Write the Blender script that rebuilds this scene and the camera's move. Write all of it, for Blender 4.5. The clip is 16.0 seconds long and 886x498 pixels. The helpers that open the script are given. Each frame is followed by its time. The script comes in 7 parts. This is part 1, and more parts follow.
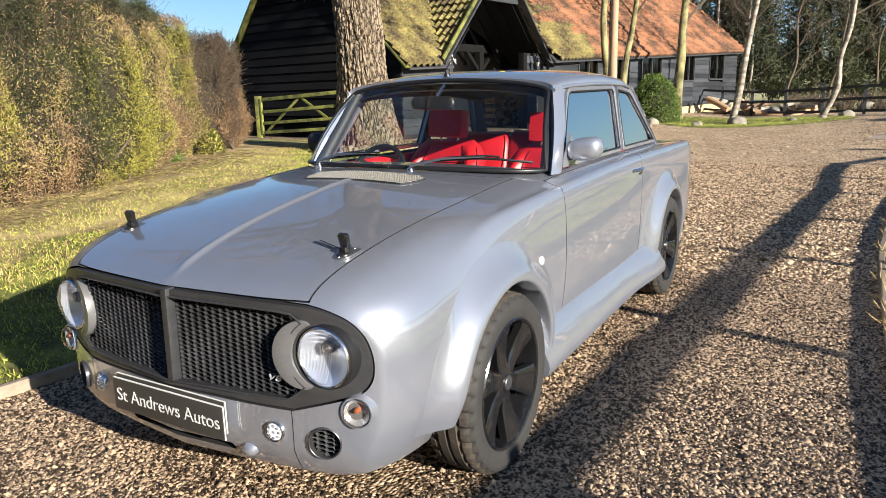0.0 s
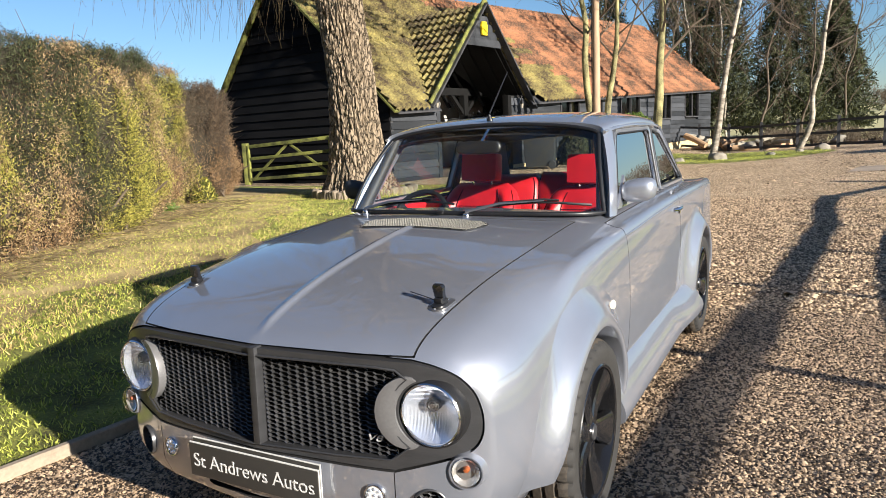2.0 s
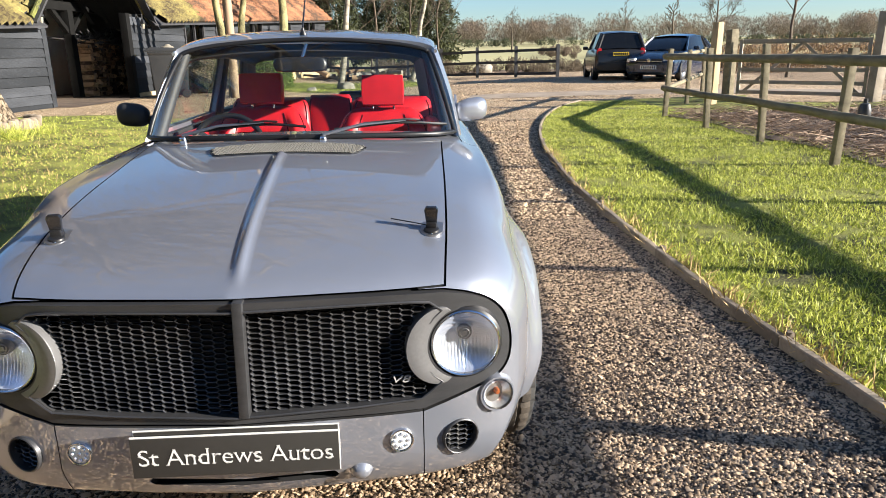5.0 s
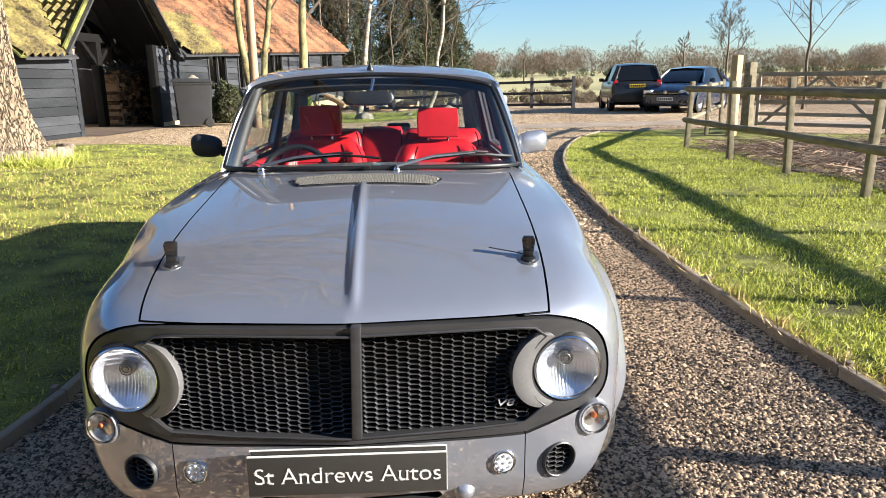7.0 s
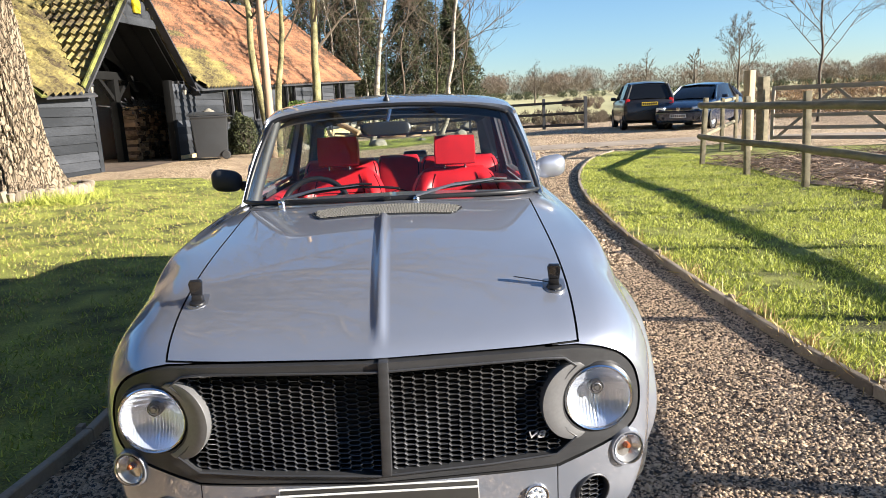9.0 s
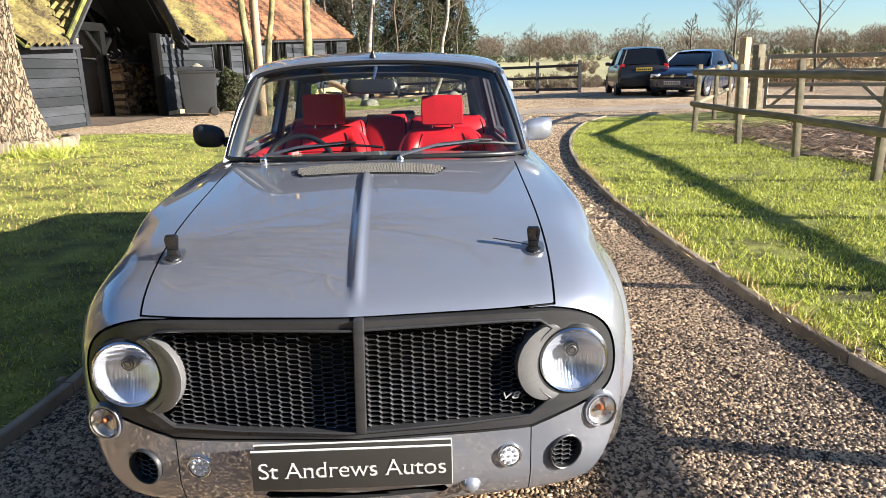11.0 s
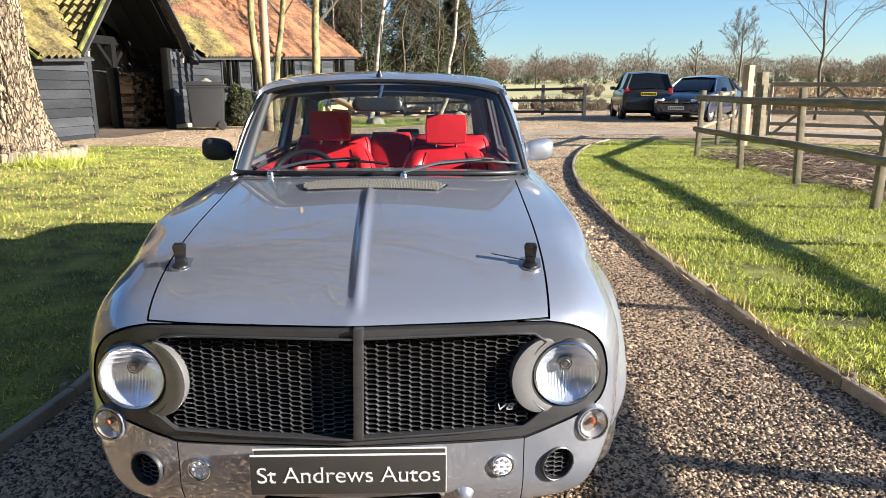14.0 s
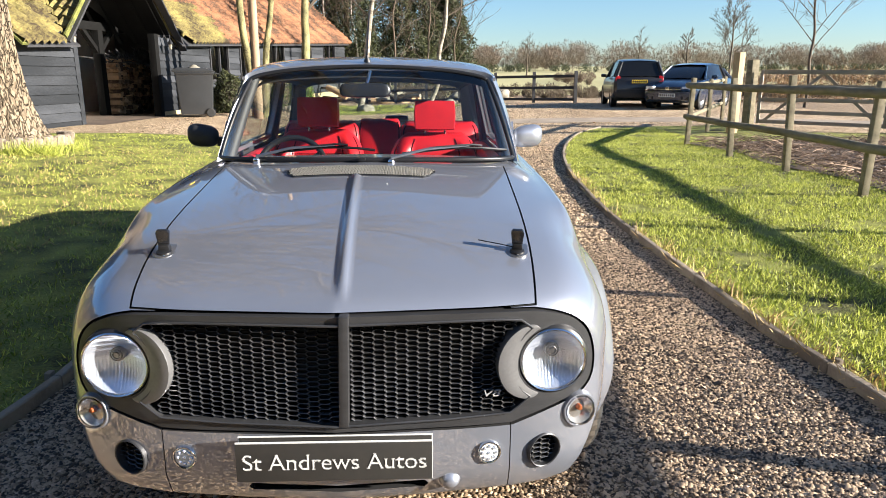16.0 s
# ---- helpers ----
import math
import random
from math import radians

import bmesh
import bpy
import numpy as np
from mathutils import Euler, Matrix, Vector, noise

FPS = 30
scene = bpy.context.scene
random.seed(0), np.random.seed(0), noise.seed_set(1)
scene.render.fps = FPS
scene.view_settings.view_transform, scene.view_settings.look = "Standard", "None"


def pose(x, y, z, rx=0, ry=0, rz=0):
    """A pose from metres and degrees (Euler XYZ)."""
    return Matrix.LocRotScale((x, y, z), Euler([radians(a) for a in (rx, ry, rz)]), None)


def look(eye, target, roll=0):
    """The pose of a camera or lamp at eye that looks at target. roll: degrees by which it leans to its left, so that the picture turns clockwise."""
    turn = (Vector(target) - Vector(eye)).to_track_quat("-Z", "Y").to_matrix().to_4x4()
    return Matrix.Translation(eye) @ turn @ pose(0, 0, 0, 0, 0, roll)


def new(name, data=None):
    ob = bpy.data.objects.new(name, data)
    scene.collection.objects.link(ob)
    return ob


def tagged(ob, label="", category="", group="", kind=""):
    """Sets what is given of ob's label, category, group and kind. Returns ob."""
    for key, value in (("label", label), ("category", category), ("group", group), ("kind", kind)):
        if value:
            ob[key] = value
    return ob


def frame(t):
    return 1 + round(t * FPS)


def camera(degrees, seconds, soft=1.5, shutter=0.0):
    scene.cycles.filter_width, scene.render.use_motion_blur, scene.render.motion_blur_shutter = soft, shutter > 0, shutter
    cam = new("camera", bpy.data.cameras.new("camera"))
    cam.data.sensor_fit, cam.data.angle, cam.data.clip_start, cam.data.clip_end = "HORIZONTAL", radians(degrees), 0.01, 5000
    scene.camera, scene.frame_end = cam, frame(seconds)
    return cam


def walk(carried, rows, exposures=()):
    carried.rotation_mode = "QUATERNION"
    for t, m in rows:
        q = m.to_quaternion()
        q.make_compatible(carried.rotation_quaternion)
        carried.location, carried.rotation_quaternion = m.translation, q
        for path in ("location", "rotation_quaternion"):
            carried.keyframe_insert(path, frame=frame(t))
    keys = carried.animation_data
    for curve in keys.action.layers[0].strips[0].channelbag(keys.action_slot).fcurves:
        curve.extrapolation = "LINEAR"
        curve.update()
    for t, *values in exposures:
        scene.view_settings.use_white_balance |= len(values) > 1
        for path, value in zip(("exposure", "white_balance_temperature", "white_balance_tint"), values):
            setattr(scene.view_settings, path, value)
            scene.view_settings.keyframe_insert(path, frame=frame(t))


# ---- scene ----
import functools

cam = camera(64.7, 16.0, soft=0.9)
PATH = [
    (0, (1.862, -1.468, 1.343), (0.861, 0.214, 0.931), -2.4),
    (0.5, (1.866, -1.48, 1.342), (0.872, 0.21, 0.945), -2.4),
    (1, (1.853, -1.481, 1.341), (0.871, 0.222, 0.974), -2.6),
    (1.5, (1.735, -1.508, 1.35), (0.764, 0.21, 1.025), -3.1),
    (2, (1.524, -1.588, 1.375), (0.57, 0.144, 1.075), -3.7),
    (2.5, (1.328, -1.571, 1.37), (0.403, 0.179, 1.08), -4.5),
    (2.6, (1.29, -1.566, 1.376), (0.372, 0.187, 1.085), -4.9),
    (3, (1.105, -1.464, 1.362), (0.256, 0.314, 1.021), -4.9),
    (3.5, (0.837, -1.45, 1.35), (0.366, 0.437, 0.882), -4.5),
    (4, (0.697, -1.531, 1.371), (0.611, 0.398, 0.85), -4.3),
    (4.2, (0.675, -1.586, 1.368), (0.682, 0.342, 0.839), -4.3),
    (6.3, (0.17, -1.75, 1.398), (0.264, 0.17, 0.845), -1.4),
    (6.5, (0.189, -1.76, 1.403), (0.269, 0.169, 0.881), -1.5),
    (7, (0.219, -1.768, 1.4), (0.272, 0.177, 0.937), -2.0),
    (7.5, (0.196, -1.754, 1.419), (0.224, 0.203, 1.008), -3.0),
    (8, (0.195, -1.759, 1.42), (0.205, 0.204, 1.038), -4.0),
    (10.5, (0.22, -1.735, 1.415), (0.246, 0.21, 0.949), -3.2),
    (11, (0.229, -1.739, 1.407), (0.261, 0.197, 0.907), -2.6),
    (11.5, (0.219, -1.739, 1.4), (0.247, 0.189, 0.871), -2.2),
    (12, (0.211, -1.745, 1.398), (0.237, 0.181, 0.86), -1.8),
    (12.5, (0.212, -1.767, 1.404), (0.236, 0.163, 0.879), -1.6),
    (13, (0.222, -1.804, 1.405), (0.245, 0.134, 0.913), -1.5),
    (13.5, (0.233, -1.812, 1.404), (0.258, 0.134, 0.943), -1.4),
    (14, (0.236, -1.8, 1.407), (0.263, 0.149, 0.96), -1.3),
    (14.5, (0.235, -1.794, 1.403), (0.271, 0.155, 0.954), -1.2),
    (15, (0.241, -1.789, 1.4), (0.285, 0.156, 0.938), -1.2),
    (15.5, (0.249, -1.789, 1.4), (0.299, 0.154, 0.925), -1.2),
    (16, (0.25, -1.789, 1.399), (0.301, 0.152, 0.918), -1.2),
]
LEVEL = pose(0.78, 0.295, 0) @ pose(0, 0, 0, 0, -1.1, 0) @ pose(-0.78, 0, 0)
walk(cam, [(t, LEVEL @ look(eye, target, roll)) for t, eye, target, roll in PATH],
     exposures=[(0.0, 1.30), (2.5, 1.30), (4.0, 1.52), (7.0, 1.80), (16.0, 1.78)])

# ---------------------------------------------------------------- light
SUN_AZ, SUN_EL = 107.0, 17.7          # degrees clockwise from +y, above the horizon
world = bpy.data.worlds.new("sky")
scene.world = world
world.use_nodes = True
_nt = world.node_tree
_sky = _nt.nodes.new("ShaderNodeTexSky")
_sky.sky_type = "NISHITA"
_sky.sun_disc = False
_sky.sun_elevation, _sky.sun_rotation = radians(SUN_EL), radians(SUN_AZ)
_sky.altitude, _sky.air_density, _sky.dust_density, _sky.ozone_density = 0.0, 1.0, 0.25, 5.0
_bg = _nt.nodes["Background"]
_bg.inputs["Strength"].default_value = 0.058
_nt.links.new(_sky.outputs["Color"], _bg.inputs["Color"])
_sd = bpy.data.lights.new("sun", "SUN")
_sd.energy, _sd.angle, _sd.color = 5.0, radians(0.55), (1.0, 0.925, 0.82)
_sun = new("sun", _sd)
_a, _e = radians(SUN_AZ), radians(SUN_EL)
SUNDIR = Vector((math.sin(_a) * math.cos(_e), math.cos(_a) * math.cos(_e), math.sin(_e)))
_sun.matrix_world = look(SUNDIR * 60, (0, 0, 0))

# ---------------------------------------------------------------- materials


def mat(name, color, rough=0.6, metal=0.0, var=0.25, scale=6.0, fine=60.0, bump=0.15, dist=0.01, coat=0.0,
        color2=None, island=0.0, rnd=0.0, stretch=(1, 1, 1), spec=0.5, trans=0.0, coords="Object", lo=0.3, hi=0.7, leafy=0.0):
    """A surface with variation at two scales, its relief, and differences from piece to piece."""
    m = bpy.data.materials.new(name)
    m.use_nodes = True
    nt = m.node_tree
    b = nt.nodes["Principled BSDF"]
    b.inputs["Roughness"].default_value, b.inputs["Metallic"].default_value = rough, metal
    b.inputs["Coat Weight"].default_value, b.inputs["Coat Roughness"].default_value = coat, 0.03
    b.inputs["Specular IOR Level"].default_value = spec
    b.inputs["Transmission Weight"].default_value = trans
    tc = nt.nodes.new("ShaderNodeTexCoord")
    mp = nt.nodes.new("ShaderNodeMapping")
    mp.inputs["Scale"].default_value = stretch
    nt.links.new(tc.outputs[coords], mp.inputs["Vector"])

    def tex(s, d=4.0):
        n = nt.nodes.new("ShaderNodeTexNoise")
        n.inputs["Scale"].default_value, n.inputs["Detail"].default_value = s, d
        nt.links.new(mp.outputs["Vector"], n.inputs["Vector"])
        return n.outputs["Fac"]

    def math_node(op, a, bb, clamp=False):
        n = nt.nodes.new("ShaderNodeMath")
        n.operation, n.use_clamp = op, clamp
        for i, v in enumerate((a, bb)):
            if isinstance(v, (int, float)):
                n.inputs[i].default_value = v
            else:
                nt.links.new(v, n.inputs[i])
        return n.outputs[0]

    big, small = tex(scale), tex(fine)
    fac = math_node("ADD", math_node("MULTIPLY", big, 0.65), math_node("MULTIPLY", small, 0.35))
    if island:
        g = nt.nodes.new("ShaderNodeNewGeometry")
        fac = math_node("ADD", fac, math_node("MULTIPLY", math_node("SUBTRACT", g.outputs["Random Per Island"], 0.5), island))
    if rnd:
        o = nt.nodes.new("ShaderNodeObjectInfo")
        fac = math_node("ADD", fac, math_node("MULTIPLY", math_node("SUBTRACT", o.outputs["Random"], 0.5), rnd))
    ramp = nt.nodes.new("ShaderNodeValToRGB")
    c = Vector(color)
    dark = tuple(c * (1 - var)) if color2 is None else tuple(color)
    light = tuple(c * (1 + var)) if color2 is None else tuple(color2)
    ramp.color_ramp.elements[0].color, ramp.color_ramp.elements[1].color = (*dark, 1), (*light, 1)
    ramp.color_ramp.elements[0].position, ramp.color_ramp.elements[1].position = lo, hi
    nt.links.new(fac, ramp.inputs["Fac"])
    nt.links.new(ramp.outputs["Color"], b.inputs["Base Color"])
    if bump:
        bp = nt.nodes.new("ShaderNodeBump")
        bp.inputs["Strength"].default_value, bp.inputs["Distance"].default_value = bump, dist
        nt.links.new(fac, bp.inputs["Height"])
        nt.links.new(bp.outputs["Normal"], b.inputs["Normal"])
    if leafy:
        # thin leaves let part of the light through
        tl, mx = nt.nodes.new("ShaderNodeBsdfTranslucent"), nt.nodes.new("ShaderNodeMixShader")
        mx.inputs[0].default_value = leafy
        nt.links.new(ramp.outputs["Color"], tl.inputs["Color"])
        nt.links.new(b.outputs[0], mx.inputs[1])
        nt.links.new(tl.outputs[0], mx.inputs[2])
        nt.links.new(mx.outputs[0], nt.nodes["Material Output"].inputs["Surface"])
    return m


def cells(name, stops, scale, rough=0.9, bump=1.0, dist=0.02, stretch=(1, 1, 1), warp=0.0, edge=False, patch=0.35, patch_scale=0.7):
    """A surface of packed grains (or, with edge, of plates between cracks), each with its own shade, in broad patches."""
    m = bpy.data.materials.new(name)
    m.use_nodes = True
    nt = m.node_tree
    b = nt.nodes["Principled BSDF"]
    b.inputs["Roughness"].default_value, b.inputs["Specular IOR Level"].default_value = rough, 0.3
    tc, mp = nt.nodes.new("ShaderNodeTexCoord"), nt.nodes.new("ShaderNodeMapping")
    mp.inputs["Scale"].default_value = stretch
    nt.links.new(tc.outputs["Object"], mp.inputs["Vector"])
    vec = mp.outputs["Vector"]

    def noise_tex(sc, detail):
        n = nt.nodes.new("ShaderNodeTexNoise")
        n.inputs["Scale"].default_value, n.inputs["Detail"].default_value = sc, detail
        nt.links.new(mp.outputs["Vector"], n.inputs["Vector"])
        return n

    def mth(op, a, c):
        n = nt.nodes.new("ShaderNodeMath")
        n.operation = op
        for i, q in enumerate((a, c)):
            if isinstance(q, (int, float)):
                n.inputs[i].default_value = q
            else:
                nt.links.new(q, n.inputs[i])
        return n.outputs[0]
    if warp:
        vm, va = nt.nodes.new("ShaderNodeVectorMath"), nt.nodes.new("ShaderNodeVectorMath")
        vm.operation, va.operation = "SCALE", "ADD"
        vm.inputs["Scale"].default_value = warp
        nt.links.new(noise_tex(scale * 0.6, 3.0).outputs["Color"], vm.inputs[0])
        nt.links.new(vec, va.inputs[0])
        nt.links.new(vm.outputs[0], va.inputs[1])
        vec = va.outputs[0]
    vo = nt.nodes.new("ShaderNodeTexVoronoi")
    vo.feature = "DISTANCE_TO_EDGE" if edge else "F1"
    vo.inputs["Scale"].default_value = scale
    nt.links.new(vec, vo.inputs["Vector"])
    if edge:
        height = mth("MINIMUM", mth("MULTIPLY", vo.outputs["Distance"], 9.0), 1.0)
        shade = mth("MULTIPLY", height, 0.62)
    else:
        height = mth("SUBTRACT", 1.0, vo.outputs["Distance"])
        sp = nt.nodes.new("ShaderNodeSeparateColor")
        nt.links.new(vo.outputs["Color"], sp.inputs[0])
        shade = sp.outputs[0]
    shade = mth("ADD", shade, mth("MULTIPLY", mth("SUBTRACT", noise_tex(patch_scale, 5.0).outputs["Fac"], 0.5), patch))
    shade = mth("ADD", shade, mth("MULTIPLY", mth("SUBTRACT", noise_tex(scale * 2.5, 3.0).outputs["Fac"], 0.5), 0.5))
    ramp = nt.nodes.new("ShaderNodeValToRGB")
    el = ramp.color_ramp.elements
    while len(el) < len(stops):
        el.new(0.5)
    for e, (q, c) in zip(el, stops):
        e.position, e.color = q, (*c, 1)
    nt.links.new(shade, ramp.inputs["Fac"])
    nt.links.new(ramp.outputs["Color"], b.inputs["Base Color"])
    bp = nt.nodes.new("ShaderNodeBump")
    bp.inputs["Strength"].default_value, bp.inputs["Distance"].default_value = bump, dist
    nt.links.new(height, bp.inputs["Height"])
    nt.links.new(bp.outputs["Normal"], b.inputs["Normal"])
    return m


M_PAINT = mat("grey_paint", (0.238, 0.254, 0.296), 0.40, 0.42, 0.05, 1.5, 9.0, 0.0, coat=1.0, spec=0.28)
M_PAINT.node_tree.nodes["Principled BSDF"].inputs["Coat IOR"].default_value = 2.6
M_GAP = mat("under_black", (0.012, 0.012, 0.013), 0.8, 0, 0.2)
M_BEZEL = mat("dark_satin_metal", (0.058, 0.059, 0.063), 0.38, 0.45, 0.2, 8, 120, 0.05, stretch=(1, 1, 6))
M_SHROUD = mat("brushed_shroud", (0.20, 0.20, 0.205), 0.36, 0.5, 0.15, 8, 120, 0.05)
M_BLACK = mat("black_plastic", (0.012, 0.012, 0.013), 0.38, 0, 0.2, 10, 90, 0.05)
M_MESH = mat("black_mesh", (0.105, 0.105, 0.108), 0.18, 0.65, 0.5, 10, 90, 0.0)
M_RUBBER = mat("rubber", (0.022, 0.021, 0.020), 0.75, 0, 0.3, 8, 80, 0.1)
M_TREAD = mat("dusty_tread", (0.016, 0.015, 0.014), 0.85, 0, 0.5, 9, 90, 0.3, color2=(0.100, 0.080, 0.060))
M_WHEEL = mat("gloss_black_alloy", (0.010, 0.010, 0.011), 0.18, 0.0, 0.1, 10, 90, 0.0, coat=0.7)
M_CHROME = mat("chrome", (0.75, 0.75, 0.76), 0.12, 1.0, 0.05, 8, 50, 0.0)
M_STEEL = mat("wiper_steel", (0.35, 0.35, 0.36), 0.3, 0.9, 0.1, 8, 50, 0.0)
M_RED = mat("red_leather", (0.50, 0.012, 0.020), 0.42, 0, 0.18, 12, 220, 0.25, 0.004)
M_PIPE = mat("dark_piping", (0.05, 0.004, 0.006), 0.95, spec=0.05)
M_TRIM = mat("dark_trim", (0.025, 0.026, 0.028), 0.6)
M_WHITE = mat("plate_white", (0.72, 0.72, 0.70), 0.45, 0, 0.05, 20, 90, 0.0)
M_PLATE = mat("plate_dark", (0.035, 0.034, 0.032), 0.35, 0, 0.1, 20, 90, 0.0)
M_AMBER = mat("amber_bulb", (0.38, 0.12, 0.05), 0.25)
M_REFLECT = mat("reflector", (0.78, 0.84, 0.95), 0.20, 0.70, 0.06, 30, 160, 0.10, 0.003)


def glass(name, tint=(1, 1, 1), rough=0.0, ior=1.45, clear=0.0):
    """Thin glass: mostly see-through, with mirror-like gloss that grows at a flat angle."""
    m = bpy.data.materials.new(name)
    m.use_nodes = True
    nt = m.node_tree
    nt.nodes.remove(nt.nodes["Principled BSDF"])
    t = nt.nodes.new("ShaderNodeBsdfTransparent")
    t.inputs["Color"].default_value = (*tint, 1)
    g = nt.nodes.new("ShaderNodeBsdfGlossy")
    g.inputs["Roughness"].default_value = rough
    lw = nt.nodes.new("ShaderNodeLayerWeight")
    lw.inputs["Blend"].default_value = 0.5
    pw = nt.nodes.new("ShaderNodeMath")
    pw.operation = "POWER"
    pw.inputs[1].default_value = 4.0
    f = nt.nodes.new("ShaderNodeMath")
    f.operation = "MULTIPLY_ADD"
    f.inputs[1].default_value, f.inputs[2].default_value = 0.9, ((ior - 1) / (ior + 1)) ** 2 * 1.6
    f.use_clamp = True
    nt.links.new(lw.outputs["Facing"], pw.inputs[0])
    nt.links.new(pw.outputs[0], f.inputs[0])
    mx = nt.nodes.new("ShaderNodeMixShader")
    nt.links.new(f.outputs[0], mx.inputs[0])
    nt.links.new(t.outputs[0], mx.inputs[1])
    nt.links.new(g.outputs[0], mx.inputs[2])
    nt.links.new(mx.outputs[0], nt.nodes["Material Output"].inputs["Surface"])
    return m


M_GLASS = glass("car_glass", (0.86, 0.90, 0.88), 0.0, 1.5)
M_LENS = glass("lamp_glass", (0.97, 0.98, 1.0), 0.02, 1.5)
# gloss set far above real glass to stand for a brighter sky reflection
M_SIDEGLASS = glass("side_glass", (0.80, 0.84, 0.86), 0.0, 6.5)
M_SIGNAL = glass("smoked_lens", (0.80, 0.72, 0.60), 0.02, 1.5)
M_PANE = glass("window_pane", (0.10, 0.11, 0.12), 0.0, 1.3)

M_BARK = cells("willow_bark", ((0.0, (0.070, 0.053, 0.036)), (0.22, (0.15, 0.115, 0.078)), (0.55, (0.23, 0.178, 0.122)), (1.0, (0.36, 0.285, 0.20))), 10.0, 0.9, 1.0, 0.06, (1.7, 1.7, 0.42), 0.22, True, 0.5, 2.0)
M_TWIG = mat("twig", (0.10, 0.075, 0.05), 0.8, 0, 0.3, 5, 40, 0.2)
M_WILLOWTWIG = mat("willow_twig", (0.13, 0.095, 0.045), 0.7, 0, 0.3, 5, 40, 0.2)
M_BIRCH = mat("birch_bark", (0.11, 0.09, 0.065), 0.8, 0, 0.5, 2.2, 14, 0.3, color2=(0.44, 0.39, 0.31), stretch=(1, 1, 3), lo=0.36, hi=0.62)
M_BOARD = mat("black_boards", (0.018, 0.020, 0.023), 0.75, 0, 0.5, 2.5, 60, 0.5, 0.008, color2=(0.056, 0.060, 0.068), rnd=0.4, stretch=(1, 0.15, 1), spec=0.2)
# waney boards, darker than the front's to stand for the gable's shade
M_GABLE = mat("shaded_waney_boards", (0.0035, 0.0035, 0.004), 0.95, 0, 0.5, 2.0, 40, 0.5, 0.01, color2=(0.013, 0.013, 0.014), rnd=0.5, stretch=(0.2, 1, 1), spec=0.05)
M_BEAM = mat("black_beam", (0.022, 0.022, 0.024), 0.65, 0, 0.4, 3, 50, 0.3, color2=(0.05, 0.05, 0.055))
# black timber, darkened further for porch shade; the outer post shares it
M_DARKTIMBER = mat("shaded_black_beam", (0.006, 0.006, 0.006), 0.85, 0, 0.3, 3, 50, 0.3, spec=0.15)
M_RENDERWALL = mat("pale_render", (0.58, 0.56, 0.50), 0.9, 0, 0.12, 2, 30, 0.2)
M_PLINTH = mat("buff_brick", (0.50, 0.38, 0.20), 0.9, 0, 0.3, 3, 40, 0.3)
M_TILEMOSS = mat("mossy_tile", (0.055, 0.038, 0.020), 0.9, 0, 0.5, 1.3, 14, 0.8, 0.03, color2=(0.33, 0.275, 0.09), lo=0.40, hi=0.66)
M_TILERED = mat("red_pantile", (0.075, 0.045, 0.028), 0.85, 0, 0.4, 1.3, 14, 0.8, 0.03, color2=(0.37, 0.165, 0.08), lo=0.40, hi=0.60)
M_FENCE = mat("weathered_rail", (0.10, 0.085, 0.052), 0.85, 0, 0.4, 3, 50, 0.5, 0.006, color2=(0.28, 0.24, 0.155), stretch=(4, 1, 4))
M_NEWWOOD = mat("new_post", (0.34, 0.24, 0.13), 0.8, 0, 0.2, 4, 60, 0.3, color2=(0.50, 0.37, 0.22), stretch=(4, 4, 0.6))
M_GREYWOOD = mat("grey_gate_wood", (0.20, 0.17, 0.13), 0.85, 0, 0.3, 4, 60, 0.3, color2=(0.40, 0.34, 0.27))
M_GREENWOOD = mat("mossy_gate_wood", (0.05, 0.052, 0.016), 0.9, 0, 0.4, 3, 40, 0.6, color2=(0.27, 0.28, 0.06), lo=0.38, hi=0.66)
M_MOSSBARK = mat("mossy_bark", (0.050, 0.044, 0.022), 0.9, 0, 0.4, 3.0, 34, 1.0, 0.03, color2=(0.36, 0.325, 0.15), stretch=(1.5, 1.5, 0.8), lo=0.36, hi=0.62)
M_KERB = mat("timber_edging", (0.14, 0.11, 0.08), 0.9, 0, 0.4, 4, 60, 0.5, color2=(0.33, 0.27, 0.20), rnd=0.3)
M_POLE = mat("pole_wood", (0.36, 0.25, 0.16), 0.85, 0, 0.3, 3, 40, 0.3, stretch=(3, 3, 0.4))
M_BIN = mat("bin_plastic", (0.032, 0.034, 0.037), 0.40, 0, 0.15, 4, 60, 0.1)
M_FIREWOOD = mat("firewood", (0.07, 0.040, 0.024), 0.9, 0, 0.4, 9, 60, 0.4, color2=(0.40, 0.26, 0.15), rnd=0.9)
M_FALLEN = mat("fallen_twig", (0.10, 0.065, 0.042), 0.85, 0, 0.4, 3, 30, 0.2, color2=(0.36, 0.25, 0.17), island=0.8)
M_STONE = mat("pale_stone", (0.17, 0.15, 0.115), 0.9, 0, 0.3, 4, 30, 0.5, color2=(0.34, 0.31, 0.25))
M_LEAF = mat("hedge_leaf", (0.075, 0.085, 0.014), 0.65, 0, 0.4, 0.55, 9, 0.0, color2=(0.50, 0.45, 0.095), island=0.95, leafy=0.3)
M_BROWNLEAF = mat("brown_hedge_leaf", (0.11, 0.065, 0.034), 0.7, 0, 0.4, 0.6, 9, 0.0, color2=(0.42, 0.27, 0.135), island=0.95, leafy=0.25)
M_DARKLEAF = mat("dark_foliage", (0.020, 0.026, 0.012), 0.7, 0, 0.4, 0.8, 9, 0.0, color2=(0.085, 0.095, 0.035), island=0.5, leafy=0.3)
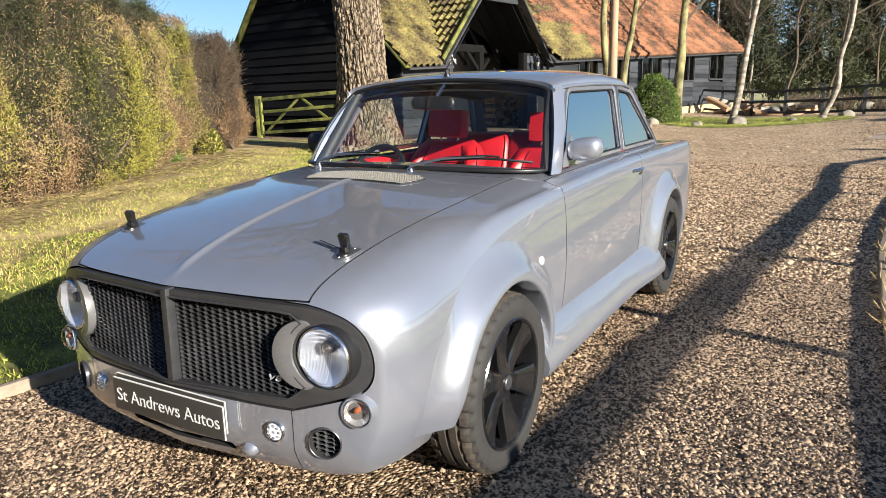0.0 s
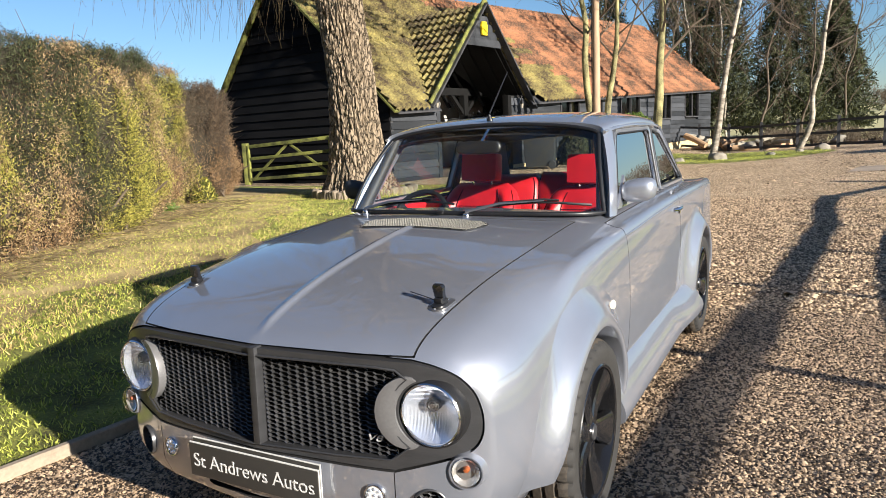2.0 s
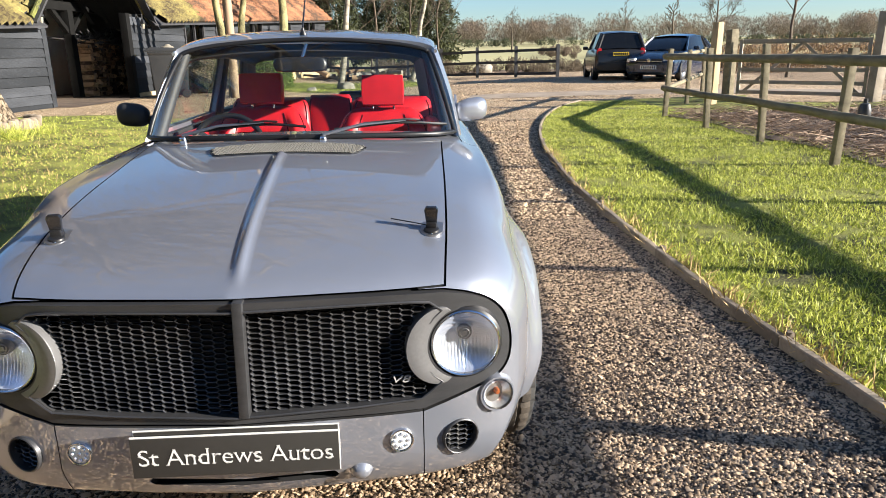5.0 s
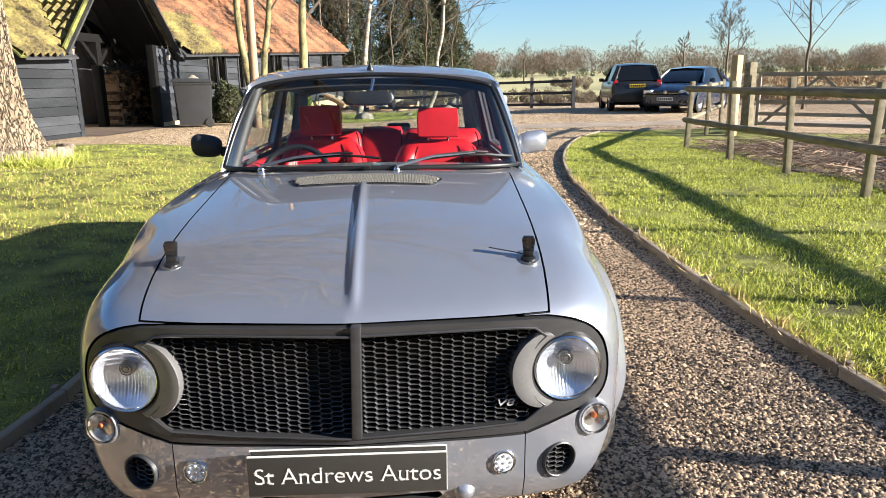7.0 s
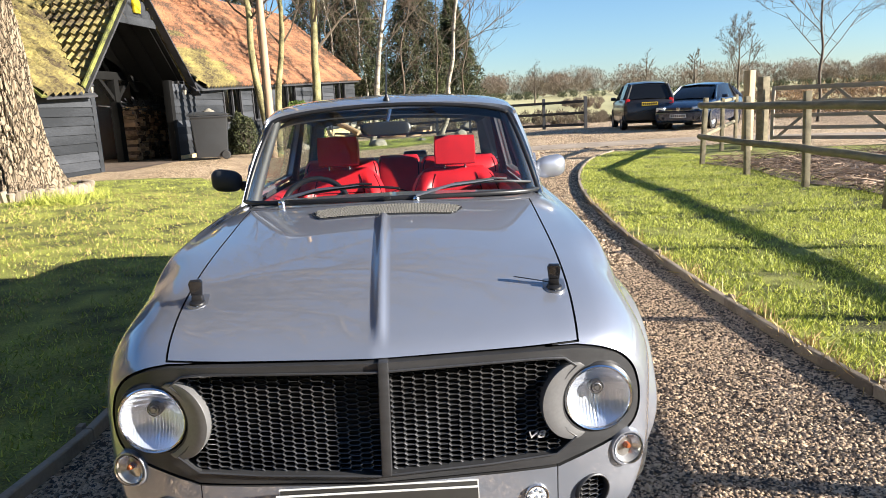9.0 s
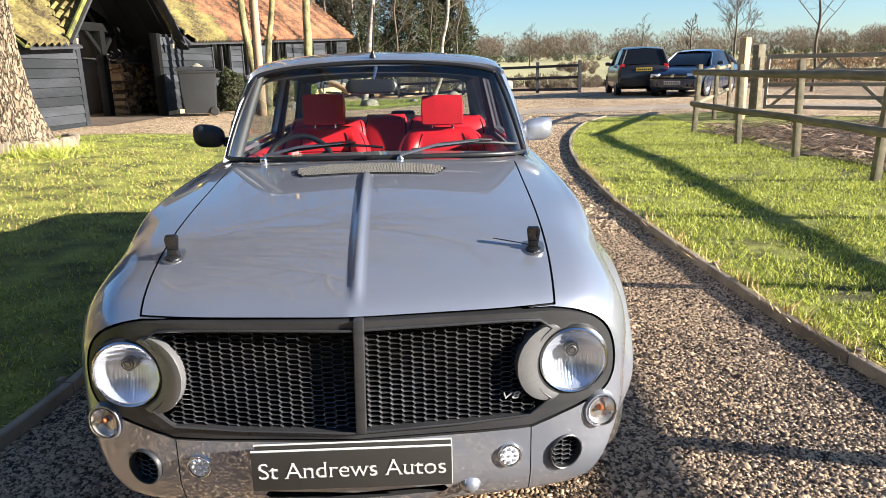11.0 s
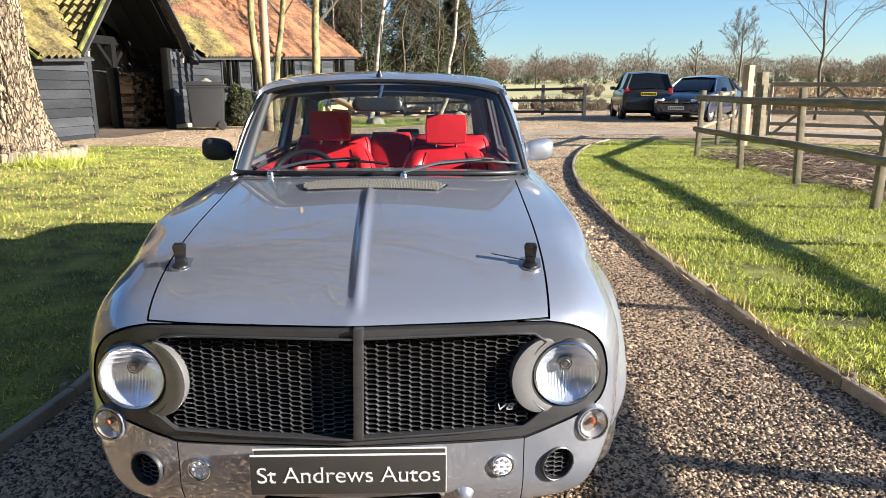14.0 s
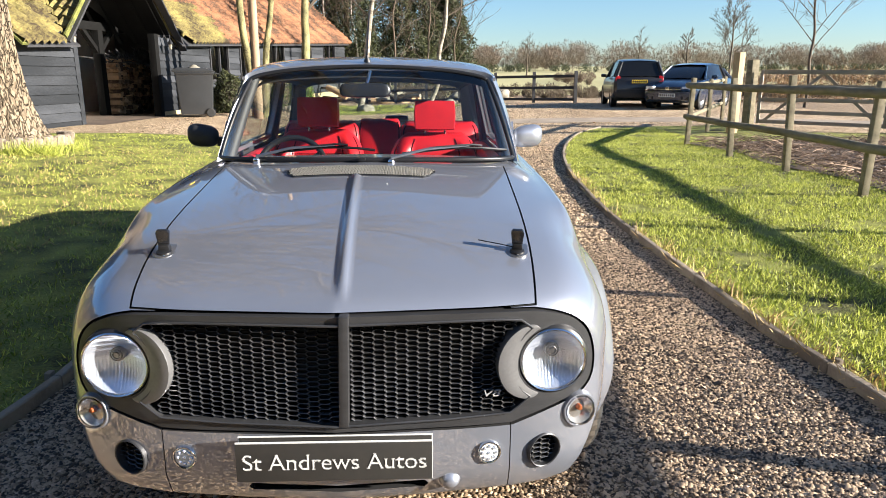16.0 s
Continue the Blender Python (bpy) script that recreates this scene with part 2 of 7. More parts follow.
M_BUSH = mat("bush_leaf", (0.06, 0.11, 0.015), 0.6, 0, 0.4, 1.5, 9, 0.0, color2=(0.16, 0.22, 0.045), island=0.7, leafy=0.3)
M_GRASSBLADE = mat("grass_blade", (0.17, 0.215, 0.026), 0.6, 0, 0.4, 0.9, 7, 0.0, color2=(0.60, 0.62, 0.125), island=0.9, leafy=0.3)
M_STRAW = mat("straw", (0.42, 0.30, 0.12), 0.7, 0, 0.3, 3, 20, 0.0, island=0.6)
M_PEBBLE = mat("pebble", (0.040, 0.026, 0.016), 0.6, 0, 0.5, 2.0, 40, 0.2, 0.004, color2=(0.56, 0.405, 0.265), island=1.0, lo=0.30, hi=0.78)
M_SOIL = mat("brush_soil", (0.040, 0.026, 0.018), 0.95, 0, 0.4, 2, 25, 0.8, 0.03, color2=(0.15, 0.10, 0.068))
M_GRAVEL = cells("gravel", ((0.0, (0.025, 0.016, 0.010)), (0.34, (0.15, 0.098, 0.056)), (0.70, (0.46, 0.33, 0.205)), (1.0, (0.70, 0.53, 0.37))), 62.0, 0.85, 1.0, 0.012, patch=0.45)
M_YARD = cells("yard_gravel", ((0.0, (0.07, 0.044, 0.025)), (0.3, (0.28, 0.19, 0.11)), (0.7, (0.57, 0.42, 0.26)), (1.0, (0.80, 0.64, 0.46))), 45.0, 0.85, 1.0, 0.014, patch=0.5)
M_YARDPEBBLE = mat("yard_pebble", (0.12, 0.075, 0.042), 0.7, 0, 0.5, 2.0, 40, 0.2, 0.004, color2=(0.72, 0.53, 0.34), island=1.0)
M_LAWN = mat("lawn", (0.035, 0.032, 0.010), 0.9, 0, 0.4, 2.4, 75, 1.0, 0.05, color2=(0.30, 0.315, 0.055), lo=0.36, hi=0.64)
M_WORN = mat("worn_lawn", (0.11, 0.075, 0.034), 0.95, 0, 0.4, 1.6, 55, 1.0, 0.05, color2=(0.50, 0.385, 0.17), lo=0.36, hi=0.62)
M_FIELD = mat("field", (0.36, 0.32, 0.14), 0.95, 0, 0.2, 0.05, 2, 0.2, color2=(0.50, 0.46, 0.23))

# ---------------------------------------------------------------- mesh helpers


class Mesh:
    """Collects vertices and faces for one mesh."""

    def __init__(self):
        self.v, self.f = [], []

    def add(self, verts, faces):
        o = len(self.v)
        self.v += [tuple(p) for p in verts]
        self.f += [tuple(i + o for i in f) for f in faces]
        return self

    def box(self, size, m=None):
        x, y, z = (s / 2 for s in size)
        c = [Vector(p) for p in ((-x, -y, -z), (x, -y, -z), (x, y, -z), (-x, y, -z), (-x, -y, z), (x, -y, z), (x, y, z), (-x, y, z))]
        return self.add([m @ p for p in c] if m else c, [(0, 3, 2, 1), (4, 5, 6, 7), (0, 1, 5, 4), (1, 2, 6, 5), (2, 3, 7, 6), (3, 0, 4, 7)])

    def span(self, a, b, w, h, up=(0, 0, 1)):
        """A straight bar from a to b, w wide and h high."""
        a, b = Vector(a), Vector(b)
        d = (b - a).normalized()
        s = d.cross(Vector(up)).normalized()
        u = s.cross(d).normalized()
        s, u = s * w / 2, u * h / 2
        c = [a - s - u, a + s - u, a + s + u, a - s + u, b - s - u, b + s - u, b + s + u, b - s + u]
        return self.add(c, [(0, 3, 2, 1), (4, 5, 6, 7), (0, 1, 5, 4), (1, 2, 6, 5), (2, 3, 7, 6), (3, 0, 4, 7)])

    def tube(self, pts, radii, n=8, closed=False, cap=True):
        pts = [Vector(p) for p in pts]
        k = len(pts)
        if isinstance(radii, (int, float)):
            radii = [radii] * k
        verts, faces = [], []
        s = None
        for i in range(k):
            a = pts[i - 1] if (i or closed) else pts[0]
            b = pts[(i + 1) % k] if (i + 1 < k or closed) else pts[-1]
            d = (b - a).normalized()
            if s is None:
                s = d.orthogonal().normalized()
            s = (s - d * s.dot(d)).normalized()
            u = d.cross(s)
            for j in range(n):
                q = 2 * math.pi * j / n
                verts.append(pts[i] + (s * math.cos(q) + u * math.sin(q)) * radii[i])
        for i in range(k if closed else k - 1):
            i2 = (i + 1) % k
            for j in range(n):
                faces.append((i * n + j, i * n + (j + 1) % n, i2 * n + (j + 1) % n, i2 * n + j))
        if cap and not closed:
            faces += [tuple(range(n))[::-1], tuple(range((k - 1) * n, k * n))]
        return self.add(verts, faces)

    def grid(self, rows, wrap=False):
        r, c = len(rows), len(rows[0])
        faces = []
        for i in range(r - 1):
            for j in range(c if wrap else c - 1):
                j2 = (j + 1) % c
                faces.append((i * c + j, i * c + j2, (i + 1) * c + j2, (i + 1) * c + j))
        return self.add([p for row in rows for p in row], faces)

    def turn(self, profile, n=48, m=None, a0=0.0, a1=360.0):
        """Turns a profile of (radius, height) about the z axis of m."""
        full = abs(a1 - a0 - 360) < 1e-6
        k = n if full else n + 1
        rows = []
        for i in range(k):
            q = radians(a0 + (a1 - a0) * i / n)
            row = [Vector((r * math.cos(q), r * math.sin(q), h)) for r, h in profile]
            rows.append([m @ p for p in row] if m else row)
        if full:
            rows.append(rows[0])
        return self.grid(rows)

    def prism(self, outline, lo, hi, axis="z"):
        """An outline of 2D points drawn out along an axis."""
        def at(p, h):
            return {"z": (p[0], p[1], h), "y": (p[0], h, p[1]), "x": (h, p[0], p[1])}[axis]
        n = len(outline)
        return self.add([at(p, lo) for p in outline] + [at(p, hi) for p in outline],
                        [tuple(range(n))[::-1], tuple(range(n, 2 * n))] + [(i, (i + 1) % n, n + (i + 1) % n, n + i) for i in range(n)])

    def data(self, name, material, bevel=0.0, smooth=35, merge=True, fix=True):
        me = bpy.data.meshes.new(name)
        me.from_pydata(self.v, [], self.f)
        if merge or bevel or fix:
            bm = bmesh.new()
            bm.from_mesh(me)
            if merge:
                bmesh.ops.remove_doubles(bm, verts=bm.verts, dist=1e-5)
            if fix:
                bmesh.ops.recalc_face_normals(bm, faces=bm.faces)
            if bevel:
                es = [e for e in bm.edges if len(e.link_faces) == 2 and e.calc_face_angle(0) > 0.5]
                bmesh.ops.bevel(bm, geom=es, offset=bevel, segments=2, affect="EDGES", profile=0.6, clamp_overlap=True)
            bm.to_mesh(me)
            bm.free()
        if smooth:
            me.shade_smooth()
            me.set_sharp_from_angle(angle=radians(smooth))
        me.materials.append(material)
        return me


def part(name, mesh, material, parent, label="", bevel=0.0, smooth=35, fix=True):
    """One mesh under a thing or a part."""
    ob = new(name, mesh.data(name, material, bevel, smooth, fix=fix) if isinstance(mesh, Mesh) else mesh)
    ob.parent = parent
    if label:
        ob["label"] = label
    return ob


def thing(name, label, category, m=None, group="", kind="", mesh=None):
    ob = new(name, mesh)
    if m is not None:
        ob.matrix_world = m
    return tagged(ob, label, category, group, kind)


def solo(name, mesh, material, label, category, m=None, group="", kind="", bevel=0.0, smooth=35, fix=True):
    return thing(name, label, category, m, group, kind, mesh.data(name, material, bevel, smooth, fix=fix) if isinstance(mesh, Mesh) else mesh)


def curve_fn(xs, vs):
    """A smooth function through the given places, with no overshoot."""
    xs, vs = np.array(xs, float), np.array(vs, float)
    h, d = np.diff(xs), np.diff(vs) / np.diff(xs)
    m = np.zeros(len(xs))
    m[0], m[-1] = d[0], d[-1]
    for i in range(1, len(xs) - 1):
        m[i] = 0 if d[i - 1] * d[i] <= 0 else 2 * d[i - 1] * d[i] / (d[i - 1] + d[i])

    def f(x):
        x = min(max(x, xs[0]), xs[-1])
        i = min(max(int(np.searchsorted(xs, x)) - 1, 0), len(h) - 1)
        t = (x - xs[i]) / h[i]
        return float((1 + 2 * t) * (1 - t) ** 2 * vs[i] + t * (1 - t) ** 2 * h[i] * m[i] + t * t * (3 - 2 * t) * vs[i + 1] + t * t * (t - 1) * h[i] * m[i + 1])
    return f


def smooth01(x):
    x = min(max(x, 0.0), 1.0)
    return x * x * (3 - 2 * x)


def boolean(me, cutters, op="DIFFERENCE"):
    """The mesh me cut by, or kept within, each of the cutter meshes."""
    ob = new("work", me)
    for c in cutters:
        o = new("cutter", c)
        md = ob.modifiers.new("cut", "BOOLEAN")
        md.operation, md.object, md.solver, md.material_mode = op, o, "EXACT", "TRANSFER"
        out = bpy.data.meshes.new_from_object(ob.evaluated_get(bpy.context.evaluated_depsgraph_get()))
        ob.modifiers.clear()
        ob.data = out
        bpy.data.objects.remove(o)
    out = ob.data
    bpy.data.objects.remove(ob)
    return out


def finish(me, angle=32):
    me.shade_smooth()
    me.set_sharp_from_angle(angle=radians(angle))
    return me


def ground_z(x, y):
    """The height of the ground: a slight cross-fall on the drive, rising to the tree, the barn and the yard."""
    z = 0.0192 * min(max(x - 0.78, 0.0), 7.0) * (1 - smooth01((y - 20) / 30)) + 0.0061 * min(max(0.78 - x, 0.0), 2.6)
    z += 0.20 * smooth01((-x - 1.9) / 4.2) * smooth01((y - 0.5) / 8.0)
    z += 0.22 * smooth01((y - 13) / 12) * smooth01((x + 3.5) / 7.0)
    return z


KERB_R = curve_fn([-30, -3, 1.1, 2.3, 4.7, 7.2, 9.3, 11.9, 14.7, 16.2], [2.6, 2.3, 2.15, 2.07, 2.06, 2.21, 2.45, 2.96, 3.85, 4.75])
KERB_L = curve_fn([-30, 0.0, 1.65, 6, 11, 13], [-1.9, -1.56, -1.42, -1.5, -2.2, -3.2])

# ---------------------------------------------------------------- ground


def ground_zone(x, y):
    if y < 16.2 and x > KERB_R(y):
        return 1
    if y < 13 and x < KERB_L(y):
        return 1
    return 0


def axis_steps(lo, hi, near_lo, near_hi, fine, n):
    a = list(np.arange(near_lo, near_hi + 1e-6, fine))
    g1 = near_hi + (hi - near_hi) * (np.linspace(0, 1, n)[1:] ** 2.5)
    g0 = near_lo - (near_lo - lo) * (np.linspace(0, 1, n)[1:] ** 2.5)
    return list(g0[::-1]) + a + list(g1)


gx, gy = axis_steps(-900, 900, -14, 12, 0.4, 14), axis_steps(-300, 2500, -6, 42, 0.5, 16)
gm = Mesh().grid([[(x, y, ground_z(x, y)) for x in gx] for y in gy])
ground = solo("ground", gm, M_GRAVEL, "brown gravel drive and yard with loose stones", "ground", kind="structure", fix=False)


yard_rows = []
for j in range(46):
    y = 12.6 + j * 0.5
    yard_rows.append([(x, y + (0.5 * noise.noise((x * 0.8, 3, 0)) if j == 0 else 0), ground_z(x, y) + 0.007) for x in np.linspace(-10.5, 13, 48)])
solo("yard", Mesh().grid(yard_rows), M_YARD, "golden gravel of the open yard", "ground", kind="structure", fix=False)


def strip(name, material, label, category, inner, outer, y0, y1, step, lift, n=10):
    rows = []
    for y in np.arange(y0, y1 + 1e-6, step):
        a, b = inner(y), outer(y)
        rows.append([(a + (b - a) * (i / n) ** 1.5, y, ground_z(a + (b - a) * (i / n) ** 1.5, y) + lift) for i in range(n + 1)])
    return solo(name, Mesh().grid(rows), material, label, category, kind="structure", fix=False)


lawn_r = strip("lawn", M_LAWN, "short sunlit green lawn beside the drive", "lawn", lambda y: KERB_R(y) + 0.05, lambda y: 13.0 if 12.2 < y < 13.8 else 6.4 + max(0, y - 11.5) * 0.55, -8, 16.1, 0.5, 0.03)
lawn_l = strip("lawn", M_LAWN, "green lawn with worn yellow patches under the willow", "lawn", lambda y: KERB_L(min(y, 13)) - 0.05 - max(0, y - 11) * 0.6, lambda y: -16.0, -8, 13.6, 0.5, 0.03, 16)
field = solo("field", Mesh().grid([[(x, y, 0.14 + 0.0175 * (y - 38)) for x in np.linspace(-400, 500, 8)] for y in np.linspace(38, 420, 6)]), M_FIELD, "pale yellow-green winter field", "field", kind="structure", fix=False)

# ---------------------------------------------------------------- the grey saloon car
car = thing("saloon_car", "glossy grey two-door classic saloon with red leather seats, parked on gravel", "car",
            pose(0.78, 0.295, 0) @ pose(0, 0, 0, 0, 0.35, 0.6) @ pose(-0.792, 0, 0))

HOOD_X = curve_fn([0, 0.3, 1.4], [0.53, 0.552, 0.60])
TOP_C = curve_fn([0, 0.02, 0.05, 0.21, 0.40, 0.69, 0.9, 1.1, 1.35, 1.7, 3.4, 3.7, 4.43, 4.63], [0.772, 0.806, 0.830, 0.888, 0.932, 0.978, 1.003, 1.018, 1.028, 1.03, 1.03, 1.015, 0.965, 0.93])
TOP_G = curve_fn([0, 0.03, 0.08, 0.21, 0.5, 0.9, 1.39, 1.7, 3.4, 3.7, 4.43, 4.63], [0.778, 0.808, 0.835, 0.874, 0.925, 0.967, 1.008, 1.015, 1.02, 1.005, 0.955, 0.92])
BELT_X = curve_fn([0, 0.05, 0.15, 0.39, 0.8, 1.39, 2.6, 4.28, 4.63], [0.655, 0.680, 0.708, 0.736, 0.760, 0.775, 0.782, 0.765, 0.73])
BELT_Z = curve_fn([0, 0.05, 0.15, 0.39, 0.8, 1.39, 2.6, 4.28, 4.63], [0.730, 0.765, 0.806, 0.862, 0.925, 0.958, 0.985, 0.965, 0.93])
SIDE_X = curve_fn([0, 0.05, 0.15, 0.3, 0.6, 1.4, 2.6, 3.3, 4.18, 4.63], [0.738, 0.760, 0.788, 0.800, 0.806, 0.808, 0.812, 0.812, 0.795, 0.75])
NOSE = -0.088


def bow(x):
    a = abs(x)
    return 0.045 * min(a / 0.5, 1.0) + 0.095 * max(0.0, (a - 0.30) / 0.42) ** 2.6


def body_half(v):
    """Half of the cross-section of the body, from the top's middle down to the floor's middle."""
    xg, zc, zg = HOOD_X(min(v, 1.4)), TOP_C(v), TOP_G(v)
    xb, zb, xs = BELT_X(v), BELT_Z(v), SIDE_X(v)
    pts = []
    ridge = 0.010 * smooth01((v - 0.02) / 0.08) * smooth01((1.12 - v) / 0.15)
    for a in (0, 0.006, 0.012, 0.02, 0.03, 0.045, 0.08, 0.14, 0.22, 0.30, 0.38, 0.45, 0.50):
        x = xg * a / 0.53
        s = x / xg
        z = zg + (zc - zg) * (1 - s ** 1.7)
        pts.append((x, z + ridge * smooth01(1 - (abs(x) - 0.002) / 0.020)))
    crisp = smooth01((v - 0.30) / 0.55)
    sharp = [((xg + xb) / 2, (zg + zb) / 2 + 0.004), (xb - 0.035, zb + 0.010), (xb, zb), (xb + (xs - xb) * 0.45 + 0.004, zb - 0.05), (xs - 0.004, (zb + 0.62) / 2)]
    soft = []
    for q in (22, 42, 58, 72, 83):
        soft.append((xg + (xs - xg) * math.sin(radians(q)) ** 0.95, 0.60 + (zg - 0.60) * math.cos(radians(q)) ** 0.75))
    wing = [(a0 + (b0 - a0) * crisp, a1 + (b1 - a1) * crisp) for (a0, a1), (b0, b1) in zip(soft, sharp)]
    ctrl = [pts[-1], (xg, zg - 0.001)] + wing + [(xs, 0.60), (xs - 0.003, 0.44), (xs - 0.045 + 0.023 * crisp, 0.32), (xs - 0.080 + 0.020 * crisp, 0.254 + 0.004 * crisp)]
    # a soft curve through the side's points
    for i in range(len(ctrl) - 1):
        p0, p1, p2, p3 = (Vector(ctrl[min(max(k, 0), len(ctrl) - 1)]) for k in (i - 1, i, i + 1, i + 2))
        n = 3 if i else 2
        for k in range(1, n + 1):
            t = k / n
            pts.append(tuple(0.5 * ((2 * p1) + (p2 - p0) * t + (2 * p0 - 5 * p1 + 4 * p2 - p3) * t * t + (3 * p1 - p0 - 3 * p2 + p3) * t ** 3)))
    low = 0.236 + 0.006 * crisp
    pts += [(xs - 0.14, low + 0.004), (0.5, low), (0.25, low), (0, low)]
    return pts


def body_y(v, x):
    tail = 0.10 * (abs(x) / 0.75) ** 2.5 * smooth01((v - 4.18) / 0.45)
    return NOSE + v + bow(x) * max(0.0, 1 - v / 0.9) ** 2 - tail


def tuck(z):
    """How far the nose draws back below the bumper's middle."""
    return 0.035 * max(0.0, (0.335 - z) / 0.085) ** 1.4


def build_shell():
    vs = [0, 0.008, 0.018, 0.03, 0.045, 0.065, 0.09, 0.12, 0.16, 0.2] + list(np.arange(0.26, 4.48, 0.06)) + [4.52, 4.56, 4.59, 4.61, 4.62]
    rows = []

    def ring(v, s=1.0, dy=0.0, c=(0, 0.53)):
        h = body_half(v)
        full = h + [(-x, z) for x, z in h[-2:0:-1]]
        off, xg = (0.022 - 0.035 * v) * smooth01((1.3 - v) / 0.3), HOOD_X(min(v, 1.4))
        full = [(x + off * max(0.0, 1 - abs(x) / xg) if z > 0.6 else x, z) for x, z in full]
        return [(c[0] + (x - c[0]) * s, body_y(v, c[0] + (x - c[0]) * s) + dy + tuck(c[1] + (z - c[1]) * s) * max(0.0, 1 - v / 0.5), c[1] + (z - c[1]) * s) for x, z in full]
    for s, dy in ((0.02, -0.008), (0.25, -0.008), (0.45, -0.008), (0.6, -0.008), (0.72, -0.008), (0.82, -0.008), (0.9, -0.008), (0.955, -0.007), (0.98, -0.005)):
        rows.append(ring(0, s, dy))
    rows += [ring(v) for v in vs]
    for s, dy in ((0.98, 0.008), (0.95, 0.012), (0.7, 0.015), (0.3, 0.015), (0.02, 0.015)):
        rows.append(ring(vs[-1], s, dy))
    m = Mesh().grid(rows, wrap=True)
    n = len(rows[0])
    m.f += [tuple(range(n))[::-1], tuple(range((len(rows) - 1) * n, len(rows) * n))]
    return m.data("shell", M_PAINT, fix=True, smooth=0)


shell = build_shell()


def cut(mesh, material=None):
    return mesh.data("cut", material or M_GAP, smooth=0)


def grow(outline, d):
    """The outline moved outwards by d."""
    pts = [Vector((*p, 0)) for p in outline]
    area = sum(a.x * b.y - b.x * a.y for a, b in zip(pts, pts[1:] + pts[:1]))
    out = []
    for i, p in enumerate(pts):
        e1, e2 = (p - pts[i - 1]).normalized(), (pts[(i + 1) % len(pts)] - p).normalized()
        n = Vector((e1.y + e2.y, -(e1.x + e2.x), 0))
        n = n.normalized() / max(0.5, abs((e1 + e2).length / 2)) * (1 if area > 0 else -1)
        out.append((p.x + n.x * d, p.y + n.y * d))
    return out


WHEEL_R, AXLE_F, AXLE_R = 0.332, 0.70, 3.275
cutters = []
for ya in (AXLE_F, AXLE_R):
    for s in (-1, 1):
        cutters.append(cut(Mesh().turn([(0, 0.50), (0.388, 0.50), (0.388, 1.05), (0, 1.05)], 56, pose(0, ya, 0.335, 0, 90 * s, 0))))
cutters.append(cut(Mesh().prism([(-0.66, 1.52), (0.66, 1.52), (0.66, 3.22), (-0.66, 3.22)], 0.42, 1.3), M_TRIM))

def dense(pts, n=6, closed=False):
    """A soft curve through the points."""
    p = [Vector(q) for q in pts]
    k = len(p)
    out = []
    for i in range(k if closed else k - 1):
        g = [p[(i + d) % k] if closed else p[min(max(i + d, 0), k - 1)] for d in (-1, 0, 1, 2)]
        for j in range(n):
            t = j / n
            out.append(0.5 * ((2 * g[1]) + (g[2] - g[0]) * t + (2 * g[0] - 5 * g[1] + 4 * g[2] - g[3]) * t * t + (3 * g[1] - g[0] - 3 * g[2] + g[3]) * t ** 3))
    if not closed:
        out.append(p[-1])
    return out


# the opening for the grille and the lamps
SURROUND = [(0, 0.792), (0.40, 0.789), (0.53, 0.784), (0.595, 0.770), (0.650, 0.745), (0.688, 0.706), (0.707, 0.658), (0.713, 0.610), (0.707, 0.566), (0.684, 0.533), (0.635, 0.510), (0.476, 0.462), (0.30, 0.463), (0, 0.465)]
SURROUND = SURROUND[:2] + [(p.x, p.y) for p in dense([Vector(q) for q in SURROUND[2:11]], 4)] + SURROUND[11:]
full_surround = SURROUND + [(-x, z) for x, z in SURROUND[-2:0:-1]]
cutters.append(cut(Mesh().prism(grow(full_surround, 0.004), -0.3, 0.10, "y")))
# the slot low in the bumper, the two round vents
cutters.append(cut(Mesh().prism([(-0.235, 0.282), (0.235, 0.282), (0.245, 0.294), (0.235, 0.308), (-0.235, 0.308), (-0.245, 0.294)], -0.3, 0.06, "y")))
for s in (-1, 1):
    cutters.append(cut(Mesh().turn([(0, -0.02), (0.050, -0.02), (0.050, 0.3), (0, 0.3)], 32, pose(0.572 * s, 0.05, 0.366, 90, 0, 0))))

hood_line = [(x, 1.165 + 0.09 * (x / 0.6) ** 2) for x in np.linspace(-0.598, 0.598, 15)]
hood_plan = [(HOOD_X(v), body_y(v, HOOD_X(v))) for v in np.linspace(0.0, 1.30, 14)]
hood_plan = [(0.528, -0.3)] + hood_plan[:-1] + hood_line[::-1] + [(-x, y) for x, y in hood_plan[:-1]][::-1] + [(-0.528, -0.3)]
hood_in = cut(Mesh().prism(hood_plan, 0.7955, 1.3))
hood_out = cut(Mesh().prism(grow(hood_plan, 0.006), 0.7905, 1.3))
door_side = [(1.335, 0.418), (1.372, 0.60), (1.378, 0.78), (1.372, 1.10), (2.675, 1.10), (2.655, 0.85), (2.625, 0.60), (2.60, 0.418)]
door_in = [cut(Mesh().prism(door_side, *((0.70, 1.0) if s > 0 else (-1.0, -0.70)), "x")) for s in (-1, 1)]
door_out = [cut(Mesh().prism(grow(door_side, 0.005), *((0.695, 1.0) if s > 0 else (-1.0, -0.695)), "x")) for s in (-1, 1)]
bump_gap = [cut(Mesh().prism([(0.470 * s, -0.3), (0.473 * s, -0.3), (0.473 * s, 0.0), (0.470 * s, 0.0)], 0.2, 0.50)) for s in (-1, 1)]

base = boolean(shell.copy(), cutters)
part("hood", finish(boolean(base.copy(), [hood_in], "INTERSECT")), None, car, "grey hood with a raised centre crease")
doors = [part("door", finish(boolean(base.copy(), [c], "INTERSECT")), None, car) for c in door_in]
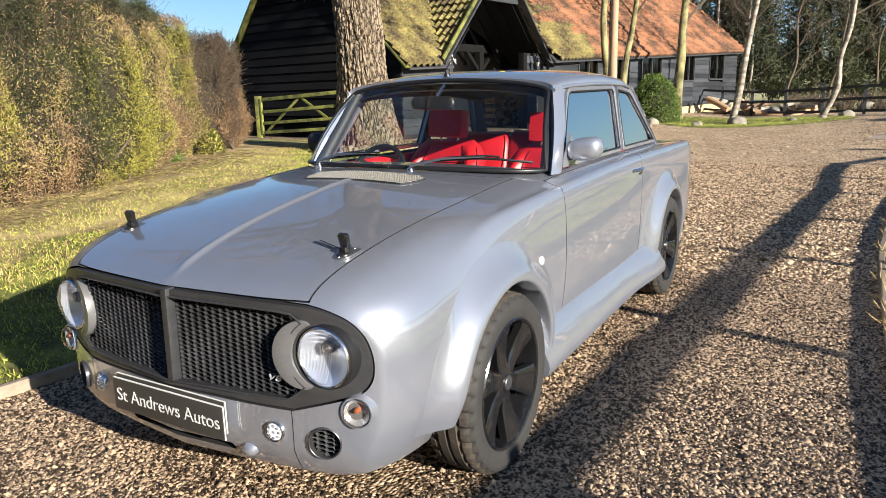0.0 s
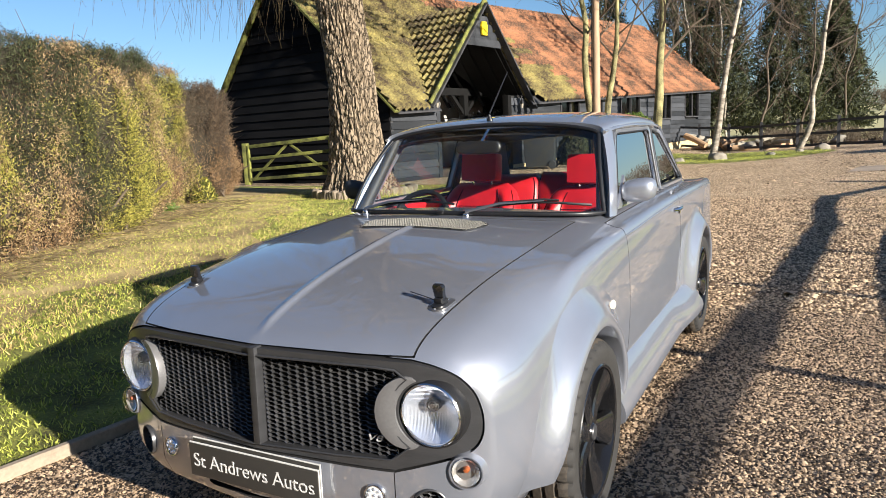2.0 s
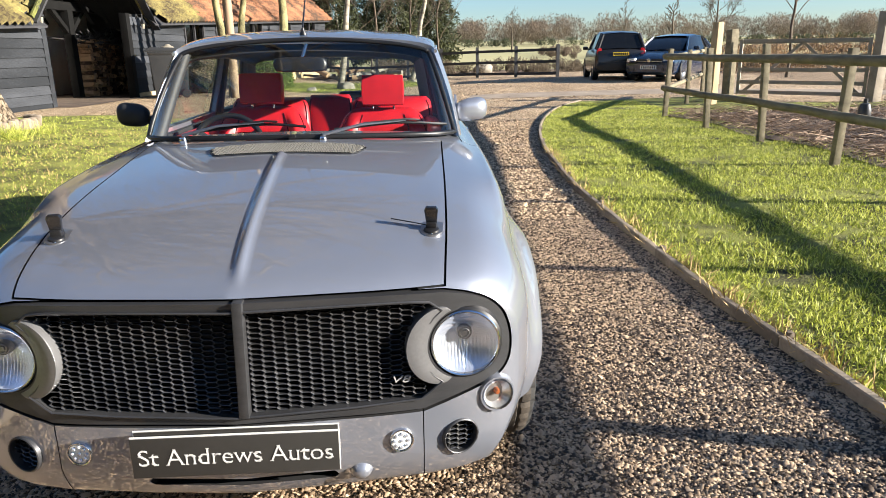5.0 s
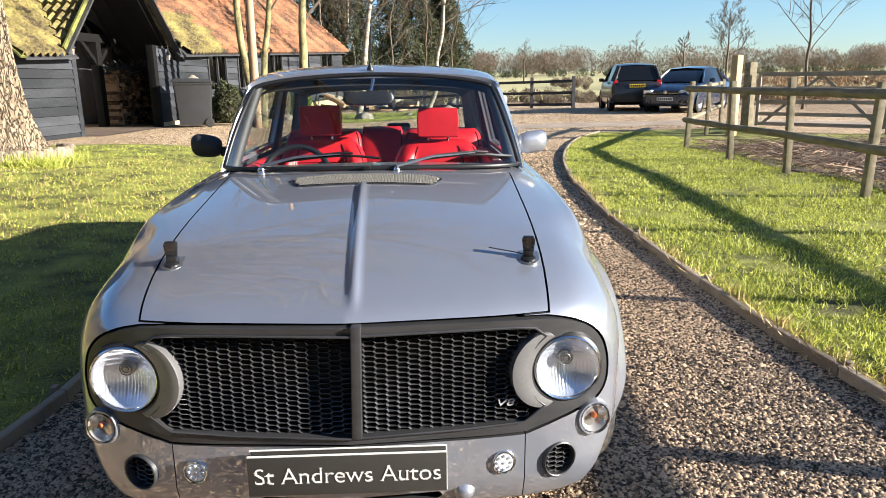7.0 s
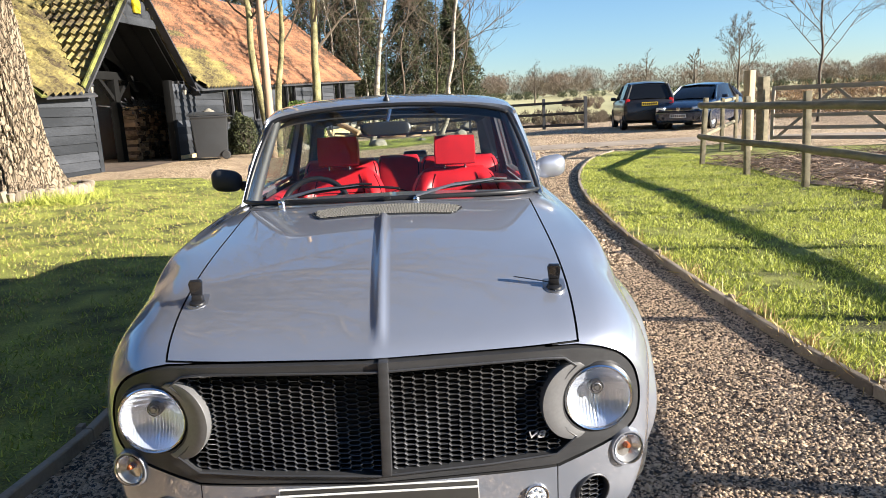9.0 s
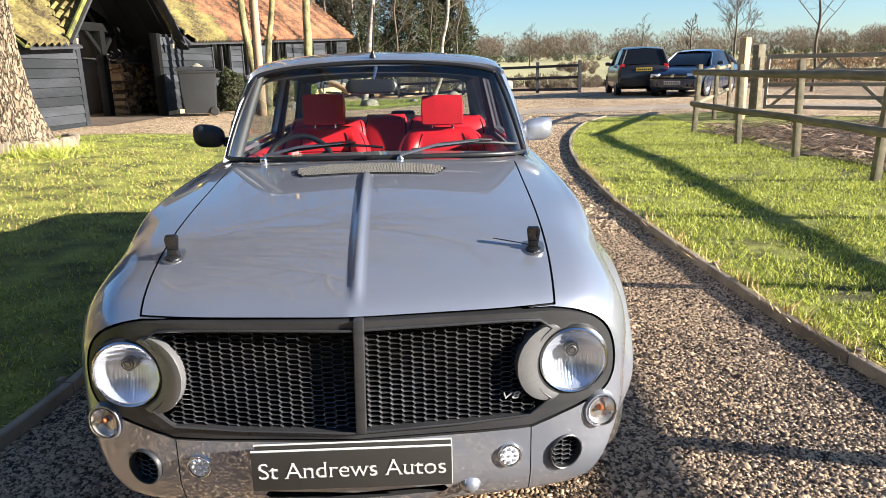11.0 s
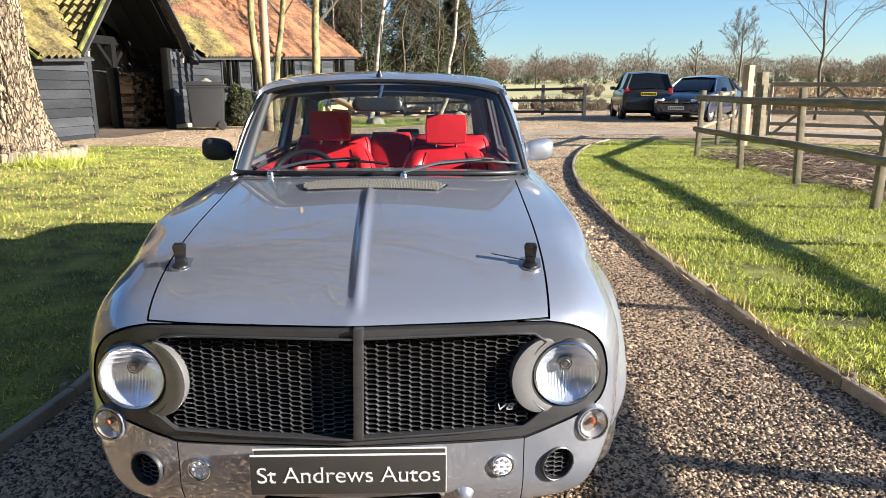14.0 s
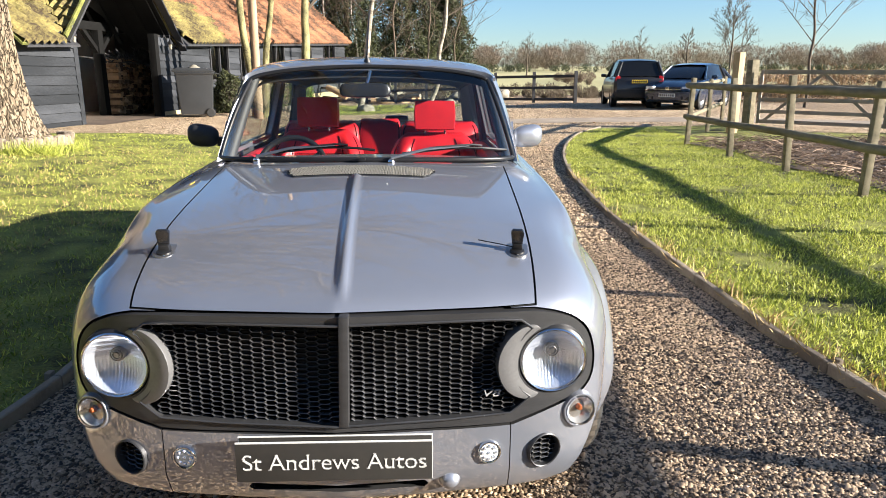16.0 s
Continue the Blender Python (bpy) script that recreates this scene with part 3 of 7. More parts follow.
body = part("body", finish(boolean(base, [hood_out] + door_out + bump_gap)), None, car)

@functools.lru_cache(None)
def flank_curve(i):
    return list(zip(*sorted((q[1], q[0]) for q in body_half(i * 0.01) if q[0] > 0.55 and q[1] > 0.30)))


def flank(v, z):
    """The half width of the body's side at a height."""
    i, t = int(v * 100), v * 100 - int(v * 100)
    return float(np.interp(z, *flank_curve(i)) * (1 - t) + np.interp(z, *flank_curve(i + 1)) * t)


# wheel arch flares, drawn out of the wing's own line
for ya, rr in ((AXLE_F, 0.0), (AXLE_R, 0.005)):
    for s in (-1, 1):
        rows = []
        for i in range(61):
            q = radians(-1 + 188 * i / 60)
            row, low = [], (0.82 - 0.22 * max(0.0, math.sin(q)) ** 2) * (1 - 0.30 * max(0.0, math.cos(q)) * (ya == AXLE_F))
            for r, f in ((0.372, -1.0), (0.372, 0.80), (0.374, 0.92), (0.381, 0.985), (0.392, 1.0), (0.412, 0.97), (0.440, 0.84), (0.470, 0.62), (0.505, 0.38), (0.535, 0.22), (0.565, 0.10), (0.595, 0.03), (0.62, -0.01), (0.64, -0.12)):
                r = 0.372 + (r - 0.372) * low + rr
                y, z = ya - math.cos(q) * r, 0.335 + math.sin(q) * r
                v, side = max(y - NOSE, 0.0), 0.79
                for _ in range(6):
                    v = max(0.5 * v + 0.5 * (y - NOSE - bow(side) * max(0.0, 1 - v / 0.9) ** 2), 0.0)
                    side = flank(min(v, 4.6), z)
                side -= 0.001
                row.append((s * (side + 0.063 * f if f > -0.5 else 0.70), y, z))
            rows.append(row)
        rows = [[(s * 0.70, y, z) for x, y, z in rows[0]]] + rows + [[(s * 0.70, y, z) for x, y, z in rows[-1]]]
        part("wheel_arch", Mesh().grid(rows), M_PAINT, car, smooth=50)
for s in (-1, 1):
    prof = [(0.796, 0.435), (0.812, 0.424), (0.868, 0.300), (0.874, 0.275), (0.868, 0.245), (0.84, 0.228), (0.70, 0.230), (0.70, 0.435)]
    rows = []
    for y in np.linspace(1.02, 2.93, 20):
        flare = 0.035 * smooth01((y - 2.3) / 0.6)
        rows.append([(s * (x + (flare if x > 0.84 else flare * 0.4)), y, z) for x, z in prof])
    m = Mesh().grid(rows, wrap=True)
    m.f += [tuple(range(8)), tuple(range(152, 160))]
    part("side_skirt", m, M_PAINT, car, smooth=35)


def wheel(y, s):
    w = new("wheel")
    w.parent = car
    w["label"] = "black multi-spoke alloy wheel with a dusty low tyre"
    w.matrix_local = pose(0.862 * s, y, WHEEL_R, 0, 90 * s, 0)
    # tyre: z of the wheel's frame points outwards
    prof = [(0.243, -0.012), (0.262, -0.004), (0.295, -0.002), (0.312, -0.008), (0.324, -0.022)]
    tread = [(0.330, -0.034), (0.3315, -0.052), (0.325, -0.056), (0.325, -0.064), (0.332, -0.068), (0.332, -0.096), (0.325, -0.10), (0.325, -0.108), (0.332, -0.112), (0.332, -0.140), (0.325, -0.144), (0.325, -0.152), (0.3315, -0.158), (0.330, -0.175)]
    back = [(0.320, -0.190), (0.295, -0.205), (0.243, -0.200)]
    n = 140
    rows = []
    for i in range(n):
        q = 2 * math.pi * i / n
        notch = 0.011 if i % 4 == 0 else 0
        rows.append([((r - (notch if k >= 4 and (k - 4 < 3 or k - 4 > 10) else 0)) * math.cos(q), (r - (notch if k >= 4 and (k - 4 < 3 or k - 4 > 10) else 0)) * math.sin(q), h) for k, (r, h) in enumerate(prof + tread + back)])
    rows.append(rows[0])
    k0, k1 = len(prof) - 1, len(prof) + len(tread)
    part("tyre", Mesh().grid([r[:k0 + 1] for r in rows]).grid([r[k1 - 1:] for r in rows]), M_RUBBER, w, smooth=30)
    part("tread", Mesh().grid([r[k0:k1] for r in rows]), M_TREAD, w, "dusty worn tread", smooth=30)
    r = Mesh().turn([(0.246, -0.012), (0.240, -0.006), (0.232, -0.010), (0.226, -0.03), (0.215, -0.18), (0.246, -0.19)], 64)
    part("rim", r, M_WHEEL, w)
    hub = Mesh().turn([(0.0, -0.028), (0.030, -0.028), (0.034, -0.033), (0.052, -0.034), (0.068, -0.046), (0.07, -0.08), (0, -0.08)], 40)
    part("hub", hub, M_WHEEL, w)
    for k in range(6):
        sp = Mesh()
        a = radians(60 * k + 12)
        sec = []
        for d, wd, zt in ((0.045, 0.030, -0.034), (0.10, 0.036, -0.038), (0.16, 0.046, -0.030), (0.205, 0.058, -0.020), (0.232, 0.074, -0.014)):
            c, sn = math.cos(a), math.sin(a)
            row = []
            for o, z in ((-wd, zt - 0.035), (-wd, zt - 0.006), (-wd * 0.72, zt), (wd * 0.72, zt), (wd, zt - 0.006), (wd, zt - 0.035)):
                row.append((d * c - o * sn, d * sn + o * c, z))
            sec.append(row)
        sp.grid(sec)
        part("spoke", sp, M_WHEEL, w, smooth=25)
    part("brake_disc", Mesh().turn([(0.0, -0.10), (0.15, -0.10), (0.15, -0.12), (0, -0.12)], 32), M_STEEL, w)
    part("centre_cap", Mesh().turn([(0.0, -0.022), (0.024, -0.022), (0.028, -0.026), (0.028, -0.04)], 32), M_BEZEL, w)
    return w


for y in (AXLE_F, AXLE_R):
    for s in (-1, 1):
        wheel(y, s)

# ---- glasshouse
WS_B = [(-0.672, 1.46, 1.022), (-0.60, 1.36, 1.026), (-0.45, 1.285, 1.032), (-0.2, 1.235, 1.036), (0, 1.222, 1.038), (0.2, 1.235, 1.036), (0.45, 1.285, 1.032), (0.60, 1.36, 1.026), (0.672, 1.46, 1.022)]
WS_T = [(-0.575, 1.735, 1.366), (-0.53, 1.742, 1.386), (-0.40, 1.752, 1.408), (-0.2, 1.762, 1.424), (0, 1.766, 1.430), (0.2, 1.762, 1.424), (0.40, 1.752, 1.408), (0.53, 1.742, 1.386), (0.575, 1.735, 1.366)]
RW_B = [(-0.60, 3.41, 1.06), (-0.45, 3.53, 1.055), (-0.2, 3.58, 1.05), (0, 3.59, 1.05), (0.2, 3.58, 1.05), (0.45, 3.53, 1.055), (0.60, 3.41, 1.06)]
RW_T = [(-0.53, 3.18, 1.345), (-0.40, 3.22, 1.372), (-0.2, 3.24, 1.388), (0, 3.245, 1.392), (0.2, 3.24, 1.388), (0.40, 3.22, 1.372), (0.53, 3.18, 1.345)]


def between(a, b, t):
    return [tuple(Vector(p).lerp(Vector(q), t)) for p, q in zip(a, b)]


def screen(name, lo, hi, bulge, label):
    lo, hi = dense(lo, 4), dense(hi, 4)
    rows = [[p.lerp(q, t) + Vector((0, bulge[0], bulge[1])) * (4 * t * (1 - t)) for p, q in zip(lo, hi)] for t in np.linspace(0, 1, 9)]
    ob = part(name, Mesh().grid(rows), M_GLASS, car, label, smooth=180)
    ob.visible_shadow = False
    loop = [rows[0][i] for i in range(len(rows[0]))] + [r[-1] for r in rows[1:-1]] + rows[-1][::-1] + [r[0] for r in rows[1:-1]][::-1]
    part("window_seal", Mesh().tube(loop, 0.0105, 8, closed=True), M_BLACK, ob, "black rubber window seal", smooth=60)
    return ob


screen("windscreen", WS_B, WS_T, (-0.03, 0.012), "wide curved clear windscreen")
screen("rear_window", RW_B, RW_T, (0.02, 0.01), "clear rear window")

# roof: a dome from the screen's head to the rear window's head
RAIL_X = curve_fn([1.70, 2.2, 2.9, 3.27], [0.600, 0.622, 0.612, 0.56])
RAIL_Z = curve_fn([1.70, 1.95, 2.4, 2.9, 3.27], [1.375, 1.398, 1.408, 1.398, 1.355])
CROWN = curve_fn([1.74, 1.85, 2.1, 2.55, 3.0, 3.26], [1.440, 1.462, 1.484, 1.494, 1.468, 1.405])
rows = []
for y in np.linspace(0, 1, 25):
    row = []
    for t in np.linspace(-1, 1, 41):
        x0 = RAIL_X(1.70 + 1.57 * y) * math.sin(t * math.pi / 2)
        lead = 0.04 * (1 - abs(t) ** 2.2)
        yy = (1.725 + lead) * (1 - y) + (3.195 + 0.065 * (1 - abs(t) ** 2.2)) * y
        zr, zc = RAIL_Z(1.70 + 1.57 * y), CROWN(1.74 + 1.52 * y)
        row.append((x0, yy, zr + (zc - zr) * math.cos(t * math.pi / 2) ** 0.75))
    rows.append(row)
under = [[(x * 0.985, y, z - 0.028) for x, y, z in r] for r in rows]
m = Mesh().grid(rows).grid(under)
edge = rows[0] + [r[-1] for r in rows[1:-1]] + rows[-1][::-1] + [r[0] for r in rows[1:-1]][::-1]
edge2 = under[0] + [r[-1] for r in under[1:-1]] + under[-1][::-1] + [r[0] for r in under[1:-1]][::-1]
m.grid([edge + edge[:1], edge2 + edge2[:1]])
part("roof", m, M_PAINT, car, smooth=50)
for s in (-1, 1):
    rail = [(s * (RAIL_X(y) + 0.004), y, RAIL_Z(y) - 0.006) for y in np.linspace(1.72, 3.24, 20)]
    part("drip_rail", Mesh().tube(rail, 0.009, 6), M_PAINT, car, smooth=60)

    def pillar(name, secs, mate=M_PAINT):
        m2 = Mesh().grid([[tuple(p) for p in r] + [tuple(r[0])] for r in secs])
        part(name, m2, mate, car, smooth=45)

    # front pillar between screen and door window
    secs = []
    for t in np.linspace(0, 1, 9):
        a = Vector((0.694, 1.47, 1.0)).lerp(Vector((0.592, 1.735, 1.385)), t)
        b = Vector((0.700, 1.585, 1.0)).lerp(Vector((0.612, 1.83, 1.392)), t)
        o = Vector((0.012 * math.sin(t * math.pi), 0, 0))
        secs.append([Vector((s * p.x, p.y, p.z)) for p in (a + o, (a + b) / 2 + o + Vector((0.012, -0.002, 0)), b + o, b + o + Vector((-0.05, 0, 0)), a + o + Vector((-0.03, 0.03, 0)))])
    pillar("front_pillar", secs)
    part("pillar_cover", Mesh().tube([(s * 0.655, 1.515, 1.00), (s * 0.612, 1.66, 1.20), (s * 0.562, 1.775, 1.385)], [0.034, 0.030, 0.028], 8), M_TRIM, car, "black inner pillar cover", smooth=60)
    # rear pillar
    secs = []
    for t in np.linspace(0, 1, 9):
        a = Vector((0.694, 3.42, 1.0)).lerp(Vector((0.602, 3.12, 1.385)), t)
        b = Vector((0.655, 3.62, 1.0)).lerp(Vector((0.560, 3.22, 1.372)), t)
        d = Vector((0.585, 3.47, 1.0)).lerp(Vector((0.52, 3.18, 1.36)), t)
        secs.append([Vector((s * p.x, p.y, p.z)) for p in (a, (a + b) / 2 + Vector((0.014, 0, 0)), b, d, a + Vector((-0.05, 0, 0)))])
    pillar("rear_pillar", secs)

    def side_at(y, t):
        """A place on the side's glass plane: t from the belt to the roof rail."""
        lo = Vector((0.697, y, 1.012))
        hi = Vector((RAIL_X(y) - 0.006, y, RAIL_Z(y) - 0.008))
        return lo.lerp(hi, t)

    door = doors[0 if s < 0 else 1]
    for nm, par, q in (("door_window", door, ((1.64, 0.07), (1.90, 0.93), (2.645, 0.93), (2.575, 0.07))), ("quarter_window", car, ((2.66, 0.07), (2.73, 0.93), (3.12, 0.93), (3.39, 0.07)))):
        cs = [side_at(*p) for p in q]
        cs = [Vector((s * c.x, c.y, c.z)) for c in cs]
        # corners rounded at the head
        loop = []
        for i in range(4):
            a, b, c = cs[i - 1], cs[i], cs[(i + 1) % 4]
            r = 0.05 if i in (1, 2) else 0.012
            p0, p1 = b + (a - b).normalized() * r, b + (c - b).normalized() * r
            loop += [p0.lerp(b, t).lerp(b.lerp(p1, t), t) for t in np.linspace(0, 1, 5)]
        mg = Mesh().add([p + Vector((-0.012 * s, 0, 0)) for p in loop], [tuple(range(len(loop)))])
        # only the +x panes get the boosted sky gloss; the others stay plain
        g = part(nm, mg, M_SIDEGLASS if s > 0 else M_GLASS, par)
        g.visible_shadow = False
        part("window_seal", Mesh().tube(loop, 0.006, 6, closed=True), M_BLACK, g, "black rubber window seal", smooth=60)
        big = []
        c0 = sum(loop, Vector()) / len(loop)
        for p in loop:
            d = (p - c0)
            big.append(p + Vector((0, math.copysign(0.022, d.y), math.copysign(0.020, d.z))) + Vector((0.004 * s, 0, 0)))
        inner = [p + Vector((0.004 * s, 0, 0)) for p in loop]
        back_b, back_i = [p + Vector((-0.035 * s, 0, 0)) for p in big], [p + Vector((-0.035 * s, 0, 0)) for p in inner]
        close = lambda L: [tuple(p) for p in L + L[:1]]
        part("window_frame", Mesh().grid([close(big), close(inner), close(back_i), close(back_b), close(big)]), M_PAINT, par, "grey metal window frame", smooth=40)

# ---------------------------------------------------------------- loose matter
rng = np.random.default_rng(7)


def blades(name, pts, length, width, material, label, category, up=0.0, kind="stuff", par=None):
    """Thousands of small pointed leaves or blades at the given places."""
    pts = np.asarray(pts, float)
    n = len(pts)
    d = rng.normal(size=(n, 3))
    d[:, 2] += up
    d /= np.linalg.norm(d, axis=1)[:, None]
    s = np.cross(d, rng.normal(size=(n, 3)))
    s /= np.linalg.norm(s, axis=1)[:, None]
    ln = (length * rng.uniform(0.5, 1.3, n))[:, None]
    w = (width * rng.uniform(0.6, 1.3, n))[:, None]
    v = np.stack([pts - s * w * 0.5, pts + s * w * 0.5, pts + d * ln * 0.65 + s * w * 0.4, pts + d * ln], 1).reshape(-1, 3)
    me = bpy.data.meshes.new(name)
    me.vertices.add(4 * n)
    me.vertices.foreach_set("co", v.ravel())
    me.loops.add(4 * n)
    me.loops.foreach_set("vertex_index", np.arange(4 * n, dtype=np.int32))
    me.polygons.add(n)
    me.polygons.foreach_set("loop_start", np.arange(0, 4 * n, 4, dtype=np.int32))
    me.update(calc_edges=True)
    me.materials.append(material)
    ob = new(name, me)
    if par is not None:
        ob.parent = par
        if label:
            ob["label"] = label
        if kind:
            ob["kind"] = kind
        return ob
    return tagged(ob, label, category, "", kind)


def sticks(name, rows, material, label, category, kind="stuff", n=3, par=None):
    """Many thin twigs: rows of (points, radius at the foot, radius at the tip)."""
    m = Mesh()
    for pts, r0, r1 in rows:
        k = len(pts)
        m.tube(pts, [r0 + (r1 - r0) * i / (k - 1) for i in range(k)], n, cap=False)
    me = m.data(name, material, smooth=60, merge=False, fix=False)
    ob = new(name, me)
    if par is not None:
        ob.parent = par
        if kind:
            ob["kind"] = kind
        if label:
            ob["label"] = label
        return ob
    return tagged(ob, label, category, "", kind)


def branchy(rows, p, d, length, r, depth, rnd, spread=0.6, up=0.15, droop=0.0, kids=3, minr=0.004):
    """Grows a bare branch and its side twigs into rows."""
    pts = [Vector(p)]
    d = Vector(d).normalized()
    seg = 4
    for i in range(seg):
        d = (d + Vector((rnd.gauss(0, 0.14), rnd.gauss(0, 0.14), rnd.gauss(0, 0.10) + up * 0.3 - droop))).normalized()
        pts.append(pts[-1] + d * length / seg)
    rows.append((pts, r, max(r * 0.45, minr * 0.6)))
    if depth <= 0:
        return
    for k in range(kids):
        t = rnd.uniform(0.3, 1.0)
        i = min(int(t * seg), seg - 1)
        q = pts[i].lerp(pts[i + 1], t * seg - i)
        s = Vector((rnd.gauss(0, 1), rnd.gauss(0, 1), rnd.gauss(0, 0.6))).normalized()
        nd = (d * (1 - spread) + s * spread + Vector((0, 0, up))).normalized()
        branchy(rows, q, nd, length * rnd.uniform(0.5, 0.75), max(r * 0.5, minr), depth - 1, rnd, spread, up, droop, kids, minr)


# ---------------------------------------------------------------- drive edges
def edging(name, fn, y0, y1, off, label):
    root = thing(name, label, "kerb", kind="structure")
    y = y0
    while y < y1:
        y2 = min(y + 1.5, y1)
        m = Mesh()
        rows = []
        for t in np.linspace(0.003, 0.997, 7):
            yy = y + (y2 - y) * t
            x = fn(yy) + off
            z = ground_z(x, yy)
            j = noise.noise((x * 3, yy * 3, 0)) * 0.006
            rows.append([(x - 0.022 + j, yy, z - 0.05), (x - 0.022 + j, yy, z + 0.052), (x - 0.016 + j, yy, z + 0.058), (x + 0.016 + j, yy, z + 0.058), (x + 0.022 + j, yy, z + 0.052), (x + 0.022 + j, yy, z - 0.05)])
        m.grid(rows)
        m.f += [(0, 1, 2, 3, 4, 5), tuple(range(36, 42))]
        part("board", m, M_KERB, root)
        if y > -1:
            part("peg", Mesh().box((0.03, 0.045, 0.14), pose(fn(y) + off + math.copysign(0.036, off), y + 0.02, ground_z(fn(y), y) + 0.0)), M_KERB, root, bevel=0.004)
        y = y2
    return root


edging("drive_edging", KERB_R, -6.0, 16.1, 0.02, "low weathered timber edging between gravel and lawn")
edging("drive_edging", KERB_L, -6.0, 12.9, -0.02, "low weathered timber edging between gravel and lawn")

# ---------------------------------------------------------------- post-and-rail fence, gates, brush
FENCE = [(4.35, -4.2), (4.45, -2.2), (4.58, -0.15), (4.72, 1.85), (4.90, 3.9), (5.05, 5.9), (5.2, 7.93), (5.17, 9.65), (5.3, 11.77)]


def post(x, y, h, w, material, par, lean=0.0, name="post"):
    m = Mesh().box((w, w, h + 0.1), pose(x, y, ground_z(x, y) + h / 2 - 0.05, lean * 0.4, lean, noise.noise((x, y, 0)) * 6))
    return part(name, m, material, par, bevel=0.007)


fence = thing("fence", "weathered post-and-rail fence with two half-round rails along the lawn", "fence")
for i, (x, y) in enumerate(FENCE):
    post(x, y, 1.28 + 0.03 * math.sin(i * 2.3), 0.080, M_FENCE, fence, lean=2.2 * math.sin(i * 1.7))
LEG2 = [(5.3, 11.77), (6.72, 14.38), (7.9, 16.4)]
for x, y in LEG2[1:]:
    post(x, y, 1.2, 0.075, M_FENCE, fence)


def rail(a, b, z, r, par, off=-0.075, material=M_FENCE):
    pts = []
    for t in np.linspace(-0.01, 1.01, 9):
        x, y = a[0] + (b[0] - a[0]) * t, a[1] + (b[1] - a[1]) * t
        w = noise.noise((x * 1.3, y * 1.3, z * 5)) * 0.012
        pts.append((x + off, y, ground_z(x, y) + z + w))
    part("rail", Mesh().tube(pts, [r * (1 + 0.08 * noise.noise((p[1] * 2, z, 3))) for p in pts], 10), material, par, smooth=50)


for z, r in ((0.56, 0.050), (1.13, 0.054)):
    for a, b in zip(FENCE, FENCE[1:]):
        rail(a, b, z, r, fence)
    for a, b in zip(LEG2, LEG2[1:]):
        rail(a, b, z - 0.02, 0.045, fence, -0.05)

gate_post = solo("gate_post", Mesh().box((0.17, 0.17, 1.85), pose(7.15, 14.05, ground_z(7.1, 14) + 0.83, 0, 1, 25)), M_NEWWOOD, "tall new pale timber gate post", "post", bevel=0.012)
gate_post_b = solo("gate_post", Mesh().box((0.2, 0.2, 1.7), pose(8.2, 15.6, ground_z(8.2, 15.6) + 0.75, 0, 0, 15)), M_FENCE, "old weathered timber gate post", "post", bevel=0.012)
gate_post_c = solo("gate_post", Mesh().box((0.22, 0.22, 2.0), pose(10.55, 13.6, ground_z(10.5, 13.6) + 0.9, 0, 2, 10)), M_GREYWOOD, "old grey timber gate post", "post", bevel=0.012)


def field_gate(name, a, b, h, material, label, lean=0.0, bars=5, sag=0.0):
    g = thing(name, label, "gate")
    a, b = Vector(a), Vector(b)
    za, zb = ground_z(a.x, a.y) + 0.12, ground_z(b.x, b.y) + 0.12
    A, B = Vector((a.x, a.y, za)), Vector((b.x, b.y, zb + sag))
    for p in (A, B):
        part("stile", Mesh().span(p, p + Vector((0, 0, h)), 0.07, 0.07, up=(B - A)), material, g, bevel=0.005)
    for k in range(bars):
        z = h * (0.04 + 0.92 * (k / (bars - 1)) ** 1.15)
        part("bar", Mesh().span(A + Vector((0, 0, z)), B + Vector((0, 0, z)), 0.03, 0.085 if k < bars - 1 else 0.10), material, g, bevel=0.004)
    side = (B - A).cross(Vector((0, 0, 1))).normalized() * 0.03
    M2 = (A + B) / 2 + Vector((0, 0, h * 0.94))
    for p in (A.lerp(B, 0.04) + Vector((0, 0, 0.05)), A.lerp(B, 0.96) + Vector((0, 0, 0.05))):
        part("brace", Mesh().span(p - side, M2 - side, 0.03, 0.07), material, g, bevel=0.004)
    return g


field_gate("field_gate", (8.35, 15.4), (10.4, 13.75), 1.25, M_GREYWOOD, "grey weathered five-bar field gate, closed")
brush_zone = strip("brush_bed", M_SOIL, "bare brown soil bed strewn with cut brushwood", "soil", lambda y: 5.45 + 0.1 * math.sin(y * 2), lambda y: 13.0, -2, 12.2, 0.4, 0.045, 12)
rnd = random.Random(3)
rows = []
for i in range(7000):
    x, y = 5.6 + rnd.random() ** 1.5 * 5.5, rnd.uniform(1.5, 12.2)
    a, ln = rnd.uniform(0, 6.28), rnd.uniform(0.06, 0.22) if i % 6 else rnd.uniform(0.2, 0.7)
    z = ground_z(x, y) + rnd.uniform(0.04, 0.16)
    d = Vector((math.cos(a), math.sin(a), rnd.gauss(0, 0.15))) * ln
    p = Vector((x, y, z))
    rows.append(([p, p + d * 0.5 + Vector((0, 0, rnd.uniform(-0.02, 0.05))), p + d], rnd.uniform(0.003, 0.008), 0.002))
sticks("brushwood", rows, M_FALLEN, "cut brown sticks and brushwood lying on soil", "brushwood")
# a small meter box and a float hung on the fence
float_ball = solo("buoy", Mesh().turn([(0.0, -0.10), (0.045, -0.09), (0.062, -0.03), (0.062, 0.03), (0.045, 0.09), (0.02, 0.10), (0.02, 0.14), (0, 0.14)], 20, pose(5.03, 5.52, 0.62 + ground_z(5, 5.5))), M_BIN, "grey plastic float hung on the fence post", "float")

# ---------------------------------------------------------------- barn
BX, BY = -8.2, 16.3
bd, bn = Vector((0.15, 0.9887, 0)).normalized(), Vector((0.9887, -0.15, 0)).normalized()


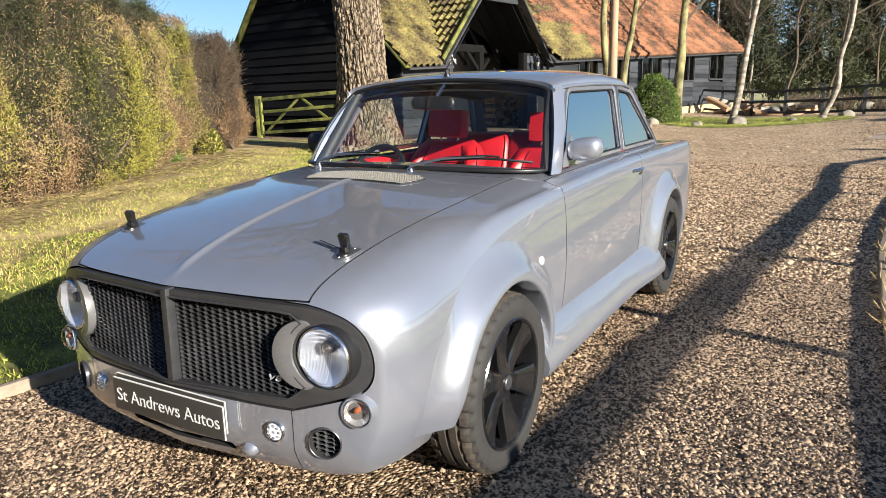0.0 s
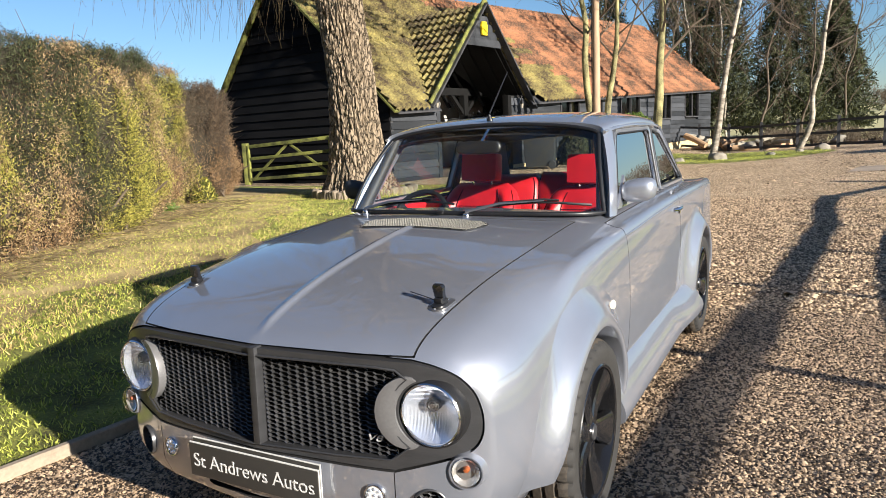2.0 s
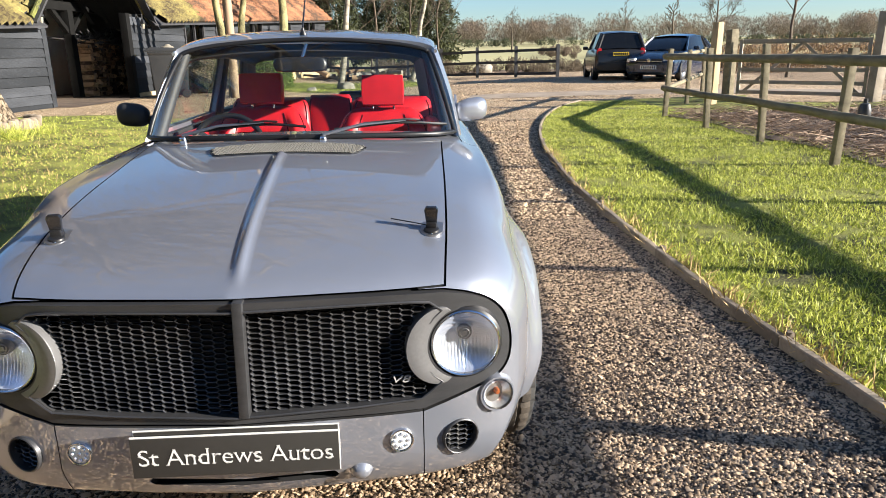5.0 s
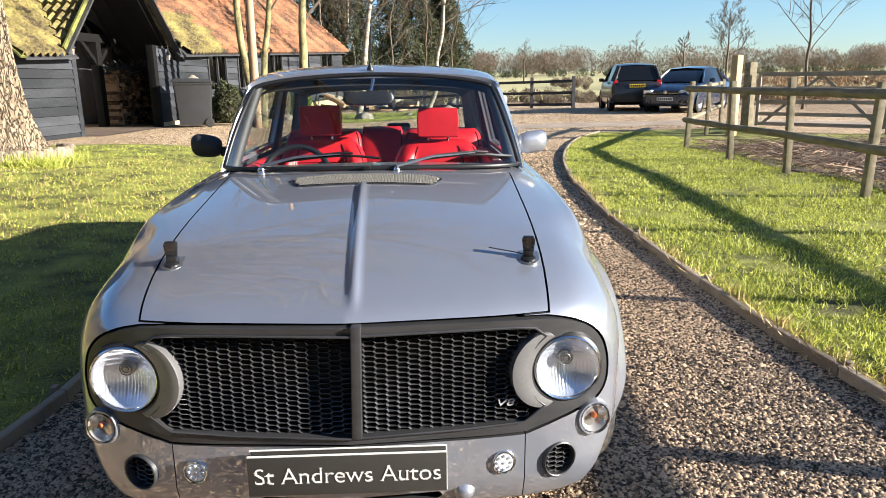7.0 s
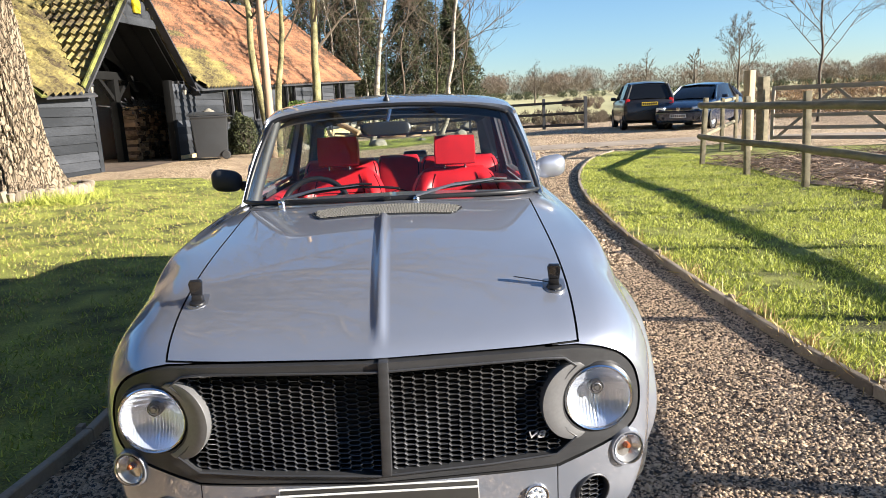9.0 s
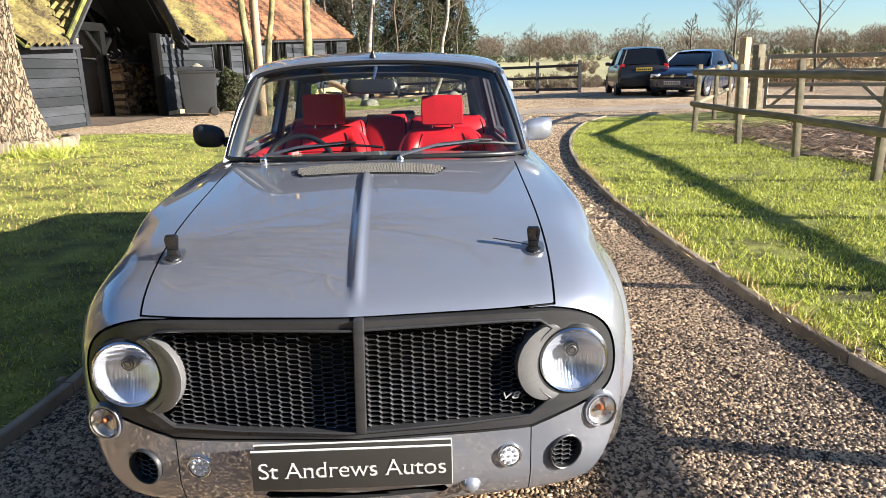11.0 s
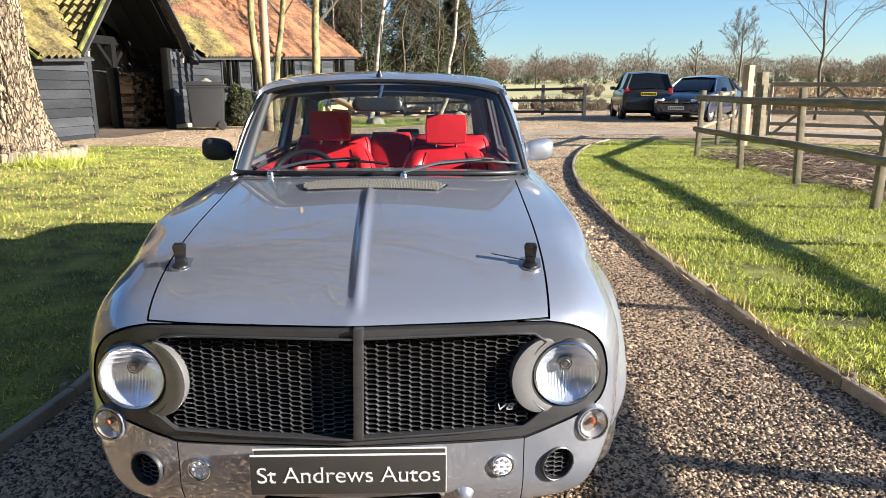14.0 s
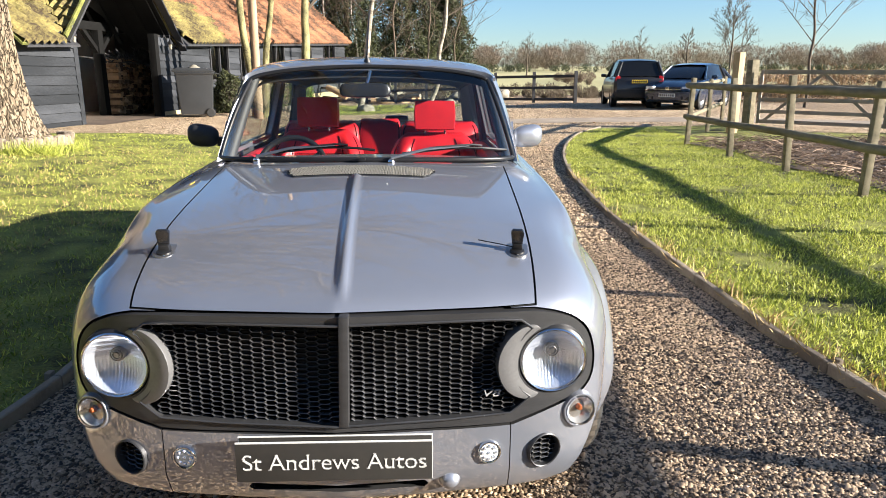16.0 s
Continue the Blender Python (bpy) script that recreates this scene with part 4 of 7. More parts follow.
def B(s, o, z):
    """A place by the barn: s along its front, o out from it, z up."""
    return Vector((BX, BY, 0)) + bd * s + bn * o + Vector((0, 0, z))


def eave(s):
    return 2.42 + 0.042 * s


barn = thing("barn", "long black weatherboarded barn with a mossy red pantile roof", "barn")
P0, P1, PC, PZ, PT = -0.05, 5.05, 2.5, 2.55, 5.25
RIDGE_O, RIDGE_H, BACK = -4.15, 3.80, -7.4
S0, S1 = -1.9, 26.0


def slab(name, pts, thick, normal, material, par):
    n = Vector(normal) * thick
    k = len(pts)
    m = Mesh().add(list(pts) + [p - n for p in pts], [tuple(range(k)), tuple(range(k, 2 * k))[::-1]] + [(i, (i + 1) % k, k + (i + 1) % k, k + i) for i in range(k)])
    return part(name, m, material, par)


wall_l = slab("wall", [B(S0, -0.05, -0.3), B(0.15, -0.05, -0.3), B(0.15, -0.05, eave(0)), B(S0, -0.05, eave(S0))], 0.12, bn, M_BEAM, barn)
wall_r = new("wall")
wall_r.parent = barn
openings = [(7.6, 9.1, 1.25, 2.62), (10.2, 11.2, 1.3, 2.75), (13.1, 15.2, 1.2, 2.85), (17.8, 19.3, 1.72, 2.95), (21.5, 23.7, 1.8, 3.15)]
edges = [3.97] + [e for o in openings for e in o[:2]] + [S1]


def board(s0, s1, z, h, par, o=0.0, name="board"):
    """A weatherboard on the front, its lower edge proud of the one below."""
    m = Mesh()
    a, b = B(s0, o, z), B(s1, o, z + 0.0)
    up = Vector((0, 0, h + 0.02))
    m.add([a, b, b + up - bn * 0.02, a + up - bn * 0.02, a + bn * 0.028, b + bn * 0.028, b + up - bn * 0.012, a + up - bn * 0.012],
          [(4, 5, 6, 7), (0, 1, 5, 4), (3, 2, 1, 0), (1, 2, 6, 5), (0, 4, 7, 3), (2, 3, 7, 6)])
    return part(name, m, M_BOARD, par, smooth=0)


PITCH = 0.215
z = 0.12
while z < 2.3:
    board(S0, 0.13, z, PITCH, wall_l)
    z += PITCH
z = 0.35
while z < 3.35:
    segs = []
    for s0, s1 in zip(edges[::2], edges[1::2]):
        segs.append((s0, s1))
    zz = z
    for s0, s1 in segs:
        if zz < eave(s0) - 0.1:
            board(s0 + 0.002, s1 - 0.002, zz, PITCH, wall_r)
    for s0, s1, a, b in openings:
        if zz + PITCH <= a + 0.05 or zz >= b - 0.02 and zz < eave(s0) - 0.1:
            board(s0 - 0.002, s1 + 0.002, zz, PITCH, wall_r)
    z += PITCH
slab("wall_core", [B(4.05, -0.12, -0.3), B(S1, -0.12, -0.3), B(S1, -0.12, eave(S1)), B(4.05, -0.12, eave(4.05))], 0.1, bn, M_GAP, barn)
for s0, s1, a, b in openings:
    w = new("window")
    w.parent = barn
    m = Mesh()
    fr = 0.07
    for p, q in ((B(s0, 0.02, a), B(s1, 0.02, a)), (B(s0, 0.02, b), B(s1, 0.02, b)), (B(s0, 0.02, a), B(s0, 0.02, b)), (B(s1, 0.02, a), B(s1, 0.02, b)), (B((s0 + s1) / 2, 0.02, a), B((s0 + s1) / 2, 0.02, b))):
        m.span(p, q, fr, fr, up=bn)
    part("window_frame", m, M_BEAM, w)
    part("pane", Mesh().add([B(s0, -0.03, a), B(s1, -0.03, a), B(s1, -0.03, b), B(s0, -0.03, b)], [(0, 1, 2, 3)]), M_PANE, w)
part("plinth", Mesh().span(B(3.97, 0.03, 0.12), B(S1, 0.03, 0.38), 0.12, 0.46), M_PLINTH, barn)
part("plinth", Mesh().span(B(S0, 0.03, 0.08), B(0.17, 0.03, 0.08), 0.1, 0.26), M_PLINTH, barn)
part("corner_board", Mesh().span(B(0.155, 0.0, -0.1), B(0.155, 0.0, 2.36), 0.06, 0.16, up=bd), M_BOARD, barn, bevel=0.006)
# far gable end and back, to close it
slab("end_wall", [B(S1, 0, -0.3), B(S1, BACK, -0.3), B(S1, BACK, eave(S1)), B(S1, RIDGE_O, eave(S1) + RIDGE_H), B(S1, 0, eave(S1))], 0.1, bd, M_BEAM, barn)
slab("back_wall", [B(S0, BACK, -0.3), B(S1, BACK, -0.3), B(S1, BACK, eave(S1)), B(S0, BACK, eave(S0))], 0.1, bn, M_BEAM, barn)
# near gable end: overlapping boards with shade put into their colour
gable_wall = slab("gable_wall", [B(S0, 0, -0.3), B(S0, BACK, -0.3), B(S0, BACK, eave(S0)), B(S0, RIDGE_O, eave(S0) + RIDGE_H - 0.1), B(S0, 0, eave(S0))], -0.1, bd, M_BEAM, barn)
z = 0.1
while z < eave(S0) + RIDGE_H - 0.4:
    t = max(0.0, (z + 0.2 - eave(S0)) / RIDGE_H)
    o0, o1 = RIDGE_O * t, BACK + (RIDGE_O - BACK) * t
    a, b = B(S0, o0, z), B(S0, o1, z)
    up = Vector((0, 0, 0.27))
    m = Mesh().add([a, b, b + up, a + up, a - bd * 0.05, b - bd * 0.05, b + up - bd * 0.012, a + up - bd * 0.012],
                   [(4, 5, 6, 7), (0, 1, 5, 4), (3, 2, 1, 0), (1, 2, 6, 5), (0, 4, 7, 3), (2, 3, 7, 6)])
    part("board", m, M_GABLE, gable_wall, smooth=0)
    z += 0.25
part("barge_board", Mesh().span(B(S0 - 0.12, BACK - 0.25, eave(S0) - 0.25), B(S0 - 0.12, RIDGE_O, eave(S0) + RIDGE_H + 0.05), 0.05, 0.2, up=bd), M_GREENWOOD, barn)
part("barge_board", Mesh().span(B(S0 - 0.12, 0.35, eave(S0) - 0.28), B(S0 - 0.12, RIDGE_O, eave(S0) + RIDGE_H + 0.05), 0.05, 0.2, up=bd), M_GREENWOOD, barn)


def tiles(name, place, n_course, cols, material, par, label, keep=None, wave=0.038, step=0.055):
    """Courses of wavy tiles: place(u, v, lift) gives a point u along and v up the slope."""
    m = Mesh()
    for c in range(n_course):
        lo, hi = c / n_course, (c + 1.06) / n_course
        c0, c1 = cols(c) if callable(cols) else cols
        n = int((c1 - c0) * 16)
        if n < 2:
            continue
        r0, r1, r2 = [], [], []
        for i in range(n + 1):
            u = c0 + (c1 - c0) * i / n
            w = wave * math.sin(i * math.pi / 2.0 + c * 0.3) + 0.010 * noise.noise((u * 1.5, c * 0.7, 1))
            r0.append(place(u, lo, w - 0.01))
            r1.append(place(u, lo, w + step))
            r2.append(place(u, hi, w))
        m.grid([r0, r1, r2])
    return part(name, m, material, par, label, smooth=45, fix=False)


def main_roof(u, v, lift):
    z0 = eave(u)
    return B(u, 0.38 + (RIDGE_O - 0.38) * v, z0 - 0.22 + (RIDGE_H + 0.22) * v + lift * 1.1) + bn * lift * 0.6


jag = random.Random(5)
split = [8.0 + jag.uniform(-1.6, 1.6) - c * 0.12 for c in range(18)]


def valley(c, side):
    """Where the porch's roof meets the main one, course by course."""
    v = (c + 0.5) / 18
    zr = 2.2 + (RIDGE_H + 0.22) * v
    half = max(0.0, (5.25 - zr) / 0.93)
    return PC + side * half if half > 0 else PC


tiles("roof_tiles", main_roof, 18, lambda c: (S0 - 0.2, min(valley(c, -1), split[c])), M_TILEMOSS, barn, "moss-covered pantiles")
tiles("roof_tiles", main_roof, 18, lambda c: (valley(c, 1), max(split[c], valley(c, 1) + 0.4)), M_TILEMOSS, barn, "moss-covered pantiles")
tiles("roof_tiles", main_roof, 18, lambda c: (max(split[c], valley(c, 1) + 0.4), S1 + 0.35), M_TILERED, barn, "weathered red pantiles")
for s0, s1 in ((S0, P0), (P1, S1)):
    slab("roof_underside", [B(s0, 0.3, eave(s0) - 0.30), B(s1, 0.3, eave(s1) - 0.30), B(s1, RIDGE_O, eave(s1) + RIDGE_H - 0.1), B(s0, RIDGE_O, eave(s0) + RIDGE_H - 0.1)][::-1], 0.04, (0, 0, 1), M_BEAM, barn)
part("back_roof", Mesh().add([B(S0 - 0.2, BACK - 0.35, eave(S0) - 0.3), B(S1 + 0.3, BACK - 0.35, eave(S1) - 0.3), B(S1 + 0.3, RIDGE_O, eave(S1) + RIDGE_H), B(S0 - 0.2, RIDGE_O, eave(S0) + RIDGE_H)], [(0, 1, 2, 3)]), M_TILERED, barn)

# porch: open gabled bay
OUT = 0.06


def porch_roof(side):
    def f(u, v, lift):
        # u runs back from the front, v up from the eave to the top
        s = PC + side * (PC - P0 + 0.25) * (1 - v)
        z = 2.30 + (PT - 2.30) * v
        return B(s, OUT - u, z + lift) + bd * side * lift * 0.7
    return f


for side in (-1, 1):
    tiles("roof_tiles", porch_roof(side), 13, lambda c: (-0.1, 0.8 + 2.9 * (c + 0.5) / 13), M_TILEMOSS, barn, "mossy dark pantiles of the porch")
    a = B(PC + side * (PC - P0 + 0.35), OUT + 0.12, 2.18)
    part("barge_board", Mesh().span(a, B(PC, OUT + 0.12, PT + 0.02), 0.05, 0.22, up=bn), M_BEAM, barn)
    part("verge_strip", Mesh().span(a + Vector((0, 0, 0.13)), B(PC, OUT + 0.12, PT + 0.15), 0.10, 0.05, up=bn), M_GREENWOOD, barn)
    slab("porch_ceiling", [B(PC + side * 2.78, 0.02, 2.22), B(PC, 0.02, PT - 0.06), B(PC, -3.5, PT - 0.06), B(PC + side * 2.78, -1.0, 2.22)], 0.03, (0, 0, 1), M_DARKTIMBER, barn)
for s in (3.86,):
    part("porch_post", Mesh().span(B(s, 0.02, 0.0), B(s, 0.02, 2.6), 0.20, 0.22, up=bn), M_DARKTIMBER, barn, bevel=0.01)
# near-black side sheet stands for the dark depth of the porch
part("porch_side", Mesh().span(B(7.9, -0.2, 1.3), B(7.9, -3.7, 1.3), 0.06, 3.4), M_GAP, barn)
# boards high in the porch's gable, and its yellow alarm box
for i in range(4):
    z = 4.15 + i * 0.22
    h = (PT - z - 0.1) * 1.0
    if h > 0.05:
        part("board", Mesh().span(B(PC - h, OUT, z), B(PC + h, OUT, z), 0.03, 0.23), M_BOARD, barn)
alarm = solo("alarm_box", Mesh().prism([(-0.16, 0.06), (-0.10, 0.2), (0.10, 0.2), (0.16, 0.06), (0.13, -0.2), (-0.13, -0.2)], -0.04, 0.04, "y"), mat("yellow_plastic", (0.85, 0.62, 0.02), 0.4, 0, 0.05), "bright yellow alarm box on the porch gable", "alarm box", Matrix.Translation(B(PC, OUT + 0.07, 4.55)) @ pose(0, 0, 0, 0, 0, 81), bevel=0.01)
# inside the porch; timbers and upper back wall coloured near-black for its shade
slab("porch_back", [B(0.2, -3.6, 0), B(8.0, -3.6, 0), B(8.0, -3.6, 2.9), B(0.2, -3.6, 2.9)], 0.1, bn, M_RENDERWALL, barn)
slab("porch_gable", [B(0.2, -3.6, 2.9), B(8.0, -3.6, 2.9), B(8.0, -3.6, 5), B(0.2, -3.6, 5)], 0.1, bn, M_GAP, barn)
slab("porch_inner", [B(0.22, -3.6, 0), B(0.22, -0.18, 0), B(0.22, -0.18, 2.3), B(0.22, -3.6, 2.3)], 0.06, bd, M_RENDERWALL, barn)
part("tie_beam", Mesh().span(B(0.25, -1.9, 2.84), B(7.8, -1.9, 2.84), 0.2, 0.24), M_DARKTIMBER, barn, bevel=0.01)
part("inner_post", Mesh().span(B(4.15, -1.9, 0), B(4.15, -1.9, 2.74), 0.24, 0.24, up=bn), M_DARKTIMBER, barn, bevel=0.01)
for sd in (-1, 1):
    part("knee_brace", Mesh().span(B(4.15, -1.9, 2.05), B(4.15 + sd * 0.75, -1.9, 2.76), 0.12, 0.14, up=bn), M_DARKTIMBER, barn)
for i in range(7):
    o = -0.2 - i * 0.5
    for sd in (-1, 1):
        part("rafter", Mesh().span(B(PC + sd * 2.6, o, 2.4), B(PC, o, PT - 0.12), 0.07, 0.12, up=bn), M_DARKTIMBER, barn)
solo("porch_floor", Mesh().add([B(0.1, 0.6, 0.23), B(8.0, 0.0, 0.25), B(8.0, -3.6, 0.25), B(0.1, -3.6, 0.23)], [(0, 1, 2, 3)]), M_SOIL, "earth floor of the open porch", "floor", kind="structure")
# stacked logs
pile = thing("log_pile", "stack of split firewood logs inside the porch", "firewood")
lr = random.Random(11)
proto = []
for k in range(5):
    n = lr.choice((3, 4, 5, 6))
    out = [(math.cos(6.283 * j / n) * lr.uniform(0.75, 1.1), math.sin(6.283 * j / n) * lr.uniform(0.75, 1.1)) for j in range(n)]
    proto.append(Mesh().prism([(x * 0.075, y * 0.07) for x, y in out], -0.22, 0.22).data("log", M_FIREWOOD, smooth=0))
for r in range(13):
    for c in range(18):
        s = 4.36 + c * 0.148 + lr.uniform(-0.025, 0.025) + (r % 2) * 0.07
        z = 0.33 + r * 0.127 + lr.uniform(-0.03, 0.03)
        if z > 1.80 + 0.10 * math.sin((s - 4.3) * 2.2):
            continue
        o = part("log", proto[lr.randrange(5)], None, pile)
        o.matrix_world = Matrix.Translation(B(s, -1.70 + lr.uniform(-0.06, 0.06), z)) @ Matrix(((bd.x, 0, bn.x, 0), (bd.y, 0, bn.y, 0), (0, 1, 0, 0), (0, 0, 0, 1))) @ pose(0, 0, 0, 0, 0, lr.uniform(0, 360)) @ Matrix.Diagonal((1.12, 1.12, 1, 1))
tops = []
for _ in range(200):
    s = lr.uniform(4.6, 6.9)
    z = 1.80 + lr.uniform(-0.05, 0.10 + 0.16 * (s - 4.6))
    p, d = B(s, -1.8 + lr.uniform(-0.25, 0.25), z), Vector((lr.gauss(0, 0.3), lr.gauss(0, 0.3), lr.gauss(0, 0.15)))
    tops.append(([p - d, p, p + d], 0.022, 0.010))
sticks("loose_branch", tops, M_BEAM, "dark loose branches on top", "", n=5, par=pile)
# lanterns by the opening
for s, o in ((-0.12, 0.20), (4.30, 0.32)):
    ln = thing("wall_lantern", "small black and white carriage lantern on the porch post", "lantern", Matrix.Translation(B(s, o, 2.15)), group="porch lanterns")
    part("lamp_body", Mesh().turn([(0.0, 0.03), (0.035, 0.03), (0.058, 0.17), (0.0, 0.17)], 6), M_STONE, ln, "dull glass lantern body")
    part("cap", Mesh().turn([(0.062, 0.165), (0.09, 0.18), (0.06, 0.25), (0.02, 0.30), (0.0, 0.36)], 6), M_BLACK, ln)
    part("bracket", Mesh().tube([(0, 0, 0.33), (0, 0, 0.42), tuple(-bn * 0.12 + Vector((0, 0, 0.42))), tuple(-bn * 0.2 + Vector((0, 0, 0.3)))], 0.014, 6), M_BLACK, ln)

# wheeled bin
wb = thing("wheelie_bin", "dark grey plastic wheeled rubbish bin beside the porch", "bin", Matrix.Translation(Vector((-6.42, 19.95, ground_z(-6.4, 19.9)))) @ pose(0, 0, 0, 0, 0, -76) @ Matrix.Scale(1.08, 4))
prof = []
for z, w, d in ((0.08, 0.35, 0.40), (0.5, 0.37, 0.43), (1.12, 0.40, 0.47), (1.16, 0.43, 0.50), (1.20, 0.43, 0.50)):
    prof.append([(-w, -d, z), (w, -d, z), (w, d, z), (-w, d, z), (-w, -d, z)])
m = Mesh().grid(prof)
m.f += [(0, 1, 2, 3), (20, 21, 22, 23)]
part("tub", m, M_BIN, wb, bevel=0.02)
part("lid", Mesh().prism([(-0.54, 1.20), (0.5, 1.20), (0.53, 1.23), (0.3, 1.30), (-0.4, 1.32), (-0.56, 1.25)], -0.45, 0.45, "x"), M_BIN, wb, bevel=0.012)
for sx in (-1, 1):
    part("wheel", Mesh().turn([(0, -0.03), (0.10, -0.03), (0.12, -0.015), (0.12, 0.015), (0.10, 0.03), (0, 0.03)], 20, pose(0.37 * sx, 0.36, 0.13, 0, 90, 0)), M_RUBBER, wb)
for k in (-1, 1):
    part("rib", Mesh().span((0.12 * k, -0.452, 0.25), (0.135 * k, -0.478, 1.05), 0.03, 0.02, up=(0, 1, 0)), M_BIN, wb, bevel=0.004)
part("rubbish", Mesh().turn([(0.0, 0.10), (0.07, 0.085), (0.10, 0.05), (0.16, 0.035), (0.17, 0.0)], 7, pose(0.05, 0.0, 1.30, 0, 6, 20)), M_STONE, wb, "crumpled pale rubbish bag on the lid", smooth=40)
part("handle", Mesh().tube([(-0.32, 0.5, 1.18), (-0.32, 0.6, 1.16), (0.32, 0.6, 1.16), (0.32, 0.5, 1.18)], 0.018, 6), M_BIN, wb)

# five-bar gate in front of the dark gable
field_gate("garden_gate", (-13.6, 14.5), (-10.4, 14.3), 1.05, M_GREENWOOD, "old leaning timber gate green with algae", bars=4, sag=0.16)
solo("gate_post", Mesh().box((0.16, 0.16, 1.4), pose(-13.75, 14.55, 0.75, 0, 0, 10)), M_GREENWOOD, "mossy green timber gate post", "post", bevel=0.015)
solo("gate_post", Mesh().box((0.14, 0.14, 1.5), pose(-10.25, 14.25, 0.8, 0, 3, 10)), M_GREENWOOD, "mossy green timber gate post", "post", bevel=0.015)

# ---------------------------------------------------------------- willow
willow = thing("willow_tree", "old weeping willow with a thick furrowed trunk and bare hanging twigs", "tree")
WX, WY = -7.1, 11.0
WZ = ground_z(WX, WY)
rows = []
for i in range(190):
    h = i / 189 * 7.4
    row = []
    r0 = 0.50 + 0.42 * math.exp(-h / 0.55) + 0.08 * math.exp(-h / 2.0) - 0.012 * h + 0.10 * smooth01((h - 3.6) / 2)
    cx, cy = WX + 0.03 * math.sin(h * 0.8) + 0.05 * h * 0.4 - 0.06 * h, WY - 0.04 * h
    for j in range(220):
        q = 2 * math.pi * j / 220
        f1 = abs(noise.noise((math.cos(q) * 7.5, math.sin(q) * 7.5, h * 2.6 + 3)))
        f2 = abs(noise.noise((math.cos(q) * 15, math.sin(q) * 15, h * 6.5)))
        root = 0.10 * math.exp(-h / 0.4) * math.sin(q * 5 + 1)
        r = r0 + root - 0.055 * (1 - min(f1 * 3.4, 1)) ** 1.5 - 0.03 * (1 - min(f2 * 3, 1)) + 0.05 * noise.noise((math.cos(q), math.sin(q), h * 0.6))
        row.append((cx + r * math.cos(q), cy + r * math.sin(q), WZ - 0.1 + h))
    row.append(row[0])
    rows.append(row)
part("trunk", Mesh().grid(rows), M_BARK, willow, smooth=60)
wr = random.Random(21)
limbs, hang = [], []
for k in range(11):
    a = k * 2.4
    d = Vector((math.cos(a), math.sin(a), 0.75))
    st = Vector((WX - 0.2, WY - 0.3, WZ + 6.6 + wr.uniform(-0.8, 0.5)))
    branchy(limbs, st, d, wr.uniform(3.5, 5.5), 0.17, 3, wr, 0.5, 0.12, 0.0, 4, 0.016)
for k in range(4):
    a = radians(-70 + k * 38)
    branchy(limbs, Vector((WX + 0.2, WY - 0.3, WZ + 6.4 + 0.3 * k)), Vector((math.cos(a), math.sin(a), 0.42)), wr.uniform(6.5, 9.5), 0.22, 3, wr, 0.5, 0.10, 0.0, 4, 0.014)
for k in range(700):
    a, r = wr.uniform(0, 6.283), wr.uniform(0.8, 5.0)
    p = Vector((WX + r * math.cos(a), WY + r * math.sin(a), WZ + wr.uniform(6.8, 9.5) - 0.25 * r))
    ln = max(0.5, min(wr.uniform(2.0, 4.6), p.z - (5.6 if p.x > WX + 0.7 else 3.9)))
    pts = [p]
    dx, dy = wr.gauss(0, 0.12), wr.gauss(0, 0.12)
    for i in range(5):
        pts.append(pts[-1] + Vector((dx + wr.gauss(0, 0.03), dy + wr.gauss(0, 0.03), -ln / 5)))
    hang.append((pts, 0.005, 0.0025))
for k in range(260):
    a, r = radians(wr.uniform(-100, 70)), wr.uniform(1.5, 8.5)
    p = Vector((WX + r * math.cos(a), WY + r * math.sin(a), WZ + wr.uniform(8.0, 13.0) - 0.2 * r))
    ln = wr.uniform(1.2, min(4.5, p.z - 5.4))
    pts = [p]
    dx, dy = wr.gauss(0, 0.18), wr.gauss(0, 0.18)
    for i in range(4):
        pts.append(pts[-1] + Vector((dx + wr.gauss(0, 0.06), dy + wr.gauss(0, 0.06), -ln / 4)))
    limbs.append((pts, 0.012, 0.005))
for k in range(17):
    a = radians(-138 + k * 11 + wr.uniform(-3, 3))
    rise, reach = wr.uniform(6.2, 8.0), wr.uniform(5.5, 9.5)
    pts = []
    for t in np.linspace(0, 1, 9):
        pts.append(Vector((WX + reach * t * math.cos(a) + wr.gauss(0, 0.12), WY + reach * t * math.sin(a) + wr.gauss(0, 0.12), WZ + rise + 3.4 * t - 3.2 * t * t + wr.gauss(0, 0.08))))
    limbs.append((pts, 0.13, 0.03))
    for j in range(6):
        t = wr.uniform(0.2, 1.0) * 8
        q = pts[int(min(t, 7))].lerp(pts[int(min(t, 7)) + 1], t - int(min(t, 7)))
        b2 = a + wr.uniform(-1.2, 1.2)
        branchy(limbs, q, Vector((math.cos(b2), math.sin(b2), wr.uniform(0.1, 0.9))), wr.uniform(1.2, 2.6), 0.035, 2, wr, 0.6, 0.0, 0.05, 3, 0.012)
sticks("limb", limbs, M_TWIG, "", "", kind="", n=5, par=willow)
for k in range(150):
    p = Vector((wr.uniform(-10.5, -4.5), wr.uniform(3.5, 10.0), wr.uniform(6.0, 7.5)))
    ln = p.z - wr.uniform(3.5, 5.0)
    pts, dx, dy = [p], wr.gauss(0, 0.10), wr.gauss(0, 0.10)
    for i in range(5):
        pts.append(pts[-1] + Vector((dx + wr.gauss(0, 0.03), dy + wr.gauss(0, 0.03), -ln / 5)))
    hang.append((pts, 0.004, 0.002))
sticks("hanging_twig", hang, M_WILLOWTWIG, "long thin hanging twigs", "", kind="stuff", n=3, par=willow)
